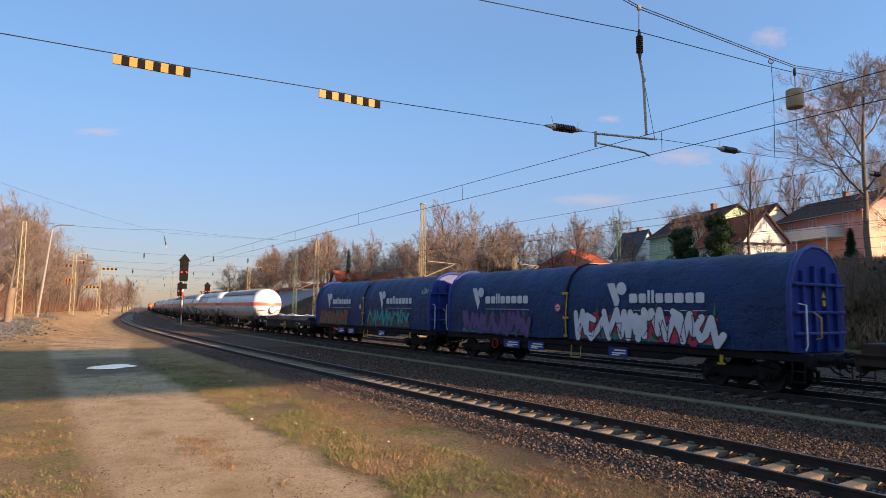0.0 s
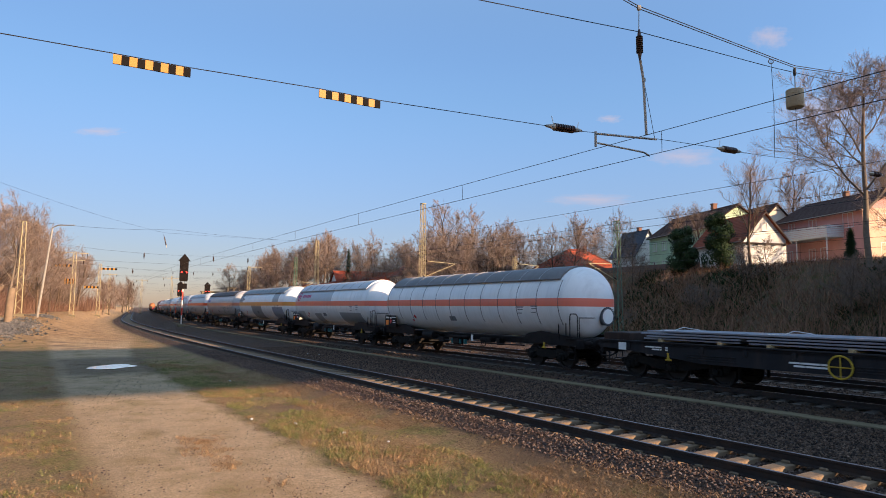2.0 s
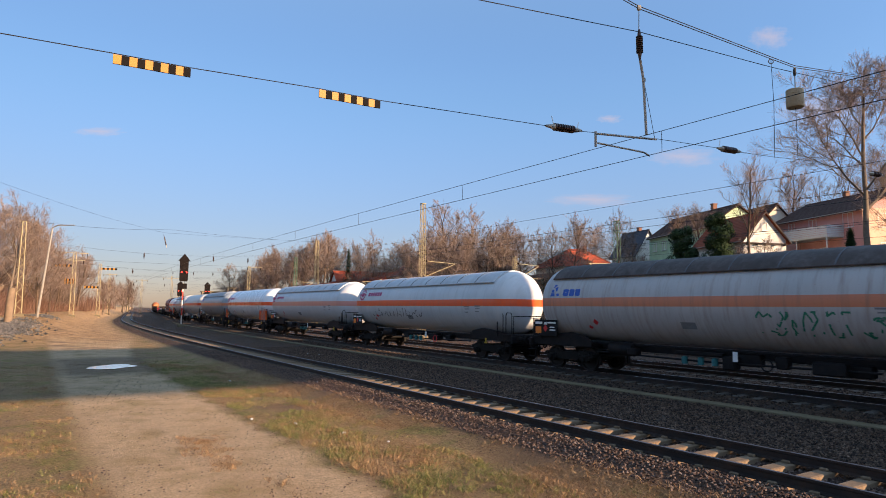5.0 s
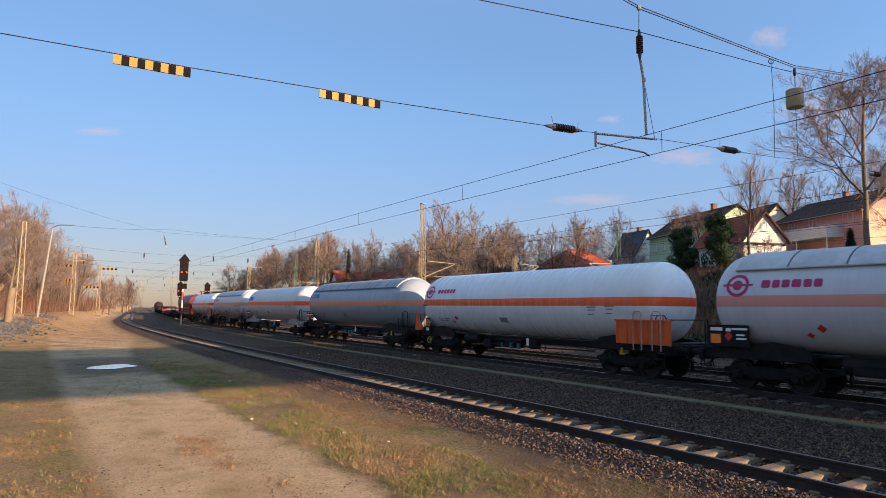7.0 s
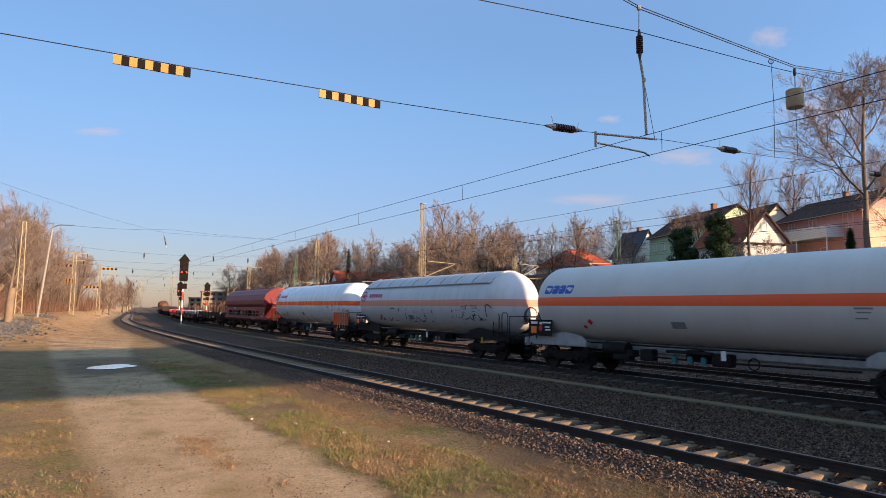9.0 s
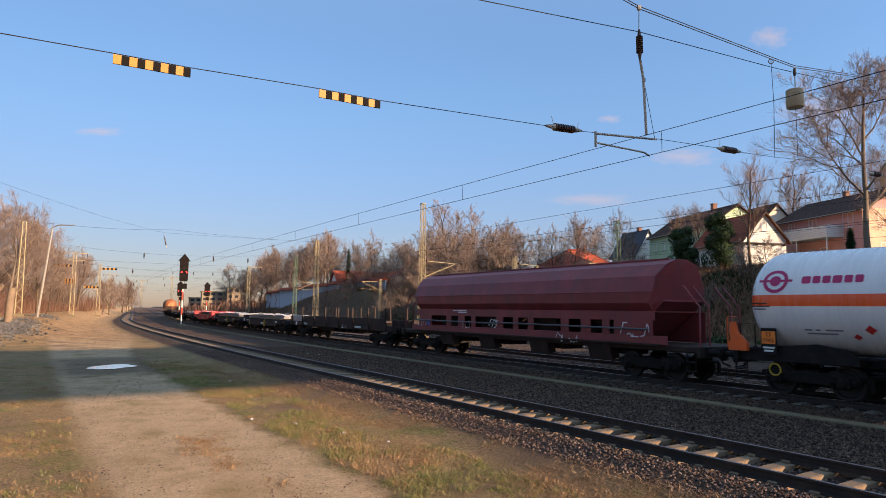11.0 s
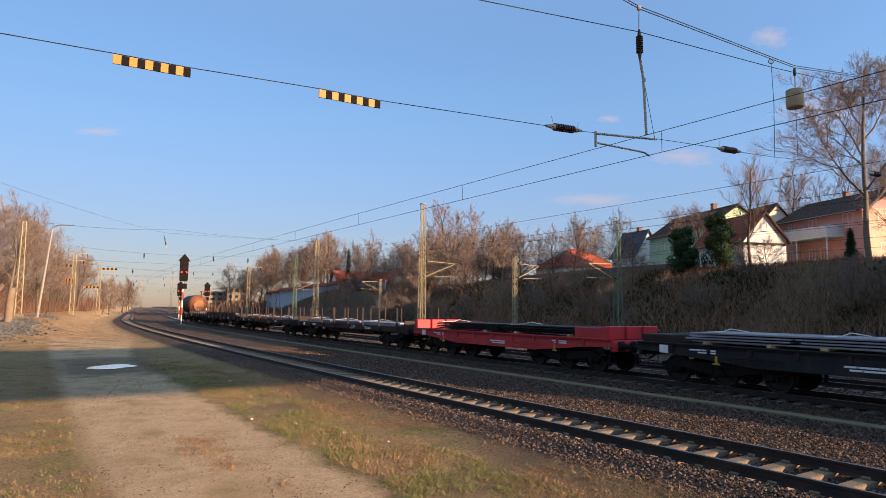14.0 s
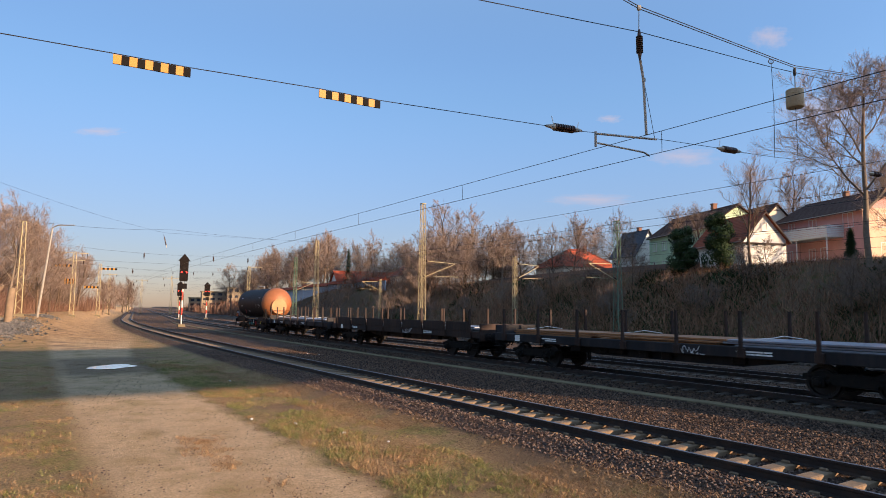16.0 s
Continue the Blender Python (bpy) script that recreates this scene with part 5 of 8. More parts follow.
def graffiti_green(w, hl, a, R, zc):
    decal(w, "graffiti_letters", scrawl(41, 3.4, 0.75, 14), hl - 6.6, zc - 1.05, R, zc, M_GGREEN)


def graffiti_black(w, hl, a, R, zc):
    decal(w, "graffiti_letters", scrawl(42, 6.4, 0.8, 12), -hl + 3.4, zc - 1.1, R, zc, M_GBLACK)
    decal(w, "graffiti_letters", scrawl(43, 3.2, 0.8, 9), hl - 4.4, zc - 0.9, R, zc, M_GBLACK)


def graffiti_grey(w, hl, a, R, zc):
    decal(w, "graffiti_letters", scrawl(44, 6.0, 0.5, 16), -hl + 3.2, zc - 0.8, R, zc, M_GBLACK)


def orange_boxes(w, hl, a, R, zc):
    pn = part("side_panel", MB().box((hl - 0.98, -1.36, 1.60), (2.35, 0.05, 0.82), 0.012), M_ORANGEP, w, "orange side panel of the end platform")
    for q in range(6):
        part("rib", MB().box((hl - 2.1 + q * 0.45, -1.40, 1.60), (0.05, 0.05, 0.80), 0.008), M_ORANGEP, pn)
    part("rim", MB().box((hl - 0.98, -1.40, 2.02), (2.4, 0.09, 0.06), 0.01), M_ORANGEP, pn)
    for q in (hl - 0.15, hl - 0.95):
        handrail(w, [(q, -1.46, 1.0), (q, -1.46, 2.25), (q - 0.07, -1.46, 2.33), (q - 0.28, -1.46, 2.33), (q - 0.35, -1.46, 2.25), (q - 0.35, -1.46, 1.0)], M_GALV, 0.02)
    part("end_bracket", MB().prism([(-hl - 0.12, 1.20), (-hl + 0.45, 1.20), (-hl + 0.45, 1.42), (-hl + 0.14, 1.75), (-hl + 0.05, 2.05), (-hl - 0.06, 2.05), (-hl - 0.06, 1.50), (-hl - 0.12, 1.42)], "y", -1.36, -1.20), M_ORANGEP, w, "orange end bracket under the tank")
    handrail(w, [(-hl - 0.2, -1.25, 1.3), (-hl - 0.2, -1.25, 2.2), (-hl + 0.1, -1.25, 2.2)], M_ORANGEP, 0.02)
    pl = part("hazard_holder", MB().box((-hl + 1.1, -1.30, 1.50), (0.46, 0.03, 0.78), 0.01), M_BLACK, w)
    part("hazard_plate", MB().box((-hl + 1.1, -1.32, 1.62), (0.40, 0.012, 0.36), 0.004), M_ORANGE, pl, "orange hazard plate with black numbers")
    for body, z in (("23", 1.65), ("1965", 1.48)):
        cu = bpy.data.curves.new("number", "FONT")
        cu.body, cu.size, cu.extrude, cu.align_x = body, 0.17, 0.002, "CENTER"
        cu.materials.append(M_BLACK)
        q = new("number", cu)
        q.parent = pl
        q.matrix_basis = pose(-hl + 1.1, -1.331, z, 90, 0, 0)
    part("lettering", MB().box((-hl + 1.1, -1.318, 1.33), (0.34, 0.006, 0.05)).box((-hl + 1.1, -1.318, 1.24), (0.26, 0.006, 0.05)), M_WHITE, pl)
    decal(w, "lettering", rect(0, 0.42, 0.1, 0.135) + rect(0, 0.5, 0.02, 0.05) + rect(0.05, 0.4, -0.06, -0.03), -hl + 0.75, zc - 0.18, R, zc, M_GBLACK)
    decal(w, "lettering", rect(0, 0.2, 0.0, 0.05) + rect(0.3, 0.42, 0.0, 0.05) + rect(0.55, 1.0, 0.0, 0.05) + rect(0.05, 0.85, -0.12, -0.07), -hl + 2.1, zc - 0.85, R, zc, M_GREYTXT)
    part("yellow_handwheel", MB().add(*torus((-hl + 1.25, -1.30, 0.72), 0.16, 0.02)), M_YELLOW, w)
    handrail(w, [(hl - 0.1, -1.38, 1.3), (hl - 0.1, -1.38, 2.2), (hl - 0.6, -1.38, 2.2), (hl - 0.6, -1.38, 1.9)], M_ORANGEP, 0.025)


TRAIN = []


def couple(U0, U1, w, pivots=None):
    TRAIN.append((w, (U0 + U1) / 2, (U1 - U0) * 0.72))


def build_train():
    g = (0.25, 0.26, 0.265)
    couple(-7.5, 8.4, six_axle_flat(-7.5, 8.4, "flat_wagon", "dark flat wagon with rusty steel load", M_FLATBRN, 0, 2))
    part("rusty_load", MB().box((0, 0, 1.56), (13.0, 2.4, 0.42), 0.04), M_RUSTLOAD, TRAIN[0][0], "rusty steel slab load")
    couple(8.4, 27.45, blue_wagon(8.4, 27.45, 1, piece_one, -0.25))
    couple(27.45, 45.4, blue_wagon(27.45, 45.4, 2, piece_two))
    couple(45.4, 60.95, six_axle_flat(45.4, 60.95, "flat_wagon", "black six-axle flat wagon with steel plates", M_FLATBLK, 3, 3))
    couple(60.95, 78.4, tank_wagon(60.95, 78.4, "gas_tank_wagon", "white banded gas tank wagon with salmon stripe and warm grey shield", tank_material("white_tank_salmon", W1, SALMON, dirt=0.25), shield=SHIELD_WARM, ribs=11, tank_x=8.1, ends_col=tank_material("white_cover", W1), seed=1))
    couple(78.4, 94.8, tank_wagon(78.4, 94.8, "gas_tank_wagon", "white gas tank wagon with grey repaired fields and salmon stripe", tank_material("white_tank_patched", W1, SALMON, patches=((-8, 0.9, 2.7, 4.3, (0.40, 0.41, 0.42)), (2.2, 5.6, 1.1, 2.05, (0.30, 0.31, 0.31)), (-2.6, -1.3, 1.3, 1.95, (0.30, 0.31, 0.31)), (-6.0, -4.6, 1.4, 2.1, (0.42, 0.43, 0.42)))), shield=SHIELD_LIGHT, ends_col=M_GALV, logo=("ring", -6.1, 3.12, M_PURPLE, 0.24), seed=2))
    couple(94.8, 112.9, tank_wagon(94.8, 112.9, "gas_tank_wagon", "white gas tank wagon with ochre stripe and grey primer fields", tank_material("white_tank_ochre", W1, OCHRE, patches=((-9, -6.0, 2.6, 4.3, g), (-2.6, 0.8, 1.1, 2.5, g), (4.3, 6.0, 2.7, 4.2, g), (4.2, 7.2, 1.1, 2.4, (0.24, 0.28, 0.35)))), shield=SHIELD_GREY, ends_col=M_GALV, logo=("tri", -7.0, 3.0, M_GREYTXT, 0.26), seed=4))
    couple(112.9, 130.9, tank_wagon(112.9, 130.9, "gas_tank_wagon", "grimy gas tank wagon with brown shield and orange stripe", tank_material("grimy_tank", (0.46, 0.45, 0.44), (0.56, 0.19, 0.10), dirt=0.75, dcol=(0.22, 0.13, 0.09)), shield=SHIELD_DARK, logo=("tri", -6.9, 2.9, M_BLUEP, 0.28), seed=5, extra=graffiti_green))
    couple(130.9, 148.9, tank_wagon(130.9, 148.9, "gas_tank_wagon", "light grey gas tank wagon with orange stripe", tank_material("grey_tank_orange", (0.60, 0.61, 0.61), DORANGE, dirt=0.3), shield=SHIELD_LIGHT, logo=("ring", -6.9, 3.1, M_PURPLE, 0.25), seed=6, extra=graffiti_grey))
    couple(148.9, 166.8, tank_wagon(148.9, 166.8, "gas_tank_wagon", "light grey gas tank wagon with faded salmon stripe", tank_material("grey_tank_salmon", (0.58, 0.59, 0.60), (0.62, 0.27, 0.21), dirt=0.2), shield=SHIELD_LIGHT, ends_col=M_GALV, logo=("ring", -7.3, 3.05, M_PURPLE, 0.24), tank_x=8.1, seed=7))
    couple(166.8, 184.3, tank_wagon(166.8, 184.3, "gas_tank_wagon", "clean white gas tank wagon with orange stripe and orange ends", tank_material("clean_white_tank", (0.78, 0.78, 0.77), DORANGE, z0=2.52, z1=2.84, dirt=0.12, rough=0.25), logo=("ring", -7.1, 3.15, M_PURPLE, 0.22), seed=8, tank_x=7.9, board=False, extra=orange_boxes))
    couple(184.3, 201.6, tank_wagon(184.3, 201.6, "gas_tank_wagon", "slate grey gas tank wagon with salmon-orange stripe", tank_material("slate_grey_tank", (0.30, 0.335, 0.36), (0.64, 0.22, 0.11), dirt=0.3, dcol=(0.12, 0.10, 0.09)), shield=SHIELD_BLUEG, logo=("tri", -6.9, 3.05, M_BLUEP, 0.34), seed=10))
    couple(201.6, 219.4, tank_wagon(201.6, 219.4, "gas_tank_wagon", "smooth light grey gas tank wagon with bright orange stripe", tank_material("pale_grey_tank", (0.58, 0.57, 0.54), DORANGE, z0=2.52, z1=2.86, dirt=0.12, dcol=(0.30, 0.26, 0.22)), logo=("word", -6.9, 3.0, M_BLUEP, 0.36), seed=11, plat=M_GALV))
    couple(219.4, 236.6, tank_wagon(219.4, 236.6, "gas_tank_wagon", "light grey gas tank wagon with salmon stripe and black spray lines", tank_material("grey_tank_tagged", (0.58, 0.58, 0.58), (0.64, 0.26, 0.18), dirt=0.35), shield=SHIELD_LIGHT, ends_col=M_GALV, logo=("ring", -6.8, 3.0, M_PURPLE, 0.24), seed=13, extra=graffiti_black))
    couple(236.6, 254.0, tank_wagon(236.6, 254.0, "gas_tank_wagon", "clean white gas tank wagon with orange stripe and orange ends", tank_material("clean_white_tank_two", (0.78, 0.78, 0.77), DORANGE, z0=2.52, z1=2.84, dirt=0.12, rough=0.25), logo=("ring", -7.1, 3.15, M_PURPLE, 0.22), seed=14, tank_x=7.85, board=False, extra=orange_boxes))
    couple(254.0, 274.4, hopper_wagon(254.0, 274.4))
    couple(274.4, 293.6, stake_wagon(274.4, 293.6, 1, M_FLATBRN, True))
    couple(293.6, 309.2, six_axle_flat(293.6, 309.2, "flat_wagon", "black six-axle flat wagon with steel plates", M_FLATBLK, 4, 5))
    couple(309.2, 324.1, six_axle_flat(309.2, 324.1, "flat_wagon", "black six-axle flat wagon with steel plates", M_FLATBLK, 3, 6))
    couple(324.1, 339.5, six_axle_flat(324.1, 339.5, "red_flat_wagon", "red six-axle flat wagon with dark steel sections", M_FLATRED, 2, 7, True))
    couple(339.5, 358.3, stake_wagon(339.5, 358.3, 2, M_FLATBRN))
    couple(358.3, 376.7, stake_wagon(358.3, 376.7, 4, M_FLATBLK))
    couple(376.7, 395.4, stake_wagon(376.7, 395.4, 3, M_FLATBRN))
    couple(395.4, 410.5, stake_wagon(395.4, 410.5, 6, M_FLATBLK))
    couple(410.5, 423.1, brown_tank(410.5, 423.1))


build_train()


# ---- overhead line, masts, signals ----
M_WIRE = mat("dark_copper_wire", (0.035, 0.032, 0.03), 0.5, 0.6, 0.2, 3.0)
M_INSUL = mat("brown_porcelain", (0.045, 0.022, 0.016), 0.25, 0, 0.2, 5.0)
M_ZINC = mat("weathered_galvanised_steel", (0.36, 0.33, 0.28), 0.6, 0.35, 0.25, 3.0, (0.20, 0.13, 0.08), 0.4)
M_MAST = mat("beige_painted_lattice", (0.40, 0.33, 0.19), 0.7, 0.1, 0.25, 2.0, (0.25, 0.17, 0.09), 0.5)
M_MASTG = mat("green_painted_lattice", (0.13, 0.19, 0.13), 0.7, 0.1, 0.25, 2.0, (0.16, 0.11, 0.06), 0.4)
M_CONC = mat("tan_concrete_weight", (0.42, 0.34, 0.22), 0.85, 0, 0.25, 4.0, (0.22, 0.17, 0.11), 0.5, 0.3, 30)
M_SIGBLK = mat("black_signal_enamel", (0.010, 0.007, 0.006), 0.7, 0.0, 0.3, 4.0, spec=0.08)
M_SIGWHT = mat("white_signal_post", (0.62, 0.58, 0.52), 0.6, 0, 0.15, 4.0)
M_SIGRED = mat("red_signal_band", (0.45, 0.05, 0.03), 0.6, 0, 0.15, 4.0)
M_BOARDY = mat("yellow_marker_paint", (0.40, 0.17, 0.014), 0.55, 0, 0.12, 6.0)
M_BOARDB = mat("black_marker_paint", (0.010, 0.008, 0.007), 0.7, 0, 0.2, 6.0, spec=0.05)
M_LAMP, _nt, _b = node_mat("red_signal_lamp")
_b.inputs["Base Color"].default_value = (0.3, 0.01, 0.01, 1)
_b.inputs["Emission Color"].default_value, _b.inputs["Emission Strength"].default_value = (1, 0.03, 0.02, 1), 2.5
SPAN_S = 8.36


def span(o, z, ds=0.0):
    return at(SPAN_S + ds, o, z)


def wire(points, r, n=5):
    return MB().tube(points, r, n)


def sagging(a, b, sag, n=14):
    return [a.lerp(b, i / n) - Vector((0, 0, sag * 4 * (i / n) * (1 - i / n))) for i in range(n + 1)]


def insulator(a, b, r=0.055, k=8):
    """A stack of porcelain sheds between two points."""
    mb = MB()
    d = b - a
    L = d.length
    q = d.to_track_quat("X", "Z").to_matrix().to_4x4()
    prof = [(0, 0.02), (0.08 * L, 0.03)]
    for i in range(k):
        x = L * (0.22 + 0.56 * i / k)
        prof += [(x, r * 0.6), (x + 0.25 * L * 0.56 / k, r), (x + 0.6 * L * 0.56 / k, r * 0.95), (x + 0.8 * L * 0.56 / k, r * 0.6)]
    prof += [(0.90 * L, 0.03), (L, 0.02)]
    t = MB().lathe(prof, "x", n=14)
    mb.add([Matrix.Translation(a) @ q @ Vector(v) for v in t.v], t.f)
    return mb


def build_head_span():
    h = thing("head_span", "overhead line cross-span of wires with brown insulators", "overhead line")
    low = [(-26, 5.25), (-14, 5.22), (-10.53, 5.32), (-9.41, 5.36), (-8.52, 5.38), (-6.76, 5.47), (-5.77, 5.49), (-2.34, 5.69), (-1.42, 5.74), (0.75, 5.95), (2.97, 6.09), (3.92, 6.13), (5.42, 6.23), (7.33, 6.40), (10.83, 6.52), (22, 6.9)]
    part("cross_wire", wire([span(o, z) for o, z in low], 0.0065), M_WIRE, h)
    part("cross_wire", wire([span(o, z) for o, z in ((-22, 5.6 + 0.0), (-12, 6.70), (-3.87, 7.65), (0.31, 8.17), (5.53, 8.58), (12.04, 9.24), (24, 10.6))], 0.009), M_WIRE, h)
    for dz in (0.0, 0.055):
        part("carrying_wire", wire([span(o, z + dz) for o, z in ((-20, 13.4), (-6, 9.9), (-0.15, 8.73), (0.32, 8.68), (5.42, 8.79), (6.57, 8.82), (11.18, 9.50), (24, 12.3))], 0.010), M_WIRE, h)
    part("hanger", wire([span(0.32, 8.70), span(0.30, 8.22)], 0.010), M_ZINC, h)
    part("clamp", MB().box(span(0.32, 8.70), (0.09, 0.06, 0.12), 0.02), M_ZINC, h)
    part("insulator", insulator(span(0.31, 8.22), span(0.32, 7.55), 0.075, 9), M_INSUL, h, smooth=40)
    part("drop_rod", wire([span(0.33, 7.56), span(0.42, 7.15), span(0.48, 5.99)], 0.028, 7), M_ZINC, h)
    part("stay_wire", wire([span(0.43, 7.15), span(0.75, 5.93)], 0.006), M_WIRE, h)
    part("clamp", MB().box(span(0.43, 7.15), (0.07, 0.07, 0.10), 0.02), M_ZINC, h)
    part("insulator", insulator(span(-2.34, 5.69), span(-1.42, 5.75), 0.075, 8), M_INSUL, h, smooth=40)
    part("insulator", insulator(span(2.97, 6.09), span(3.92, 6.14), 0.075, 8), M_INSUL, h, smooth=40)
    part("insulator", insulator(span(10.6, 6.50), span(11.5, 6.55), 0.075, 8), M_INSUL, h, smooth=40)
    for (oa, za), (ob, zb) in (((-2.34, 5.69), (-1.42, 5.75)), ((2.97, 6.09), (3.92, 6.14)), ((10.6, 6.50), (11.5, 6.55))):
        pa, pb = span(oa, za), span(ob, zb)
        for u, v in ((0.0, 0.24), (1.0, 0.76)):
            part("end_fitting", MB().tube([pa.lerp(pb, u), pa.lerp(pb, (u + v) / 2), pa.lerp(pb, v)], 0.022, 8, 0.06), M_ZINC, h, "grey metal end fitting")
    for o in (-2.15, -1.55, 3.05):
        part("arcing_horn", wire([span(o, 5.75 + (0.4 if o > 0 else 0)), span(o - 0.05 * (1 if o < -1.8 else -1), 5.90 + (0.4 if o > 0 else 0))], 0.008), M_WHITE, h)
    part("registration_bracket", wire([span(-1.04, 5.50), span(-1.04, 5.80)], 0.025, 6), M_ZINC, h)
    part("registration_tube", wire([span(-1.04, 5.76), span(0.80, 5.94)], 0.022, 7), M_ZINC, h)
    part("steady_arm", wire([span(-0.98, 5.58), span(0.40, 5.60), span(0.56, 5.55)], 0.018, 6), M_ZINC, h)
    part("hanger", wire([span(5.42, 8.80), span(5.48, 7.6), span(5.42, 6.22)], 0.007), M_WIRE, h)
    part("clamp", MB().add(*torus(span(5.42, 8.72), 0.06, 0.012)), M_WIRE, h)
    part("hanger", wire([span(6.57, 8.84), span(6.56, 8.20)], 0.013), M_ZINC, h)
    part("clamp", MB().box(span(6.57, 8.70), (0.07, 0.07, 0.22), 0.02), M_WIRE, h)
    c = span(6.53, 7.96)
    part("weight", MB().lathe([(-0.24, 0.0), (-0.24, 0.205), (-0.225, 0.215), (0.10, 0.215), (0.105, 0.205), (0.115, 0.215), (0.225, 0.215), (0.24, 0.20), (0.24, 0.0)], "z", c, 24), M_CONC, h, "tan concrete tension weight", smooth=35)
    part("hanger", wire([span(6.53, 7.72), span(6.55, 7.55), span(6.55, 6.35)], 0.006), M_WIRE, h)


build_head_span()


def build_marker_board(o0, z0, o1, z1):
    b = thing("marker_board", "yellow and black striped marker board hung under the cross wire", "marker board", group="striped boards on the cross wire")
    p, q = span(o0, z0, -0.01), span(o1, z1, -0.01)
    n = 10
    hgt = 0.115
    for i in range(n):
        a, c = p.lerp(q, i / n), p.lerp(q, (i + 1) / n)
        d = (q - p).cross(Vector((0, 0, 1))).normalized() * 0.012
        mb = MB()
        vs = [a - d, c - d, c - d - Vector((0, 0, hgt)), a - d - Vector((0, 0, hgt)), a + d, c + d, c + d - Vector((0, 0, hgt)), a + d - Vector((0, 0, hgt))]
        mb.add(vs, [(0, 1, 2, 3), (4, 5, 6, 7), (0, 1, 5, 4), (3, 2, 6, 7), (0, 3, 7, 4), (1, 2, 6, 5)])
        part("field", mb, M_BOARDY if i % 2 == 0 else M_BOARDB, b)


build_marker_board(-9.41, 5.345, -8.52, 5.365)
build_marker_board(-6.76, 5.455, -5.77, 5.475)


def build_catenary(o, z, gap, s0, s1, label, drop=6.0, jog=0.0, r=0.0072):
    c = thing("contact_line", label, "overhead wire", group="overhead wires along the tracks")
    st = list(np.arange(s0, s1, 6.0))
    part("contact_wire", wire([at(s, o + jog * math.sin(s * 0.05), z) for s in st], r), M_WIRE, c)
    part("messenger_wire", wire([at(s, o + jog * math.sin(s * 0.05), z + gap) for s in st], r), M_WIRE, c)
    for s in np.arange(s0 + 3, min(s1, 90), drop):
        part("dropper", wire([at(s, o, z), at(s, o, z + gap)], 0.006, 4), M_WIRE, c)


build_catenary(0.5, 5.55, 0.44, -30, 130, "contact and messenger wires over the near siding", 7.0)
build_catenary(TRAIN_O, 5.5, 1.0, -30, 300, "contact and messenger wires over the train", 11.0)
build_catenary(THIRD_O, 5.5, 1.1, -30, 300, "contact and messenger wires over the main line", 11.0, r=0.0085)
build_catenary(24.6, 5.6, 1.2, -30, 260, "contact and messenger wires before the bank", 12.0, r=0.009)
build_catenary(31.0, 5.6, 1.2, -30, 260, "contact and messenger wires at the bank's foot", 12.0, r=0.009)


def lattice_mesh(h, w0, w1, step=0.62, leg=0.045):
    mb = MB()
    n = max(4, int(h / step))
    for sx in (-1, 1):
        for sy in (-1, 1):
            mb.tube([(sx * w0 / 2, sy * w0 / 2, 0), (sx * w1 / 2, sy * w1 / 2, h)], leg, 4)
    for i in range(n):
        z0, z1 = h * i / n, h * (i + 1) / n
        a, b = (w0 + (w1 - w0) * i / n) / 2, (w0 + (w1 - w0) * (i + 1) / n) / 2
        sg = 1 if i % 2 else -1
        for s2 in (-1, 1):
            mb.tube([(sg * a, s2 * a, z0), (-sg * b, s2 * b, z1)], leg * 0.45, 4, caps=False)
            mb.tube([(s2 * a, sg * a, z0), (s2 * b, -sg * b, z1)], leg * 0.45, 4, caps=False)
    mb.box((0, 0, h), (w1 + 0.12, w1 + 0.12, 0.06), 0.01)
    return mb


def cantilever(m, z, side, reach, material):
    """Bracket arm for one track: top tube, strut, registration tube, insulators."""
    arm = part("bracket_arm", MB().tube([(0, 0, z + 1.5), (0, side * reach, z + 1.35)], 0.035, 6).tube([(0, 0, z - 0.1), (0, side * reach * 0.98, z + 1.30)], 0.035, 6).tube([(0, side * reach * 0.35, z + 0.1), (0, side * reach * 1.1, z + 0.12)], 0.025, 6), material, m)
    part("insulator", insulator(Vector((0, side * 0.15, z + 1.5)), Vector((0, side * 0.6, z + 1.47)), 0.08, 6), M_INSUL, arm)
    part("insulator", insulator(Vector((0, side * 0.12, z)), Vector((0, side * 0.5, z + 0.22)), 0.08, 6), M_INSUL, arm)


def lattice_mast(s, o, h, w0=0.62, w1=0.30, green=False, arms=(), z0=None, leg=0.05, lab=None, cross=None):
    base = float(ground_z(s, o)) if z0 is None else z0
    m = thing("lattice_mast", lab or ("green painted steel lattice mast of the overhead line" if green else "beige steel lattice mast of the overhead line"), "mast", on_curve(s, o, base), "overhead line masts")
    material = M_MASTG if green else M_MAST
    part("lattice", lattice_mesh(h - base, w0, w1, leg=leg), material, m)
    part("footing", MB().box((0, 0, 0.05), (w0 + 0.5, w0 + 0.5, 0.5), 0.05), M_DUCT, m)
    for z, side, reach in arms:
        cantilever(m, z - base, side, reach, M_MAST)
    if cross:
        for z, a, b in cross:
            part("cross_arm", MB().box((0, (a + b) / 2, z - base), (0.12, abs(b - a), 0.12), 0.02), material, m)
            for q in (a * 0.9, b * 0.9):
                part("insulator", insulator(Vector((0, q, z - base)), Vector((0, q, z - base - 0.7)), 0.09, 6), M_INSUL, m)
    return m


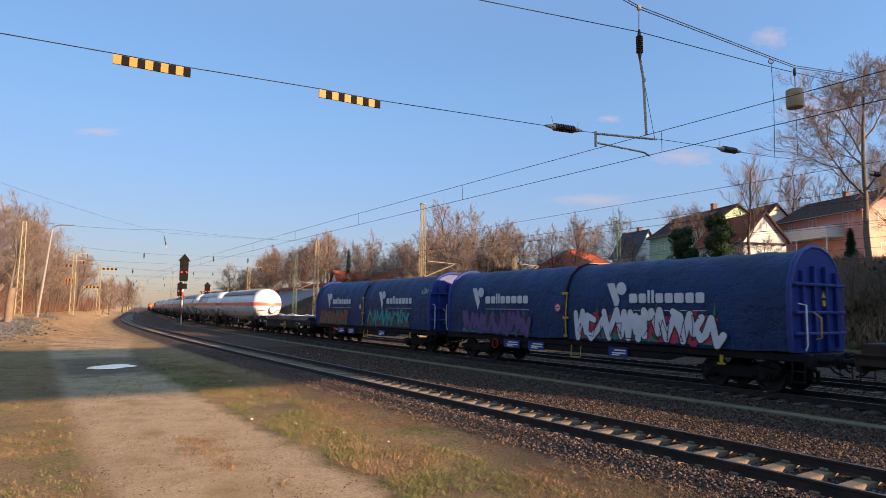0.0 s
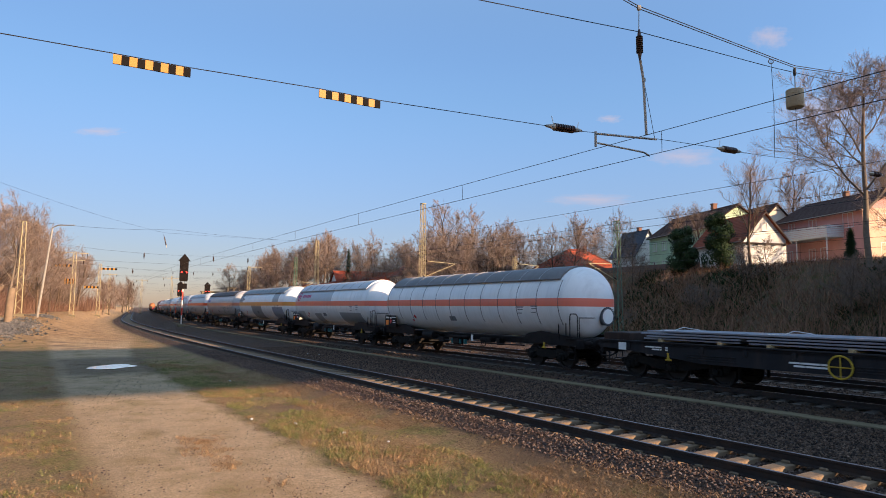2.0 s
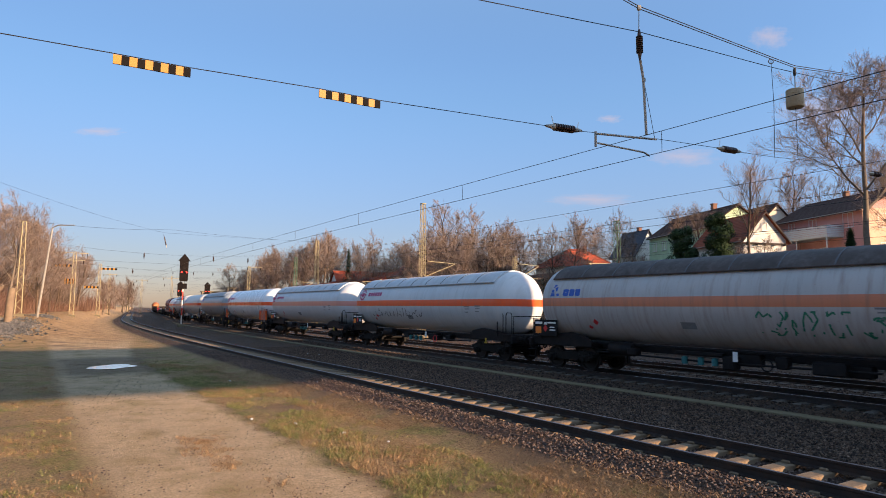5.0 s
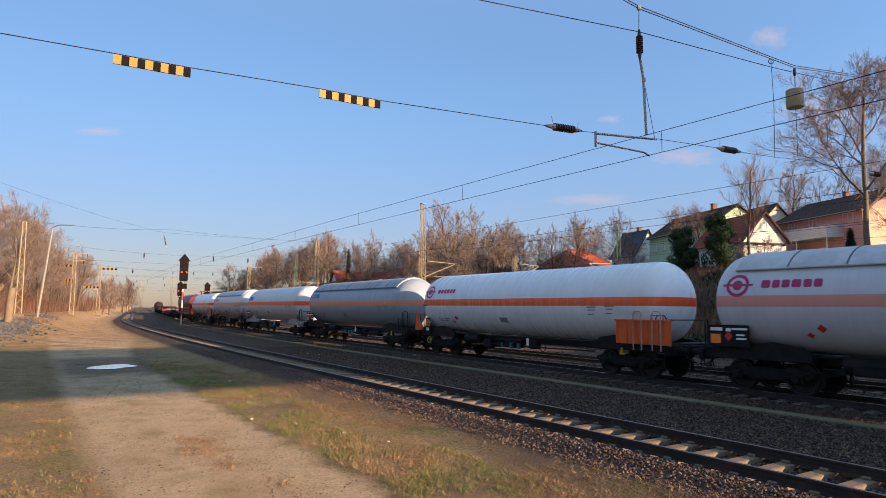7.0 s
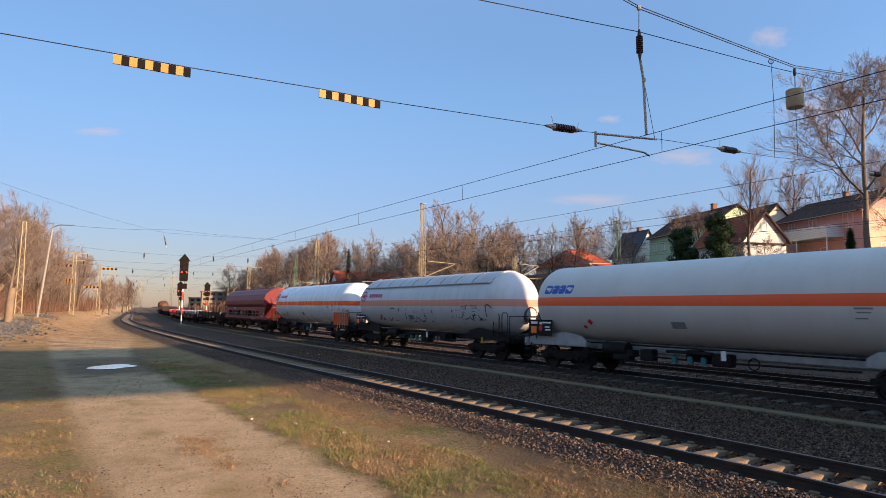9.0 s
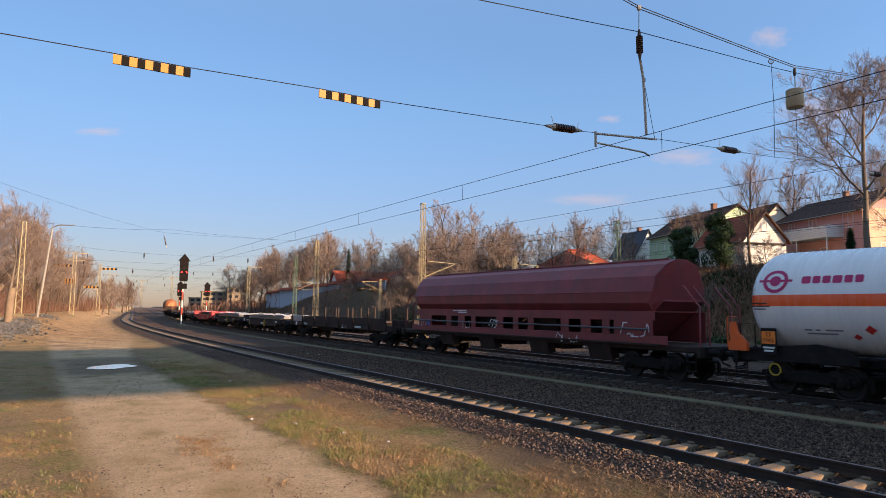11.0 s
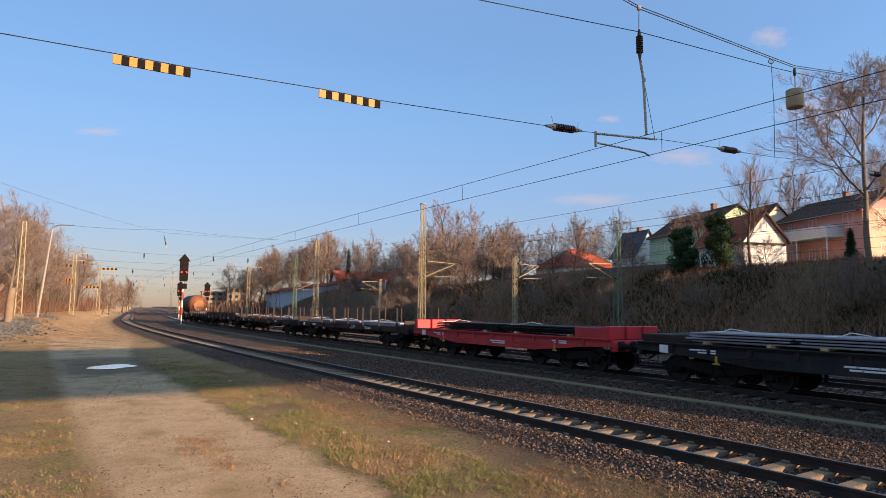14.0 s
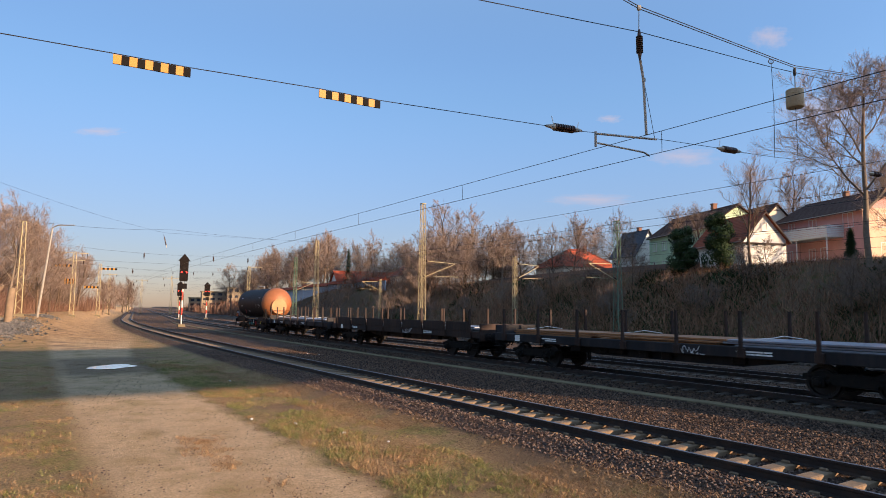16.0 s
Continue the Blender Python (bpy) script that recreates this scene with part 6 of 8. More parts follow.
lattice_mast(50, 19.9, 12.1, 0.52, 0.32, arms=((5.3, 1, 3.6),), leg=0.04)
lattice_mast(47, 28.4, 7.4, 0.30, 0.28, arms=((5.3, 1, 3.0),), leg=0.04)
lattice_mast(40, 34.9, 10.6, 0.62, 0.34, green=True, arms=((5.2, -1, 3.6),))
lattice_mast(91, 24.0, 12.4, 0.70, 0.36)
lattice_mast(108, 25.5, 11.1, 0.62, 0.34, green=True, arms=((5.4, 1, 3.2),))
lattice_mast(155, 25.4, 12.0, 0.7, 0.5, cross=((11.9, -0.4, 3.0),))
lattice_mast(101, 38.6, 7.4, 0.30, 0.28, arms=((5.6, -1, 3.4),), leg=0.04)
lattice_mast(81, -12.2, 11.3, 0.62, 0.32, leg=0.04)
lattice_mast(123, -8.4, 11.4, 0.66, 0.42, cross=((11.2, -2.0, 2.0), (10.0, -1.5, 1.5)))
lattice_mast(166, -6.4, 12.0, 0.66, 0.42)
lattice_mast(215, -6.0, 12.0, 0.66, 0.42, cross=((11.8, -2.0, 2.0),))
lattice_mast(255, 3.0, 12.0, 0.66, 0.42, cross=((11.8, -2.0, 2.0),))
lattice_mast(230, 12.0, 12.5, 0.66, 0.42, cross=((11.8, -3.0, 3.0),))
lattice_mast(300, 18.0, 12.5, 0.66, 0.42, cross=((11.8, -3.0, 3.0),))
lattice_mast(330, -2.0, 12.5, 0.66, 0.42)


def far_board(s, o, z, length):
    b = thing("marker_board", "yellow and black striped marker board on a far cross wire", "marker board", group="striped boards on the cross wire")
    n = 8
    for i in range(n):
        p = at(s, o + length * (i + 0.5) / n, z)
        part("field", MB().box((0, 0, 0), (0.04, length / n, 0.42), 0), M_BOARDY if i % 2 == 0 else M_BOARDB, b, m=pose(p.x, p.y, p.z, 0, 0, math.degrees(heading(s)) - 90))


far_board(123, -11.2, 9.0, 2.4)
far_board(123, -9.7, 6.6, 1.6)
far_board(123, -9.7, 6.1, 1.6)
far_board(166, -6.3, 10.9, 3.4)
far_board(160, -9.0, 6.4, 2.8)
for s_, a_, b_, z_ in ((123, -14, 30, 9.1), (166, -12, 34, 11.1), (91, 24, -16, 9.6), (215, -12, 34, 9.6), (255, -12, 34, 8.6)):
    w_ = thing("cross_wire", "thin far cross-span wire over the tracks", "overhead wire", group="far cross-span wires")
    part("strand", wire(sagging(at(s_, a_, z_ + 1.2), at(s_, b_, z_ + 1.2), 1.6), 0.009, 4), M_WIRE, w_)
    part("strand", wire(sagging(at(s_, a_, z_ - 1.4), at(s_, b_, z_ - 1.4), 0.2), 0.009, 4), M_WIRE, w_)
    for o_ in (0.5, TRAIN_O, THIRD_O):
        part("insulator", insulator(at(s_, o_, z_ - 0.2), at(s_, o_, z_ - 1.1), 0.10, 6), M_INSUL, w_)

_fw = thing("feeder_wire", "thin feeder wire slanting across the sky", "overhead wire")
part("strand", wire(sagging(Vector((-24, 14, 6.6)), Vector((-32.9, 75, 11.5)), 0.9) + sagging(Vector((-32.9, 75, 11.5)), Vector((-19.3, 95, 12.3)), 0.2, 6)[1:], 0.010, 5), M_WIRE, _fw)
_fw = thing("feeder_wire", "thin feeder wire sloping down towards the far masts", "overhead wire")
part("strand", wire(sagging(Vector((-44.35, 60, 14.61)), Vector((-42.22, 95, 13.43)), 0.35) + sagging(Vector((-42.22, 95, 13.43)), Vector((-23.75, 118, 14.75)), 0.1, 6)[1:], 0.011, 5), M_WIRE, _fw)
part("insulator", insulator(Vector((-42.22, 95.00, 13.13)), Vector((-41.62, 95.00, 11.03)), 0.10, 6), M_INSUL, _fw)
# bare telegraph pole leaning by the bank, with a lamp arm
_p = thing("wooden_pole", "thin leaning grey wooden pole with a lamp arm", "pole")
_b0, _b1 = Vector((-43.9, 69, float(ground_z(82, -13)) - 0.2)), Vector((-42.9, 69, 10.8))
part("shaft", MB().tube([_b0, _b1], 0.13, 8, 0.09), M_ZINC, _p)
part("lamp_arm", MB().tube([_b1, _b1 + Vector((0.7, -0.2, 0.25)), _b1 + Vector((2.6, -0.4, 0.25))], 0.06, 6), M_ZINC, _p)


def build_signal(s, o, top, face, lab, low=False):
    base = float(ground_z(s, o))
    g = thing("signal", lab, "railway signal", on_curve(s, o, base), "light signals")
    H = top - base
    k = [0.0, 0.16, 0.26, 0.36, 0.48, 0.60]
    for i in range(5):
        part("post", MB().tube([(0, 0, H * k[i]), (0, 0, H * k[i + 1])], 0.10 if i else 0.085, 10), (M_SIGWHT if i % 2 == 0 else M_SIGRED), g)
    part("footing", MB().box((0, 0, 0.1), (0.9, 0.9, 0.5), 0.06), M_DUCT, g)
    z0, z1 = H * 0.62, H * 0.90
    hd = MB()
    hd.prism([(-0.42, z0), (0.42, z0), (0.52, z0 + 0.2), (0.52, z1), (-0.52, z1), (-0.52, z0 + 0.2)], "x", 0.10, 0.40)
    hd.prism([(-0.72, z1), (0.72, z1), (0.0, H)], "x", -0.05, 0.45)
    part("signal_head", hd, M_SIGBLK, g, "black signal head with pointed hood")
    for yy, zz, lit in ((0.30, z0 + (z1 - z0) * 0.45, True), (-0.30, z0 + (z1 - z0) * 0.45, True), (-0.30, z0 + (z1 - z0) * 0.75, False), (0.25, z0 + (z1 - z0) * 0.15, False)):
        part("lens_hood", MB().lathe([(0.40, 0.14), (0.62, 0.13), (0.62, 0.11), (0.42, 0.11)], "x", (0, yy, zz), 14), M_SIGBLK, g)
        part("lens", MB().lathe([(0.43, 0.11), (0.44, 0.0)], "x", (0, yy, zz), 12), M_LAMP if lit else M_INSUL, g, "glowing red lamp" if lit else "")
    part("lower_head", MB().box((0.2, 0.15, H * 0.555), (0.25, 0.6, 0.7), 0.04), M_SIGBLK, g)
    lad = MB()
    for yy in (-0.2, 0.2):
        lad.tube([(-0.35, yy, 0), (-0.35, yy, H * 0.85)], 0.02, 4)
    for i in range(int(H * 0.85 / 0.35)):
        lad.tube([(-0.35, -0.2, 0.35 * i + 0.2), (-0.35, 0.2, 0.35 * i + 0.2)], 0.014, 4)
    part("ladder", lad, M_SIGBLK, g)
    return g


build_signal(89, 5.2, 9.3, 0, "tall light signal on a red and white post, red lamps lit")
build_signal(131, 9.0, 7.2, 0, "light signal on a red and white post, red lamps lit")
build_signal(137, 14.5, 7.4, 0, "light signal on a red and white post, red lamps lit")

# ---- unseen slab and blocks behind the camera, added to cast shade across the yard ----
M_CASTER = mat("grey_caster_concrete", (0.30, 0.29, 0.27), 0.9, 0, 0.2, 0.4, (0.16, 0.15, 0.13), 0.5, 0.2, 10)
# floating slab, sized only so that its shadow crosses the sandy track
_br = thing("shade_slab", "unseen grey slab over the tracks, added to cast the shadow band", "bridge", kind="structure")
_c = at(-16, 16)
part("deck", MB().box((0, 0, 11.65), (10.8, 16.4, 3.3), 0.1), M_CASTER, _br, m=pose(_c.x, _c.y, 0, 0, 0, math.degrees(heading(-16)) - 90))
# added block out of view: keeps sun off the ground beyond the train
_sb = thing("shade_block_low", "unseen plain grey block beside the tracks, added as a shade caster", "building", kind="structure")
_c = at(-18, 39)
part("wall", MB().box((0, 0, 4.6), (12, 36, 10.7), 0.1), M_CASTER, _sb, m=pose(_c.x, _c.y, 0, 0, 0, math.degrees(heading(-18)) - 90))
# added block out of view: shades the bank, low enough to clear the gables
_fl = thing("shade_block_bank", "unseen plain grey block on the bank, added as a shade caster", "building", kind="structure")
_c = at(-18, 84)
part("wall", MB().box((0, 0, 9.0), (26, 56, 19.0), 0.1), M_CASTER, _fl, m=pose(_c.x, _c.y, 0, 0, 0, math.degrees(heading(-18)) - 90))


# ---- houses on the bank ----
M_WALLW = mat("white_render", (0.74, 0.70, 0.63), 0.9, 0, 0.1, 0.8, (0.5, 0.46, 0.40), 0.3, 0.15, 20)
M_WALLB = mat("pale_blue_grey_render", (0.46, 0.49, 0.54), 0.9, 0, 0.12, 0.8, (0.30, 0.33, 0.38), 0.4, 0.15, 20)
M_WALLG = mat("pale_green_render", (0.50, 0.66, 0.42), 0.9, 0, 0.1, 0.8, (0.34, 0.42, 0.33), 0.3, 0.15, 20)
M_WALLP = mat("pink_render", (0.62, 0.33, 0.29), 0.9, 0, 0.1, 0.8, (0.40, 0.25, 0.21), 0.3, 0.15, 20)
M_WALLC = mat("cream_render", (0.66, 0.55, 0.42), 0.9, 0, 0.1, 0.8, (0.5, 0.42, 0.33), 0.3, 0.15, 20)
M_WALLA = mat("sunlit_apricot_render", (0.70, 0.44, 0.30), 0.9, 0, 0.1, 0.8, (0.5, 0.32, 0.22), 0.3, 0.15, 20)
M_ROOFD = mat("dark_brown_roof_tiles", (0.085, 0.052, 0.042), 0.9, 0, 0.3, 1.5, (0.11, 0.075, 0.06), 0.5, spec=0.08)
M_ROOFR = mat("red_roof_tiles", (0.30, 0.085, 0.045), 0.8, 0, 0.3, 1.5, (0.17, 0.06, 0.04), 0.5, spec=0.12)
M_ROOFO = mat("bright_orange_roof_tiles", (0.33, 0.075, 0.038), 0.85, 0, 0.3, 1.2, (0.20, 0.065, 0.04), 0.6, spec=0.1)
M_ROOFS = mat("slate_roof", (0.06, 0.065, 0.08), 0.7, 0, 0.3, 1.5)
M_FRAMEW = mat("white_window_frame", (0.70, 0.69, 0.66), 0.6, 0, 0.1, 3.0)
M_BEAM = mat("dark_stained_timber", (0.05, 0.03, 0.022), 0.8, 0, 0.3, 3.0)
M_BRICK = mat("brown_chimney_brick", (0.22, 0.11, 0.07), 0.9, 0, 0.3, 4.0)
M_GLASS, _nt, _b = node_mat("window_glass")
_b.inputs["Base Color"].default_value, _b.inputs["Roughness"].default_value, _b.inputs["Specular IOR Level"].default_value = (0.03, 0.035, 0.045, 1), 0.08, 0.25


def roof_tiles_mesh(w, d, he, hr, over, t=0.14, rows=16):
    """Two stepped slopes, ridge along y; each course of tiles a shallow step."""
    mb = MB()
    half = w / 2 + over
    rise = (hr - he) / (w / 2)
    for sx in (-1, 1):
        prof = []
        for i in range(rows):
            a, b = half * (1 - i / rows), half * (1 - (i + 1) / rows)
            za, zb = hr - a * rise, hr - b * rise
            prof += [(sx * a, za + 0.05), (sx * b, zb + 0.015)]
        poly = prof + [(0, hr - t), (sx * half, hr - half * rise - t)]
        mb.prism(poly, "y", -d / 2 - over * 0.8, d / 2 + over * 0.8)
    mb.tube([(0, -d / 2 - over * 0.8, hr + 0.03), (0, d / 2 + over * 0.8, hr + 0.03)], 0.11, 8)
    return mb


def window(h, x, y, z, w, ht, side, material=None):
    """A framed window with sill and mullion. side: 'f' front (-y), 'l' left (-x)."""
    m = pose(x, y, z) if side == "f" else pose(x, y, z, 0, 0, -90)
    f = MB()
    t = 0.07
    f.box((-w / 2, 0, 0), (t, 0.12, ht), 0.01).box((w / 2, 0, 0), (t, 0.12, ht), 0.01).box((0, 0, ht / 2), (w + t, 0.12, t), 0.01).box((0, 0, -ht / 2), (w + t, 0.12, t), 0.01)
    if w > 0.8:
        f.box((0, 0, 0), (t * 0.8, 0.10, ht), 0.01)
    win = part("window", f, material or M_FRAMEW, h, m=m)
    part("pane", MB().box((0, 0.03, 0), (w, 0.02, ht)), M_GLASS, win)
    part("sill", MB().box((0, -0.10, -ht / 2 - 0.05), (w + 0.25, 0.22, 0.05), 0.01), M_FRAMEW, win)


def house(x, y, z, rz, w, d, he, hr, wall, roof, label, wins=(), chimney=None, over=0.45):
    h = thing("house", label, "house", pose(x, y, z, 0, 0, rz), "houses on the bank")
    mb = MB()
    mb.prism([(-w / 2, -1.0), (w / 2, -1.0), (w / 2, he), (0, hr - 0.16), (-w / 2, he)], "y", -d / 2, d / 2)
    part("wall", mb, wall, h)
    part("roof", roof_tiles_mesh(w, d, he, hr, over), roof, h)
    part("gutter", MB().tube([(-w / 2 - over, -d / 2, he - over * (hr - he) / (w / 2)), (-w / 2 - over, d / 2, he - over * (hr - he) / (w / 2))], 0.07, 6), M_ZINC, h)
    for side, a, zz, ww, hh in wins:
        if side == "f":
            window(h, a, -d / 2 - 0.01, zz, ww, hh, "f")
        else:
            window(h, -w / 2 - 0.01, a, zz, ww, hh, "l")
    if chimney:
        cx, cy = chimney
        part("chimney", MB().box((cx, cy, hr + 0.1), (0.7, 0.6, 1.8), 0.03).box((cx, cy, hr + 1.02), (0.85, 0.75, 0.12), 0.02), M_BRICK, h)
    return h


def hip_house(x, y, z, rz, w, d, he, hr, wall, roof, label, over=0.5):
    """A house under a hipped roof of stepped tile courses, ridge along y."""
    h = thing("house", label, "house", pose(x, y, z, 0, 0, rz), "houses on the bank")
    part("wall", MB().box((0, 0, he / 2 - 0.5), (w, d, he + 1.0), 0.02), wall, h)
    mb, n = MB(), 14
    rings = []
    for i in range(n):
        for f, dz in ((i / n, 0.05), ((i + 1) / n, 0.0)):
            a = (w / 2 + over) * (1 - f) + 0.001
            la, zz = a + (d - w) / 2, he + (hr - he) * f + dz
            rings.append([(-a, -la, zz), (a, -la, zz), (a, la, zz), (-a, la, zz)])
    mb.add([q for ring in rings for q in ring], [(4 * i + j, 4 * i + (j + 1) % 4, 4 * i + 4 + (j + 1) % 4, 4 * i + 4 + j) for i in range(2 * n - 1) for j in range(4)])
    part("roof", mb, roof, h, "hipped red tiled roof")
    for sy in (-1, 1):
        for sx in (-1, 1):
            part("hip_ridge", MB().tube([(sx * (w / 2 + over), sy * (d / 2 + over), he + 0.05), (0, sy * (d - w) / 2, hr + 0.05)], 0.10, 6), roof, h)
    part("ridge", MB().tube([(0, -(d - w) / 2, hr + 0.06), (0, (d - w) / 2, hr + 0.06)], 0.11, 6), roof, h)
    part("chimney", MB().box((0.6, 1.5, hr), (0.6, 0.6, 1.5), 0.03).box((0.6, 1.5, hr + 0.8), (0.75, 0.75, 0.1), 0.02), M_BRICK, h)
    for a in (-3.6, -0.8, 2.4):
        window(h, -w / 2 - 0.01, a, 1.6, 1.0, 1.2, "l")
    return h


def gz(x, y):
    """Ground height under a world place."""
    i = int(np.argmin((CX - x) ** 2 + (CY - y) ** 2))
    o = (x - CX[i]) * math.cos(PSI[i]) + (y - CY[i]) * math.sin(PSI[i])
    return float(ground_z(S[i], o))


# small white gabled house with a timber band
_h = house(37.3, 79.5, 7.0, 11.5, 5.8, 9.6, 4.2, 7.4, M_WALLW, M_ROOFR, "white gabled house with red tiles and dark timber band", (("f", -1.0, 1.0, 0.75, 1.9), ("f", 0.75, 1.25, 0.55, 0.95), ("f", 0.0, 5.6, 0.8, 0.9)))
part("timber_band", MB().box((0, -4.86, 3.55), (6.0, 0.14, 0.24), 0.02), M_BEAM, _h)
for _x in (-2.5, -1.2, 0.0, 1.2, 2.5):
    part("beam_end", MB().box((_x, -4.96, 3.40), (0.14, 0.26, 0.16), 0.02), M_BEAM, _h)
for _sx in (-1, 1):
    part("verge_board", MB().prism([(0, 7.42), (_sx * 3.35, 3.72), (_sx * 3.35, 3.50), (0, 7.18)], "y", -5.24, -5.18), M_BEAM, _h)
# long green-walled house behind
house(39.6, 95.5, 8.0, 11.5, 9.0, 16.0, 6.4, 9.5, M_WALLG, M_ROOFD, "long pale green house with dark tiled roof", tuple(("l", a, zz, 1.1, 1.3) for a in (-6, -3, 0.5, 3.5, 6.3) for zz in (1.6, 4.6)) + (("f", -1.5, 4.4, 1.1, 1.3), ("f", 1.5, 4.4, 1.1, 1.3)), (0.5, -2.0))
# cream house between
house(49.8, 101.0, 8.4, 11.5, 9.0, 11.0, 6.2, 10.6, M_WALLC, M_ROOFD, "cream gabled house with dark tiled roof", (("f", -1.6, 7.0, 1.0, 1.2), ("f", 1.6, 7.0, 1.0, 1.2), ("f", -2.0, 4.4, 1.1, 1.3)), (-1.0, 2.0))
# pink house with the white balcony
_h = house(58.2, 89.0, 8.6, 11.5, 13.0, 16.0, 7.4, 10.5, M_WALLP, M_ROOFD, "pink rendered house with dark roof and white balcony", tuple(("l", a, 2.0, 1.1, 1.5) for a in (-6.0, -1.6, 0.5, 4.7)) + (("l", -5.8, 6.0, 1.6, 1.9), ("l", 4.2, 6.0, 1.1, 1.5), ("l", 0.2, 5.8, 1.3, 2.0), ("f", -3.4, 5.8, 1.4, 1.8), ("f", -3.2, 2.0, 1.4, 1.8), ("f", 2.6, 5.8, 1.4, 1.8)), (1.0, 2.0), 0.9)
# sunlit tone of the gable put into the colour, over the pink wall
part("lit_gable_render", MB().box((-0.02, -8.04, 3.2), (12.96, 0.05, 8.3), 0.01), M_WALLA, _h, "gable wall with the sunlit apricot tone put into its render")
part("balcony_floor", MB().box((-7.8, -0.8, 3.9), (2.6, 8.4, 0.2), 0.02), M_FRAMEW, _h)
for _i in range(6):
    part("balcony_board", MB().box((-9.12, -0.8, 4.10 + 0.24 * _i), (0.05, 8.4, 0.20), 0.01), M_FRAMEW, _h)
    part("balcony_board", MB().box((-7.8, -5.02, 4.10 + 0.24 * _i), (2.6, 0.05, 0.20), 0.01), M_FRAMEW, _h)
for _y in (-4.8, 0.5, 3.2):
    part("balcony_post", MB().tube([(-9.0, _y, -0.8), (-9.0, _y, 3.85)], 0.08, 8), M_FRAMEW, _h)
# slate-roofed house and hipped red roof farther off
house(34.6, 113.0, 9.0, 20.0, 5.2, 7.0, 3.6, 7.6, M_WALLW, M_ROOFS, "small white house with slate roof and chimney", (("f", -0.9, 2.0, 0.7, 1.0), ("f", 0.9, 2.0, 0.7, 1.0)), (1.6, 1.0))
hip_house(26.3, 124.0, 7.4, -64.0, 9.0, 13.0, 3.2, 6.9, M_WALLC, M_ROOFO, "cream house with hipped red tiled roof")
# villa with red roofs and terrace, and the long garden wall
_v = house(-15.0, 146.0, 4.6, -70.0, 8.5, 20.0, 3.8, 6.1, M_WALLW, M_ROOFO, "white villa with red tiled roof above the bank", tuple(("l", a, zz, 1.2, 1.4) for a in (-8, -5, -1.5, 2, 5.5, 8) for zz in (0.9, 2.7)))
house(-6.4, 139.0, 5.6, 20.0, 8.0, 9.0, 4.2, 7.4, M_WALLC, M_ROOFR, "gabled wing of the villa with red roof", (("f", -1.5, 3.2, 1.0, 1.3), ("f", 1.5, 3.2, 1.0, 1.3)))


def garden_wall():
    g = thing("garden_wall", "long white garden wall with red tile coping and spray tags", "wall")
    pts = [(-53.0, 192, 3.6, 2.9), (-44.0, 172, 3.9, 3.0), (-34.0, 155, 4.4, 2.9), (-25.5, 143, 4.8, 2.8), (-17.5, 132, 5.2, 2.6), (-11.0, 122, 5.4, 2.4)]
    for (xa, ya, za, ha), (xb, yb, zb, hb) in zip(pts, pts[1:]):
        a, b = Vector((xa, ya, za)), Vector((xb, yb, zb))
        d = (b - a)
        ln = math.hypot(d.x, d.y)
        m = pose(xa, ya, min(za, zb), 0, 0, math.degrees(math.atan2(d.y, d.x)))
        part("wall_panel", MB().box((ln / 2, 0, ha / 2 - 1.5), (ln, 0.3, ha + 3), 0.02), M_WALLB, g, m=m)
        part("coping", MB().prism([(-0.9, ha + 0.02), (0.9, ha + 0.02), (0, ha + 0.75)], "x", 0.05, ln - 0.05), M_ROOFO, g, "red tile coping", m=m)
        part("pier", MB().box((0, 0, ha / 2 - 1.0), (0.7, 0.6, ha + 3.0), 0.04), M_WALLB, g, m=m)


garden_wall()
# brown board fence on the top of the bank
_bf = thing("board_fence", "weathered brown board fence along the top of the bank", "fence")
M_FENCE = mat("weathered_brown_boards", (0.24, 0.155, 0.12), 0.9, 0, 0.3, 1.0, (0.07, 0.05, 0.04), 0.5, 0.2, 20, rand=0.3)
for _i in range(26):
    _s = 50 + 2.4 * _i
    _m = on_curve(_s, 58.6, float(ground_z(_s, 58.6)) - 0.1)
    part("fence_panel", MB().box((0, 0, 0.6), (2.3, 0.05, 1.1), 0.01), M_FENCE, _bf, m=_m)
    part("fence_post", MB().box((1.2, 0, 0.7), (0.1, 0.1, 1.4), 0.01), M_FENCE, _bf, m=_m)
# concrete retaining wall at the foot of the bank
_rw = thing("retaining_wall", "low stained concrete retaining wall at the bank", "wall", kind="structure")
for _i in range(14):
    _s = -14 + 2.6 * _i
    part("panel", MB().box((0, 0, 0.9 - 0.1 * max(0, _i - 8)), (2.58, 0.3, 3.0 - 0.05 * (_i % 3)), 0.03), M_DUCT, _rw, m=on_curve(_s, 43.2, 0.0))
M_TAN = mat("tan_far_facade", (0.26, 0.20, 0.13), 0.9, 0, 0.2, 0.3)
# town far down the line
def block(x, y, w, d, h, wall, floors, lab):
    b = thing("office_building", lab, "building", pose(x, y, 0, 0, 0, 24), "buildings far down the line")
    part("wall", MB().box((0, 0, h / 2), (w, d, h), 0.05), wall, b)
    part("roof", MB().box((0, 0, h + 0.2), (w + 0.8, d + 0.8, 0.4), 0.05), M_DUCT, b)
    for f in range(floors):
        n = int(w / 3)
        for i in range(n):
            part("window", MB().box((-w / 2 + (i + 0.5) * w / n, -d / 2 - 0.02, (f + 0.55) * h / floors), (w / n * 0.6, 0.1, h / floors * 0.5)), M_GLASS, b)


block(-118, 330, 14, 10, 10, M_TAN, 4, "cream office block far down the line")
block(-106, 325, 9, 10, 12, M_TAN, 4, "tan office block far down the line")
block(-128, 345, 18, 10, 7, M_TAN, 3, "grey-green hall far down the line")


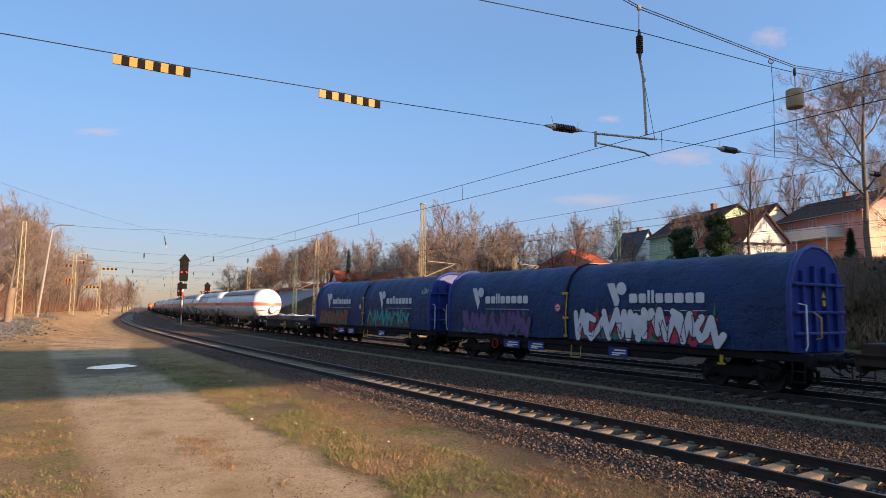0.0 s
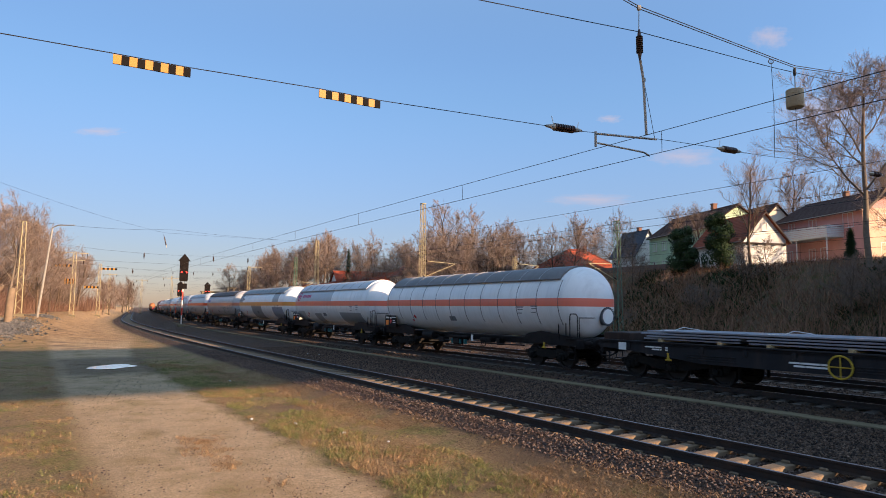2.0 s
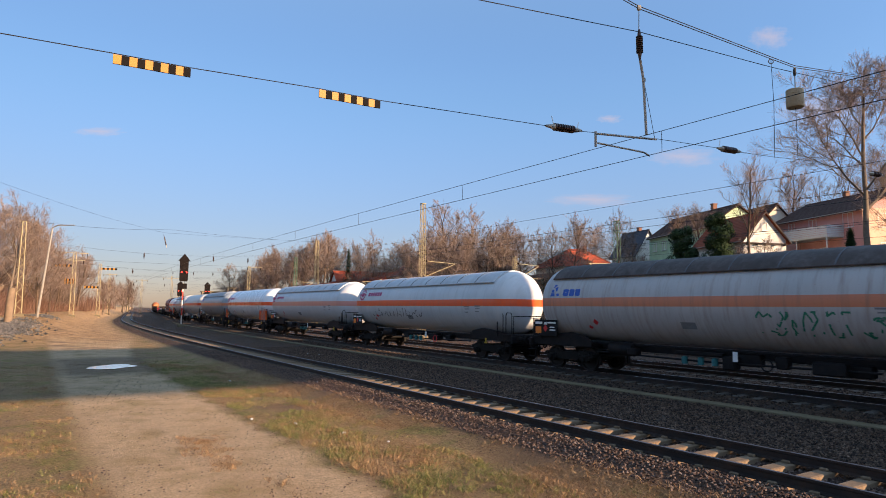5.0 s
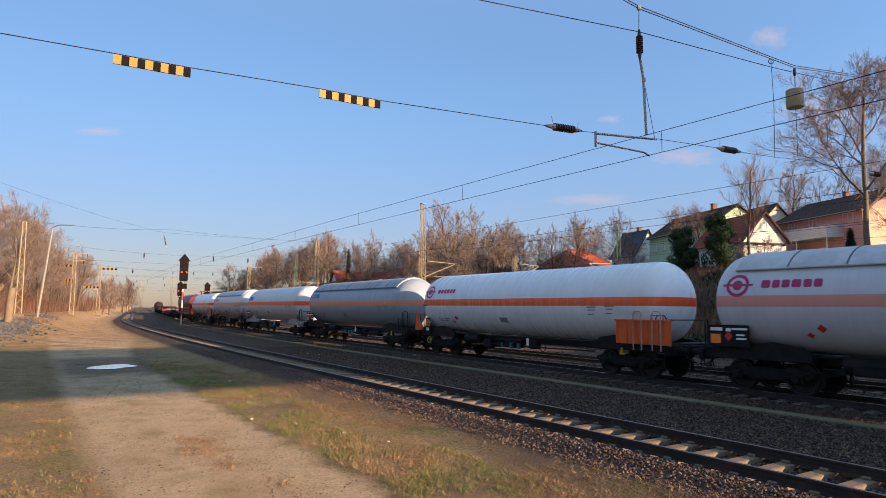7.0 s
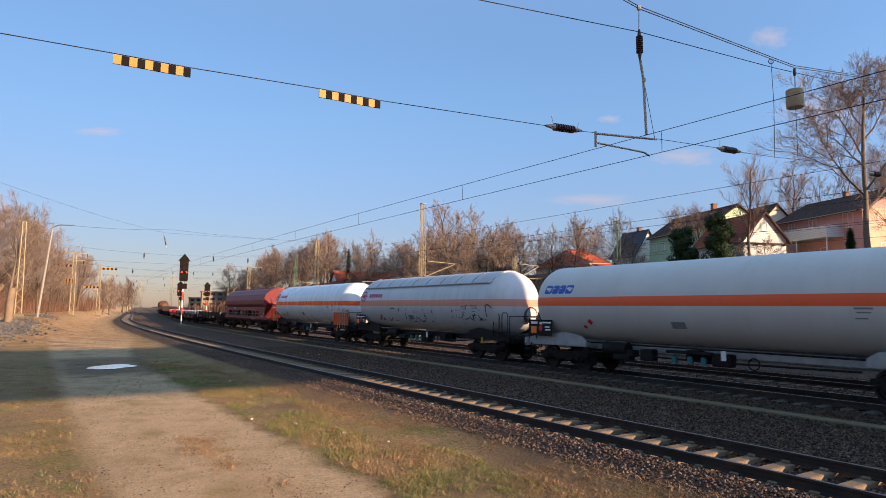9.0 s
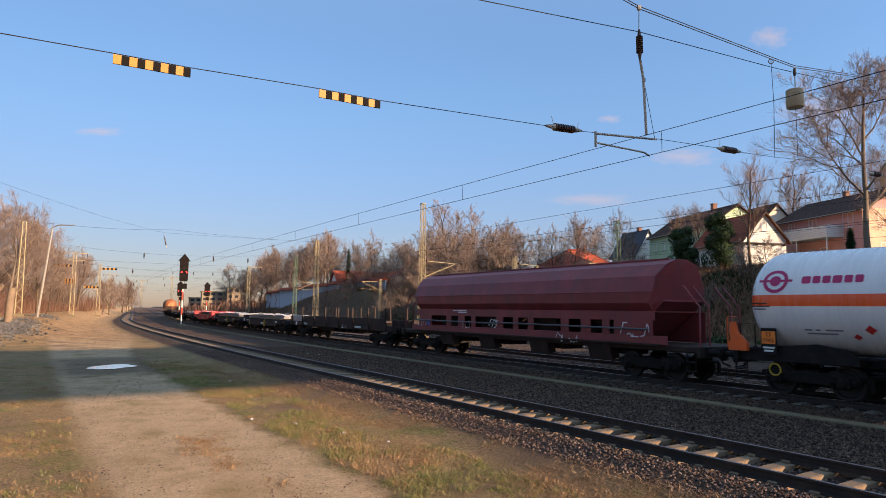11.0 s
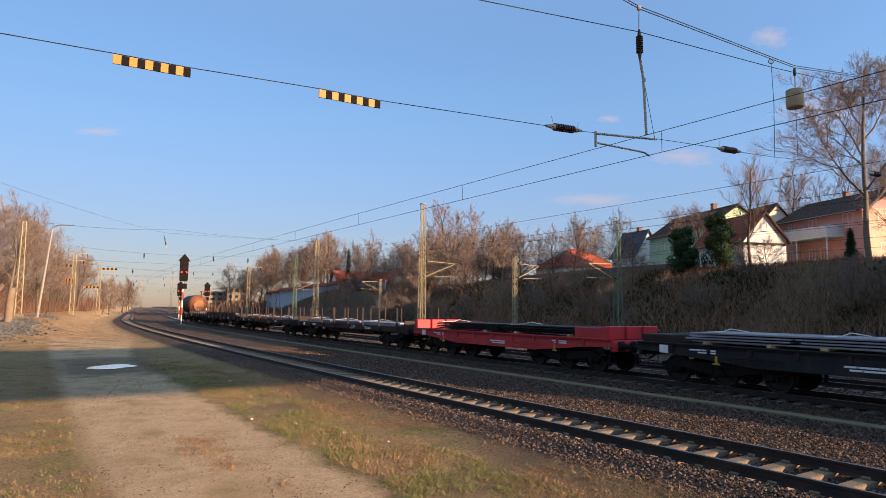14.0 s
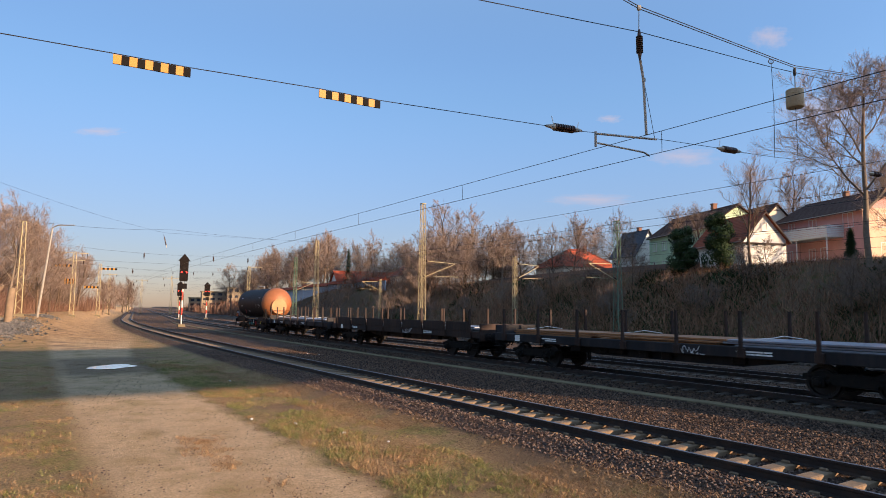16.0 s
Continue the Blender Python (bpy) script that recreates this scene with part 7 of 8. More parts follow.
# ---- trees and growth ----
M_BARK = mat("grey_brown_bark", (0.13, 0.085, 0.055), 0.95, 0, 0.35, 3.0, (0.06, 0.045, 0.03), 0.5, 0.5, 25)
M_STUMP = mat("peeled_pale_bark", (0.24, 0.17, 0.11), 0.9, 0, 0.3, 2.0, (0.17, 0.12, 0.08), 0.6, 0.4, 14)
M_BARKL = mat("grey_sycamore_bark", (0.19, 0.145, 0.105), 0.95, 0, 0.3, 3.0, (0.15, 0.11, 0.07), 0.5, 0.4, 25)
M_TWIG = mat("brown_twigs", (0.25, 0.18, 0.14), 0.95, 0, 0.3, 1.0, rand=0.3)


def island_mat(name, cols, rough=0.95, trans=0.0):
    """Colour picked at random for each blade or stone."""
    m, nt, b = node_mat(name)
    g = nt.nodes.new("ShaderNodeNewGeometry")
    r = nt.nodes.new("ShaderNodeValToRGB")
    el = r.color_ramp.elements
    while len(el) < len(cols):
        el.new(0.5)
    for i, c in enumerate(cols):
        el[i].position, el[i].color = i / (len(cols) - 1), (*c, 1)
    link(nt, g.outputs["Random Per Island"], r.inputs[0])
    n = noise_tex(nt, coords(nt), 30.0, 3.0, 0.6)
    link(nt, mixc(nt, mth(nt, "MULTIPLY", n, 0.5), r.outputs[0], tuple(q * 0.5 for q in cols[0])), b.inputs["Base Color"])
    b.inputs["Roughness"].default_value = rough
    b.inputs["Specular IOR Level"].default_value = 0.12
    return m


M_IVY = island_mat("ivy_leaves", [(0.018, 0.034, 0.012), (0.034, 0.060, 0.020), (0.055, 0.085, 0.030)], 0.6)
M_BRUSH = island_mat("dry_brush_stems", [(0.12, 0.064, 0.042), (0.27, 0.145, 0.088), (0.40, 0.225, 0.135), (0.50, 0.30, 0.185)])
M_BRUSHR = island_mat("reddish_brush_stems", [(0.09, 0.046, 0.034), (0.16, 0.085, 0.058), (0.22, 0.125, 0.085), (0.27, 0.17, 0.115)])
M_GRASS = island_mat("grass_blades", [(0.09, 0.10, 0.028), (0.18, 0.18, 0.055), (0.36, 0.28, 0.12), (0.54, 0.38, 0.18)])
M_STRAW = island_mat("straw_stems", [(0.19, 0.105, 0.055), (0.35, 0.21, 0.105), (0.52, 0.345, 0.18)])
M_GREEN = island_mat("green_grass_blades", [(0.085, 0.105, 0.03), (0.19, 0.195, 0.06), (0.40, 0.33, 0.13)])
M_MOSS = island_mat("bank_moss_blades", [(0.035, 0.055, 0.018), (0.065, 0.095, 0.028), (0.11, 0.13, 0.045)])
M_LEAF = island_mat("fallen_leaves", [(0.045, 0.026, 0.018), (0.14, 0.07, 0.04), (0.32, 0.18, 0.09), (0.50, 0.37, 0.22)])
M_STONE = island_mat("ballast_stones", [(0.034, 0.025, 0.022), (0.095, 0.062, 0.050), (0.16, 0.10, 0.073), (0.27, 0.20, 0.16)])

# darker copy of the siding stones: main-line dirt, and shade put into the colour
M_STONED = island_mat("dirt_and_shade_ballast", [(0.018, 0.015, 0.013), (0.060, 0.040, 0.031), (0.125, 0.077, 0.052), (0.25, 0.165, 0.115)])


def tree_meshes(seed, h, levels, spread, up, low, first, twig):
    """Trunk and limbs, and the crown of twigs. spread: how far limbs lean out; low: where the limbs begin."""
    r = random.Random(seed)
    big, small = MB(), MB()

    def grow(p, d, ln, rad, lev):
        k = 5 if lev == 0 else (3 if lev < 3 else (2 if lev < 4 else 1))
        pts = [p]
        dd = d
        for i in range(k):
            wob = 0.09 if lev == 0 else 0.20
            dd = (dd + Vector((r.uniform(-1, 1), r.uniform(-1, 1), r.uniform(-0.6, 0.8) + up * 0.5)) * wob).normalized()
            pts.append(pts[-1] + dd * ln / k)
        (big if lev < 3 else small).tube(pts, rad, 7 if lev == 0 else (4 if lev < 3 else 3), max(twig * 0.5, rad * 0.35), caps=False)
        if lev >= levels:
            return
        n = first if lev == 0 else (6 if lev < 3 else 8)
        for i in range(n):
            f = low + (1 - low) * (i + r.random()) / n if lev == 0 else 0.18 + 0.82 * (i + r.random()) / n
            j = min(k - 1, int(f * k))
            q = pts[j].lerp(pts[j + 1], f * k - j)
            az = i * 2.4 + r.uniform(-0.5, 0.5)
            if lev == 0:
                lean = spread * (1.15 - 0.75 * f)
                out = Vector((math.cos(az) * lean, math.sin(az) * lean, 0.55 + up * 0.5)).normalized()
                grow(q, out, ln * (0.56 - 0.34 * f) * r.uniform(0.8, 1.15), max(twig, rad * (0.55 - 0.32 * f)), 1)
            else:
                w = d.cross(Vector((r.uniform(-1, 1), r.uniform(-1, 1), r.uniform(-1, 1)))).normalized()
                out = (dd * 0.8 + w * r.uniform(0.45, 0.95) + Vector((0, 0, up * 0.35))).normalized()
                grow(q, out, ln * r.uniform(0.40, 0.66), max(twig * 0.6, rad * r.uniform(0.32, 0.5)), lev + 1)

    grow(Vector((0, 0, -0.3)), Vector((0, 0, 1)), h * 0.96, h * 0.017, 0)
    return big.mesh("trunk", 60, fix=False), small.mesh("crown", None, fix=False)


PROTO = []
for _k, (_sd, _h2, _lv, _sp, _up, _low, _fi, _tw) in enumerate(((1, 14, 4, 0.95, 0.3, 0.22, 12, 0.019), (2, 13, 4, 1.1, 0.15, 0.25, 11, 0.018), (3, 15, 4, 0.7, 0.6, 0.2, 13, 0.019), (4, 11, 4, 1.0, 0.3, 0.15, 12, 0.017), (5, 9, 4, 0.7, 0.6, 0.15, 10, 0.015), (6, 18, 5, 1.05, 0.35, 0.26, 9, 0.014), (8, 13, 4, 0.6, 0.6, 0.35, 9, 0.014))):
    _t, _c2 = tree_meshes(_sd, _h2, _lv, _sp, _up, _low, _fi, _tw)
    _t.materials.append(M_BARKL if _k in (1, 5) else M_BARK), _c2.materials.append(M_TWIG)
    PROTO.append((_t, _c2, _h2))


def tree(x, y, h, kind, z=None, rz=None, lab="bare brown winter tree with fine twigs", cat="tree", group="bare trees along the line"):
    t, c, ph = PROTO[kind]
    k = h / ph
    ob = thing("tree", lab, cat, Matrix.Translation((x, y, gz(x, y) - 0.1 if z is None else z)) @ pose(0, 0, 0, 0, 0, random.uniform(0, 360) if rz is None else rz) @ Matrix.Scale(k, 4), group)
    part("trunk", t, None, ob)
    part("crown", c, None, ob)
    return ob


random.seed(11)
tree(38.9, 57.5, 17.0, 5, 6.9, 40, "tall bare sycamore beside the pink house")
tree(49.5, 66.0, 12.5, 0, 7.0, 100, "tall bare tree beside the pink house")
tree(34.0, 69.5, 10.8, 6, 6.8, 10, "slender pollarded tree before the white house")
tree(62, 112, 17, 3, 9.0), tree(70, 112, 17, 0, 9.0), tree(75, 105, 16, 2, 9.0)
tree(31.5, 84, 7.5, 6, 7.6), tree(35.0, 86, 8, 6, 7.8), tree(28, 100, 9, 3, 7.4)
for x_, y_, h_, k_ in ((1.5, 127, 15, 0), (6.5, 131, 14.5, 1), (12, 128, 12, 2), (16, 134, 11, 3), (9.5, 118, 10, 4), (20, 138, 11, 3), (31, 140, 14, 2), (36, 150, 14, 0), (-3, 134, 11.5, 3), (-1.0, 122, 9, 4), (4.0, 115, 8, 4), (14.0, 112, 8, 3), (19, 108, 8, 3), (23, 112, 9, 0)):
    tree(x_, y_, h_, k_)
for i in range(26):
    t_ = i / 25
    tree(-70 + 78 * t_ + random.uniform(-3, 3), 225 - 62 * t_ + random.uniform(-8, 8), random.uniform(13, 17), random.choice((0, 2, 3, 1)))
for i in range(12):
    t_ = i / 11
    tree(-64 + 36 * t_ + random.uniform(-2, 2), 205 - 45 * t_ + random.uniform(-4, 4), random.uniform(10, 15), random.choice((0, 2, 4)))
for i in range(58):
    y_ = random.uniform(106, 152)
    x_ = y_ * random.uniform(-0.06, 0.11 if y_ < 136 else 0.27)
    tree(x_, y_, random.uniform(4.5, 8.5), random.choice((3, 4, 1)), None, None, "leafless bushy tree on the bank behind the line")
# along the sandy track
for x_, y_, h_, k_ in ((-49.5, 72, 11.5, 1), (-52.5, 75, 11.0, 3), (-57, 79, 12.5, 0), (-58, 88, 12, 2), (-53.5, 84, 11, 3), (-50, 66, 8, 4), (-62, 76, 12, 2), (-64, 95, 13, 0), (-66, 104, 11, 3), (-68, 110, 10, 2), (-86, 150, 12, 3), (-84, 146, 11, 0), (-92, 160, 12, 2), (-72, 118, 9, 3), (-76, 126, 9, 4), (-80, 134, 9, 2)):
    tree(x_, y_, h_, k_)
for i in range(16):
    t_ = i / 15
    tree(-92 - 120 * t_ + random.uniform(-4, 4), 175 + 250 * t_ + random.uniform(-8, 8), random.uniform(8, 12), random.choice((0, 2, 3)))


def conifer(x, y, h):
    z = gz(x, y)
    ob = thing("conifer", "dark green spruce tree beside the villa", "tree", pose(x, y, z))
    part("trunk", MB().tube([(0, 0, 0), (0, 0, h)], 0.16, 6, 0.03), M_BARK, ob)
    r = random.Random(4)
    mb = MB()
    for i in range(2600):
        f = r.random() ** 0.7
        zz = h * (0.08 + 0.92 * (1 - f))
        rad = h * 0.22 * f * (0.75 + 0.25 * math.sin(zz * 7)) * math.sqrt(r.random())
        a = r.uniform(0, 6.283)
        p = Vector((rad * math.cos(a), rad * math.sin(a), zz - rad * 0.35))
        d = Vector((math.cos(a), math.sin(a), -0.4)) * 0.35
        s2 = Vector((-math.sin(a), math.cos(a), 0)) * 0.07
        mb.add([p - s2, p + s2, p + d], [(0, 1, 2)])
    part("foliage", mb.mesh("foliage", fix=False), M_IVY, ob)


conifer(-20.5, 137, 9.0)


def ivy_tree(x, y, h, wide, seed):
    """A trunk wholly grown over with ivy."""
    z = gz(x, y)
    ob = thing("ivy_tree", "tree trunk overgrown with dark green ivy", "tree", pose(x, y, z), "ivy-covered trees")
    part("trunk", MB().tube([(0, 0, 0), (0.2, 0, h * 0.5), (0.1, 0.1, h * 1.05)], 0.25, 7, 0.06), M_BARK, ob)
    r = random.Random(seed)
    lobes = [(Vector((r.uniform(-1, 1) * wide * 0.55, r.uniform(-1, 1) * wide * 0.5, h * (0.12 + 0.84 * k / 16))), wide * r.uniform(0.42, 0.85) * (1.0 if k < 12 else 0.7)) for k in range(17)]
    mb = MB()
    for i in range(9000):
        c, rad = r.choice(lobes)
        d = Vector((r.gauss(0, 1), r.gauss(0, 1), r.gauss(0, 1))).normalized()
        p = c + d * rad * r.uniform(0.75, 1.05)
        if p.z < 0.1:
            continue
        u = d.cross(Vector((r.uniform(-1, 1), r.uniform(-1, 1), r.uniform(-1, 1)))).normalized() * r.uniform(0.06, 0.13)
        v = d.cross(u).normalized() * r.uniform(0.06, 0.13) - d * 0.03
        mb.add([p - u, p - v, p + u, p + v], [(0, 1, 2, 3)])
    part("ivy", mb.mesh("ivy", fix=False), M_IVY, ob)


ivy_tree(29.2, 76.5, 5.4, 1.7, 1)
ivy_tree(32.4, 73.5, 6.2, 1.8, 2)
conifer(40.2, 62.0, 3.4)


def scatter_blades(name, label, category, ss, oo, hts, wid, material, lean=0.35, seed=1, tri=1, dz=0.0):
    """Many upright blades or stems, joined as one growth."""
    rng = np.random.default_rng(seed)
    n = len(ss)
    x, y = at_many(ss, oo)
    z = ground_z(ss, oo) - 0.02 + dz
    a = rng.uniform(0, 2 * np.pi, n)
    lx, ly = rng.normal(0, lean, n) * hts, rng.normal(0, lean, n) * hts
    ux, uy = np.cos(a) * wid, np.sin(a) * wid
    b0 = np.stack([x - ux, y - uy, z], -1)
    b1 = np.stack([x + ux, y + uy, z], -1)
    m0 = np.stack([x - ux * 0.7 + lx * 0.4, y - uy * 0.7 + ly * 0.4, z + hts * 0.6], -1)
    m1 = np.stack([x + ux * 0.7 + lx * 0.4, y + uy * 0.7 + ly * 0.4, z + hts * 0.6], -1)
    tp = np.stack([x + lx, y + ly, z + hts], -1)
    v = np.stack([b0, b1, m1, m0, tp], 1).reshape(-1, 3)
    i = np.arange(n) * 5
    me = bpy.data.meshes.new(name)
    quads = np.stack([i, i + 1, i + 2, i + 3], -1).tolist()
    tris = np.stack([i + 3, i + 2, i + 4], -1).tolist()
    me.from_pydata(v.tolist(), [], quads + tris)
    me.materials.append(material)
    return tagged(new(name, me), label, category, kind="stuff")


def noise_keep(ss, oo, scale, lo, seed):
    return np.array([noise.noise(Vector((s * scale, o * scale, seed))) for s, o in zip(ss, oo)]) > lo


def growth():
    rng = np.random.default_rng(5)
    # short matted grass beside the sandy track
    n = 210000
    ss = rng.uniform(0, 1, n) ** 1.3 * 30 + 4.0
    oo = rng.uniform(-15, -2.5, n)
    edge = rng.normal(0, 0.15, n)
    road = (oo > -8.9 + edge) & (oo < -5.55 + edge)
    keep = (~road | (rng.uniform(0, 1, n) < 0.006)) & (noise_keep(ss, oo, 0.55, -0.10, 1.0) | (rng.uniform(0, 1, n) < 0.12))
    ss, oo = ss[keep], oo[keep]
    lush = noise_keep(ss, oo + np.where(oo < -9, 40.0, 0.0), 0.42, 0.06, 17.0) & ((oo > -9) | (rng.uniform(0, 1, len(ss)) < 0.4))
    for name, lab, k, material, sd in (("grass", "short yellow-green grass", lush, M_GREEN, 1), ("dry_grass", "short dry orange-brown grass", ~lush, M_STRAW, 31)):
        scatter_blades(name, lab, "grass", ss[k], oo[k], rng.uniform(0.015, 0.06, k.sum()), 0.0034, material, 1.3, sd)
    n = 40000
    ss = rng.uniform(0, 1, n) ** 1.4 * 28 + 3.0
    oo = rng.normal(-2.9, 0.6, n)
    keep = noise_keep(ss, oo, 0.5, -0.1, 3.0) & (oo < -1.85)
    scatter_blades("dry_stems", "dry fallen stems at the edge of the ballast", "dry grass", ss[keep], oo[keep], rng.uniform(0.03, 0.13, keep.sum()), 0.0036, M_STRAW, 2.2, 12)

    # fallen leaves and scraps of bark
    n = 6500
    ss = rng.uniform(0, 1, n) ** 1.4 * 26 + 4.0
    oo = rng.uniform(-15, -2.2, n)
    keep = ((oo < -8.8) | (oo > -5.7) | (rng.uniform(0, 1, n) < 0.12)) & noise_keep(ss, oo, 0.5, -0.15, 27.0)
    scatter_blades("leaf_litter", "scattered brown leaves and scraps of bark", "leaves", ss[keep], oo[keep], rng.uniform(0.015, 0.05, keep.sum()), 0.012, M_LEAF, 2.0, 28)

    # standing tufts: each a bunch of blades from one root
    def tufts(name, label, cs, co, blades, high, material, seed, spread=0.05, lean=0.55):
        g = np.random.default_rng(seed)
        size = g.uniform(0.55, 1.25, len(cs))
        cs, co, size = np.repeat(cs, blades), np.repeat(co, blades), np.repeat(size, blades)
        q = len(cs)
        scatter_blades(name, label, "grass", cs + g.normal(0, spread, q) * size, co + g.normal(0, spread, q) * size, g.uniform(0.35, 1.0, q) * high * size, 0.0046, material, lean, seed)

    def strip(n, lo, hi, scale, cut, seed):
        s2, o2 = rng.uniform(0, 1, n) ** 1.35 * 30 + 4.5, rng.uniform(lo, hi, n)
        k = noise_keep(s2, o2, scale, cut, seed)
        return s2[k], o2[k]

    a, b = strip(4600, -5.3, -3.1, 0.55, 0.06, 11.0)
    tufts("grass_tufts", "yellow-green grass tufts beside the siding", a, b, 15, 0.105, M_GREEN, 21, 0.06, 0.75)
    a, b = strip(2400, -5.2, -3.0, 0.8, 0.0, 19.0)
    tufts("grass_tufts", "mixed green and straw grass beside the siding", a, b, 13, 0.10, M_GRASS, 26, 0.07, 0.8)
    a, b = strip(3000, -5.3, -2.9, 0.55, 0.12, 14.0)
    tufts("straw_tufts", "standing straw-yellow grass beside the siding", a, b, 15, 0.125, M_STRAW, 22, 0.06, 0.75)
    a, b = strip(5200, -15.5, -9.0, 0.5, 0.05, 15.0)
    tufts("straw_tufts", "matted orange-brown straw along the sandy track", a, b, 13, 0.10, M_STRAW, 23, 0.07, 0.9)
    a, b = strip(2600, -15.0, -9.1, 0.45, 0.16, 16.0)
    tufts("grass_tufts", "green grass patches along the sandy track", a, b, 13, 0.09, M_GREEN, 24, 0.06, 0.8)
    a, b = rng.uniform(8.0, 14.5, 420), -6.98 + rng.normal(0, 0.24, 420)
    k = noise_keep(a, b, 1.2, -0.05, 18.0)
    tufts("straw_tufts", "straw tufts on the hump of the sandy track", a[k], b[k], 13, 0.09, M_STRAW, 25, 0.05, 1.0)
    # brush on the bank
    n = 70000
    ss = rng.uniform(-30, 150, n)
    oo = rng.uniform(38, 60, n)
    keep = (oo > 44 - 9 * np.clip((ss - 90) / 100, 0, 1) + 0.5) & noise_keep(ss, oo, 0.13, -0.42, 2.0)
    ss, oo = ss[keep], oo[keep]
    scatter_blades("bank_brush", "dense brown leafless brush on the bank", "brush", ss, oo, rng.uniform(0.3, 2.3, len(ss)) * np.array([0.55 + 0.9 * max(0.0, 0.5 + noise.noise(Vector((a * 0.16, b * 0.3, 5.0)))) for a, b in zip(ss, oo)]) * np.where(oo > 53, 0.4, 1.0), 0.022, M_BRUSH, 0.5, 2)
    n = 60000
    ss, oo = rng.uniform(-30, 190, n), rng.uniform(33, 62, n)
    keep = noise_keep(ss, oo, 0.2, -0.25, 7.0) & (ground_z(ss, oo) > -0.2)
    ss, oo = ss[keep], oo[keep]
    scatter_blades("bank_undergrowth", "low matted undergrowth on the bank", "brush", ss, oo, rng.uniform(0.15, 0.7, len(ss)), 0.05, M_BRUSH, 0.9, 3)
    n = 26000
    ss, oo = rng.uniform(-10, 120, n), rng.uniform(41, 57, n)
    keep = noise_keep(ss, oo, 0.11, -0.02, 9.0)
    ss, oo = ss[keep], oo[keep]
    scatter_blades("bank_ivy", "dark green creeping ivy on the bank", "ivy", ss, oo, rng.uniform(0.15, 0.6, len(ss)), 0.11, M_IVY, 1.0, 4)
    # brush along the left edge and far off
    n = 15000
    ss, oo = rng.uniform(-12, 75, n), 42.4 + rng.uniform(0, 1, n) ** 1.6 * 7
    keep = noise_keep(ss, oo, 0.16, -0.12, 33.0)
    scatter_blades("bank_grass", "dark green grass and moss at the foot of the bank", "grass", ss[keep], oo[keep], rng.uniform(0.1, 0.45, keep.sum()), 0.05, M_MOSS, 0.9, 34)
    n = 34000
    ss = rng.uniform(62, 210, n)
    oo = -13.5 - rng.uniform(0, 1, n) ** 1.5 * 22 + 3.5 * np.clip((ss - 90) / 100, 0, 1)
    scatter_blades("trackside_brush", "reddish brown leafless bushes beside the sandy track", "brush", ss, oo, rng.uniform(0.8, 6.2, n) * (0.35 + 0.65 * np.clip((-oo - 12) / 7, 0, 1)), 0.022, M_BRUSHR, 0.5, 6)
    n = 7000
    ss = rng.uniform(170, 420, n)
    oo = np.where(rng.uniform(0, 1, n) < 0.55, -9 - rng.uniform(0, 40, n), 26 + rng.uniform(0, 30, n))
    scatter_blades("far_brush", "far brown brush down the line", "brush", ss, oo, rng.uniform(1.0, 6.0, n), 0.09, M_BRUSHR, 0.25, 8)
    n = 5000
    ss, oo = rng.uniform(-5, 130, n), rng.uniform(16, 42, n)
    keep = noise_keep(ss, oo, 0.2, 0.12, 4.0)
    scatter_blades("yard_weeds", "dry weeds between the farther tracks", "weeds", ss[keep], oo[keep], rng.uniform(0.1, 0.5, keep.sum()), 0.02, M_BRUSHR, 0.5, 9)


growth()

random.seed(23)
for _i in range(64):
    _s, _o = random.uniform(2, 125), random.uniform(46, 54)
    if _s > 80:
        _o -= 8
    _p = at(_s, _o)
    _q = tree(_p.x, _p.y, random.uniform(2.2, 5.2), random.choice((3, 4, 0, 1)), None, None, "leafless brown shrub on the wooded bank", "shrub", "shrubs on the bank")
    _q.name = "shrub"


for _i in range(60):
    _s = random.uniform(72, 190)
    _o = -14.6 - random.uniform(0, 1) ** 1.4 * 13 + 3.6 * min(1.0, max(0.0, (_s - 90) / 100))
    _p = at(_s, _o)
    _q = tree(_p.x, _p.y, random.uniform(3.0, 6.5), random.choice((3, 4, 0, 1)), None, None, "leafless red-brown bush beside the sandy track", "shrub", "bushes beside the sandy track")
    _q.name = "shrub"


def stones(name, label, n, s_pick, o_pick, size, material, seed, zf=0.3):
    """Loose angular stones, each an uneven eight-sided lump."""
    rng = np.random.default_rng(seed)
    ss, oo = s_pick(rng, n), o_pick(rng, n)
    x, y = at_many(ss, oo)
    r = rng.uniform(size[0], size[1], n)
    z = ground_z(ss, oo) + r * zf
    base = np.array([(1, 0, 0), (-1, 0, 0), (0, 1, 0), (0, -1, 0), (0, 0, 1), (0, 0, -1)], float)
    v = base[None] * r[:, None, None] * rng.uniform(0.6, 1.25, (n, 6, 1)) + rng.normal(0, 0.15, (n, 6, 3)) * r[:, None, None]
    a = rng.uniform(0, 6.283, n)
    ca, sa = np.cos(a)[:, None], np.sin(a)[:, None]
    vx, vy = v[..., 0] * ca - v[..., 1] * sa, v[..., 0] * sa + v[..., 1] * ca
    v = np.stack([vx + x[:, None], vy + y[:, None], v[..., 2] * 0.8 + z[:, None]], -1).reshape(-1, 3)
    f = np.array([(0, 2, 4), (2, 1, 4), (1, 3, 4), (3, 0, 4), (2, 0, 5), (1, 2, 5), (3, 1, 5), (0, 3, 5)])
    faces = (np.arange(n)[:, None, None] * 6 + f[None]).reshape(-1, 3)
    me = bpy.data.meshes.new(name)
    me.from_pydata(v.tolist(), [], faces.tolist())
    me.materials.append(material)
    return tagged(new(name, me), label, "stones", kind="stuff")


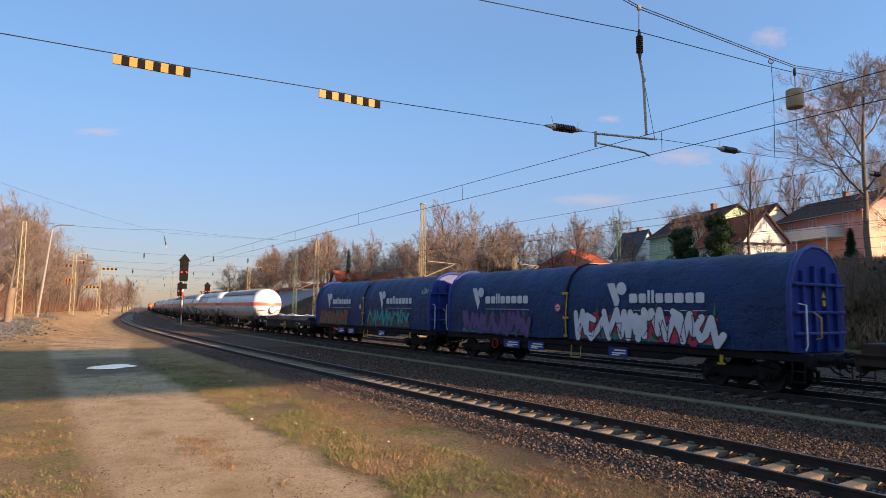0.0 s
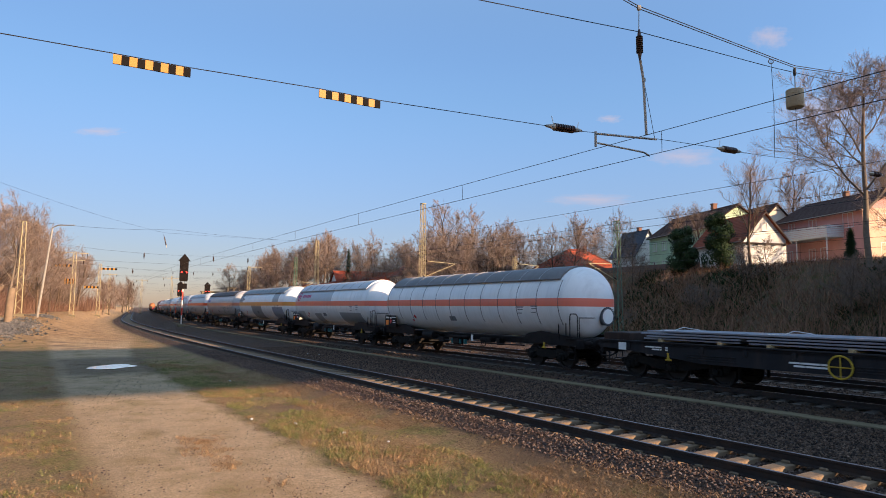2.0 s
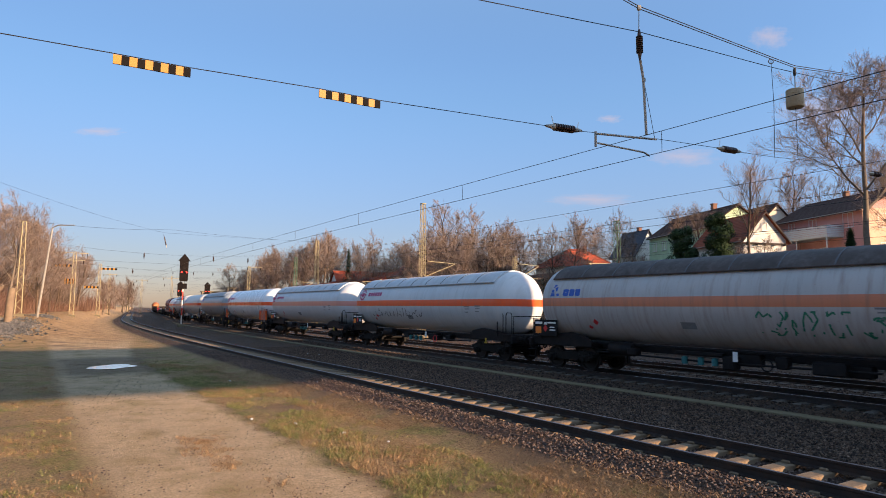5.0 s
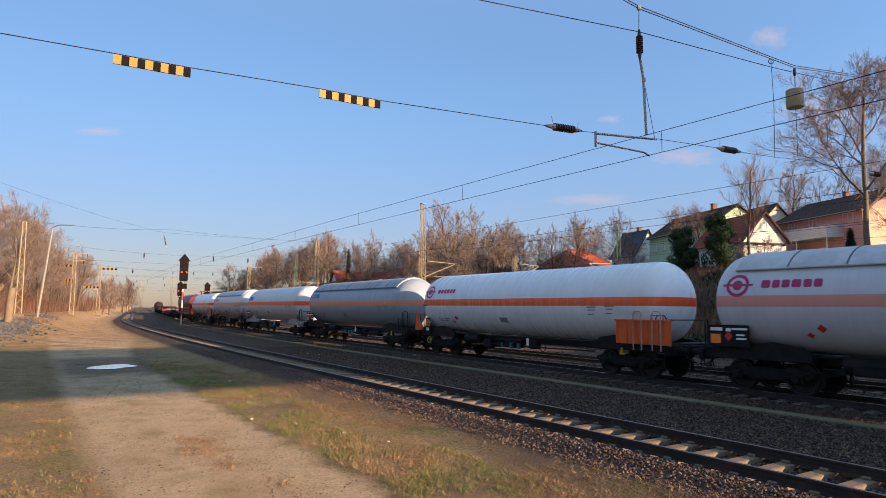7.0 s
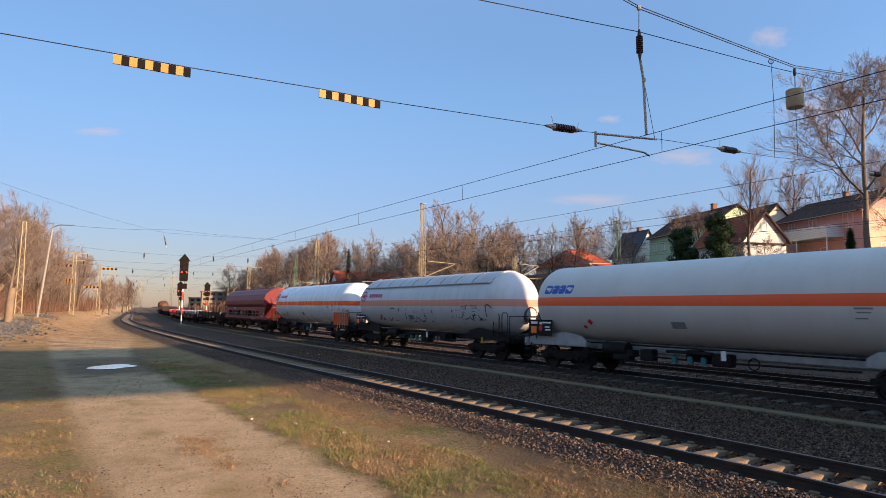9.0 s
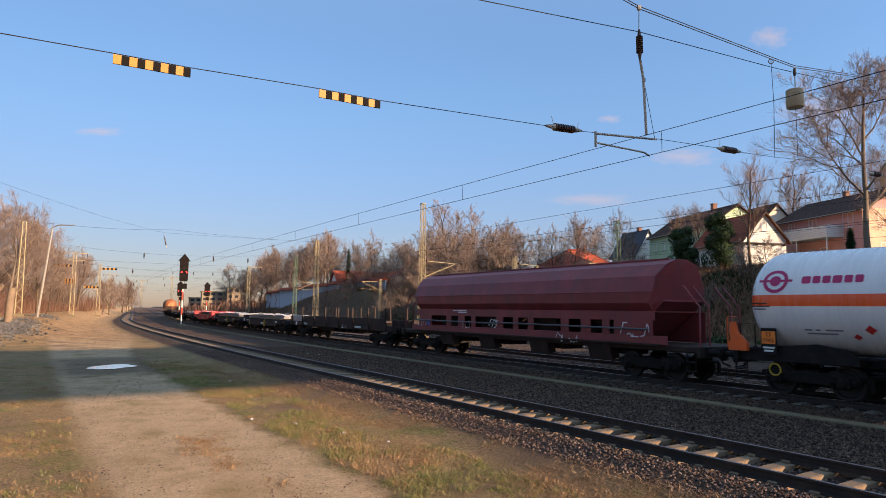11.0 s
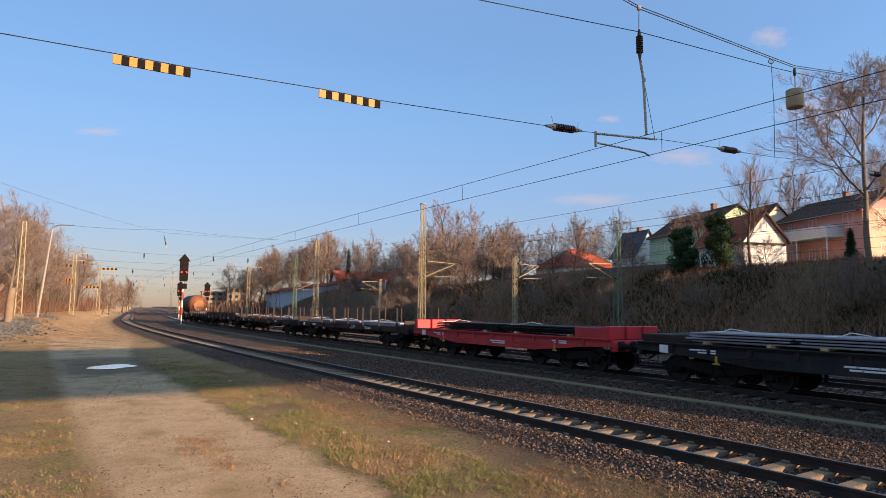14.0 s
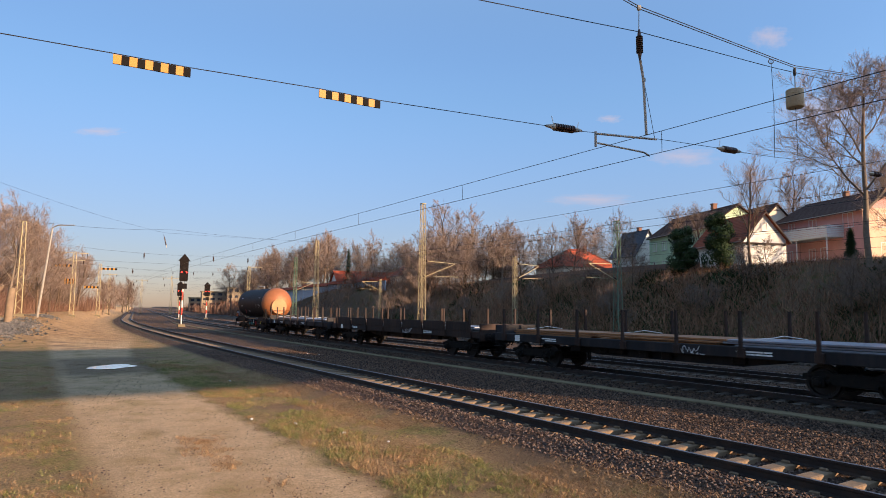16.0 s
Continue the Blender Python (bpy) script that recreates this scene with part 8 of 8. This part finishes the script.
stones("ballast", "grey and rust brown ballast stones round the siding", 44000, lambda g, n: g.uniform(0, 1, n) ** 1.4 * 36 + 2, lambda g, n: np.maximum(g.uniform(-2.15, 2.0, n), g.normal(-2.0, 0.2, n)), (0.014, 0.033), M_STONE, 1)
stones("ballast", "dark brown ballast between siding and main line", 36000, lambda g, n: g.uniform(0, 1, n) ** 1.4 * 40 + 2, lambda g, n: g.uniform(1.8, 6.4, n), (0.016, 0.038), M_STONED, 11)
stones("ballast", "grey ballast stones of the main line", 30000, lambda g, n: g.uniform(0, 1, n) ** 1.2 * 48 + 3, lambda g, n: g.uniform(6.9, 19.0, n), (0.02, 0.045), M_STONED, 2)
M_RUBBLE = island_mat("grey_rubble", [(0.06, 0.056, 0.052), (0.11, 0.10, 0.09), (0.16, 0.145, 0.13), (0.23, 0.20, 0.165)])
stones("rubble_heap", "heap of grey broken rubble beside the sandy track", 2200, lambda g, n: g.normal(64, 4.5, n), lambda g, n: g.normal(-12.0, 1.1, n), (0.03, 0.17), M_RUBBLE, 3, 0.35)
stones("rubble_heap", "low heap of grey rubble before the brush", 700, lambda g, n: g.normal(92, 3.0, n), lambda g, n: g.normal(-10.4, 0.7, n), (0.04, 0.17), M_RUBBLE, 13, 0.35)
stones("pebbles", "small pebbles and clods on the sandy track", 15000, lambda g, n: g.uniform(0, 1, n) ** 1.6 * 34 + 2, lambda g, n: g.uniform(-15, -2.2, n), (0.005, 0.019), M_STONE, 7)
for _x, _y, _h2, _r in ((-39.0, 55.0, 3.4, 0.40), (-38.2, 56.0, 3.2, 0.28)):
    _st = thing("tree_stump", "tall pale cut-off tree trunk beside the track", "tree stump", pose(_x, _y, gz(_x, _y) - 0.1, 2, 3, 0), "cut tree trunks")
    part("trunk", MB().tube([(0, 0, 0), (0.03, 0, 0.5), (0.0, 0.05, 2.0), (0.08, 0, _h2 - 0.5), (0.12, 0, _h2)], _r * 1.2, 14, _r), M_STUMP, _st, smooth=60)
    part("branch_stub", MB().tube([(0.05, 0, _h2 * 0.8), (_r * 1.3, 0.1, _h2 * 0.92), (_r * 1.7, 0.1, _h2)], _r * 0.42, 8, _r * 0.34), M_STUMP, _st, smooth=60)
M_LITTER = mat("white_litter", (0.55, 0.55, 0.53), 0.7, 0, 0.1, 6.0)
for _i, (_s, _o) in enumerate(((17.5, -2.9), (14.5, -4.6), (12.9, -4.1), (33, 3.1), (35, 3.6), (34, 3.9), (11.6, -3.7), (24, -3.6), (18.5, -11.5), (19.5, -11.0), (15.6, -5.3))):
    _p = at(_s, _o, float(ground_z(_s, _o)) + 0.03)
    tagged(part("litter", MB().box((0, 0, 0), (random.uniform(0.04, 0.12), random.uniform(0.03, 0.08), 0.03), 0.015), M_LITTER, None, m=pose(_p.x, _p.y, _p.z, random.uniform(-20, 20), random.uniform(-20, 20), random.uniform(0, 180))), "crumpled piece of white litter on the ground", "litter", "pieces of litter")
# puddle in the track
M_PUDDLE, _nt, _b = node_mat("puddle_water")
_b.inputs["Roughness"].default_value = 0.10
_b.inputs["IOR"].default_value = 1.33
_b.inputs["Metallic"].default_value = 0.55
_b.inputs["Base Color"].default_value = (0.75, 0.76, 0.78, 1)
_pd = MB()
_n2 = 40
_c3 = at(31.8, -6.75, -0.385)
_ring = []
for _i in range(_n2):
    _a = 2 * math.pi * _i / _n2
    _w = 1 + 0.28 * noise.noise(Vector((math.cos(_a) * 1.6, math.sin(_a) * 1.6, 2.0)))
    _ring.append((_c3.x + 0.85 * _w * math.cos(_a), _c3.y + 1.2 * _w * math.sin(_a), _c3.z))
_pd.add([tuple(_c3)] + _ring, [(0, 1 + _i, 1 + (_i + 1) % _n2) for _i in range(_n2)])
tagged(part("puddle", _pd, M_PUDDLE), "still rain puddle reflecting the sky in the sandy track", "puddle", kind="structure")

# ---- clouds ----
def cloud_material():
    m, nt, b = node_mat("thin_cloud")
    v = coords(nt, "Object")
    ln = nt.nodes.new("ShaderNodeVectorMath")
    ln.operation = "LENGTH"
    link(nt, v, ln.inputs[0])
    n = noise_tex(nt, v, 2.2, 6.0, 0.6)
    fall = step_map(nt, mth(nt, "ADD", ln.outputs["Value"], mth(nt, "MULTIPLY", mth(nt, "SUBTRACT", n, 0.5), 1.5)), 1.0, 0.1)
    # the cloud's sunlit glow is put in as emission
    em = nt.nodes.new("ShaderNodeEmission")
    em.inputs["Color"].default_value, em.inputs["Strength"].default_value = (0.80, 0.66, 0.72, 1), 0.40
    tr = nt.nodes.new("ShaderNodeBsdfTransparent")
    mx = nt.nodes.new("ShaderNodeMixShader")
    link(nt, mth(nt, "MULTIPLY", fall, 0.5), mx.inputs[0])
    link(nt, tr.outputs[0], mx.inputs[1]), link(nt, em.outputs[0], mx.inputs[2])
    link(nt, mx.outputs[0], nt.nodes["Material Output"].inputs["Surface"])
    return m


M_CLOUD = cloud_material()
for _i, (_x, _z, _w, _hh) in enumerate(((600, 388, 95, 26), (370, 278, 120, 18), (830, 705, 58, 34), (-870, 440, 70, 13), (960, 515, 130, 50), (420, 490, 36, 12))):
    _me = MB().add([(-1, 0, -1), (1, 0, -1), (1, 0, 1), (-1, 0, 1)], [(0, 1, 2, 3)]).mesh("cloud")
    _me.materials.append(M_CLOUD)
    _o = new("cloud", _me)
    _o.matrix_basis = Matrix.Translation((_x, 1550 + _i * 4, _z)) @ Matrix.Diagonal((_w, 1, _hh, 1))
    tagged(_o, "small thin pinkish evening cloud", "cloud", "small clouds", "structure")


def run_of(t):
    """Metres that the train has gone since the start."""
    return 22.075864 * t + 0.02262 * ((t - 8) ** 2 - 64) / 2


def motions():
    for w, u, base in TRAIN:
        rows = []
        for i in range(65):
            t = i * 0.25
            s = u - run_of(t)
            a, b = at(s + base / 2, TRAIN_O), at(s - base / 2, TRAIN_O)
            c, d = (a + b) / 2, b - a
            rows.append((t, pose(c.x, c.y, 0, 0, 0, math.degrees(math.atan2(d.y, d.x)))))
        walk(w, rows)


motions()
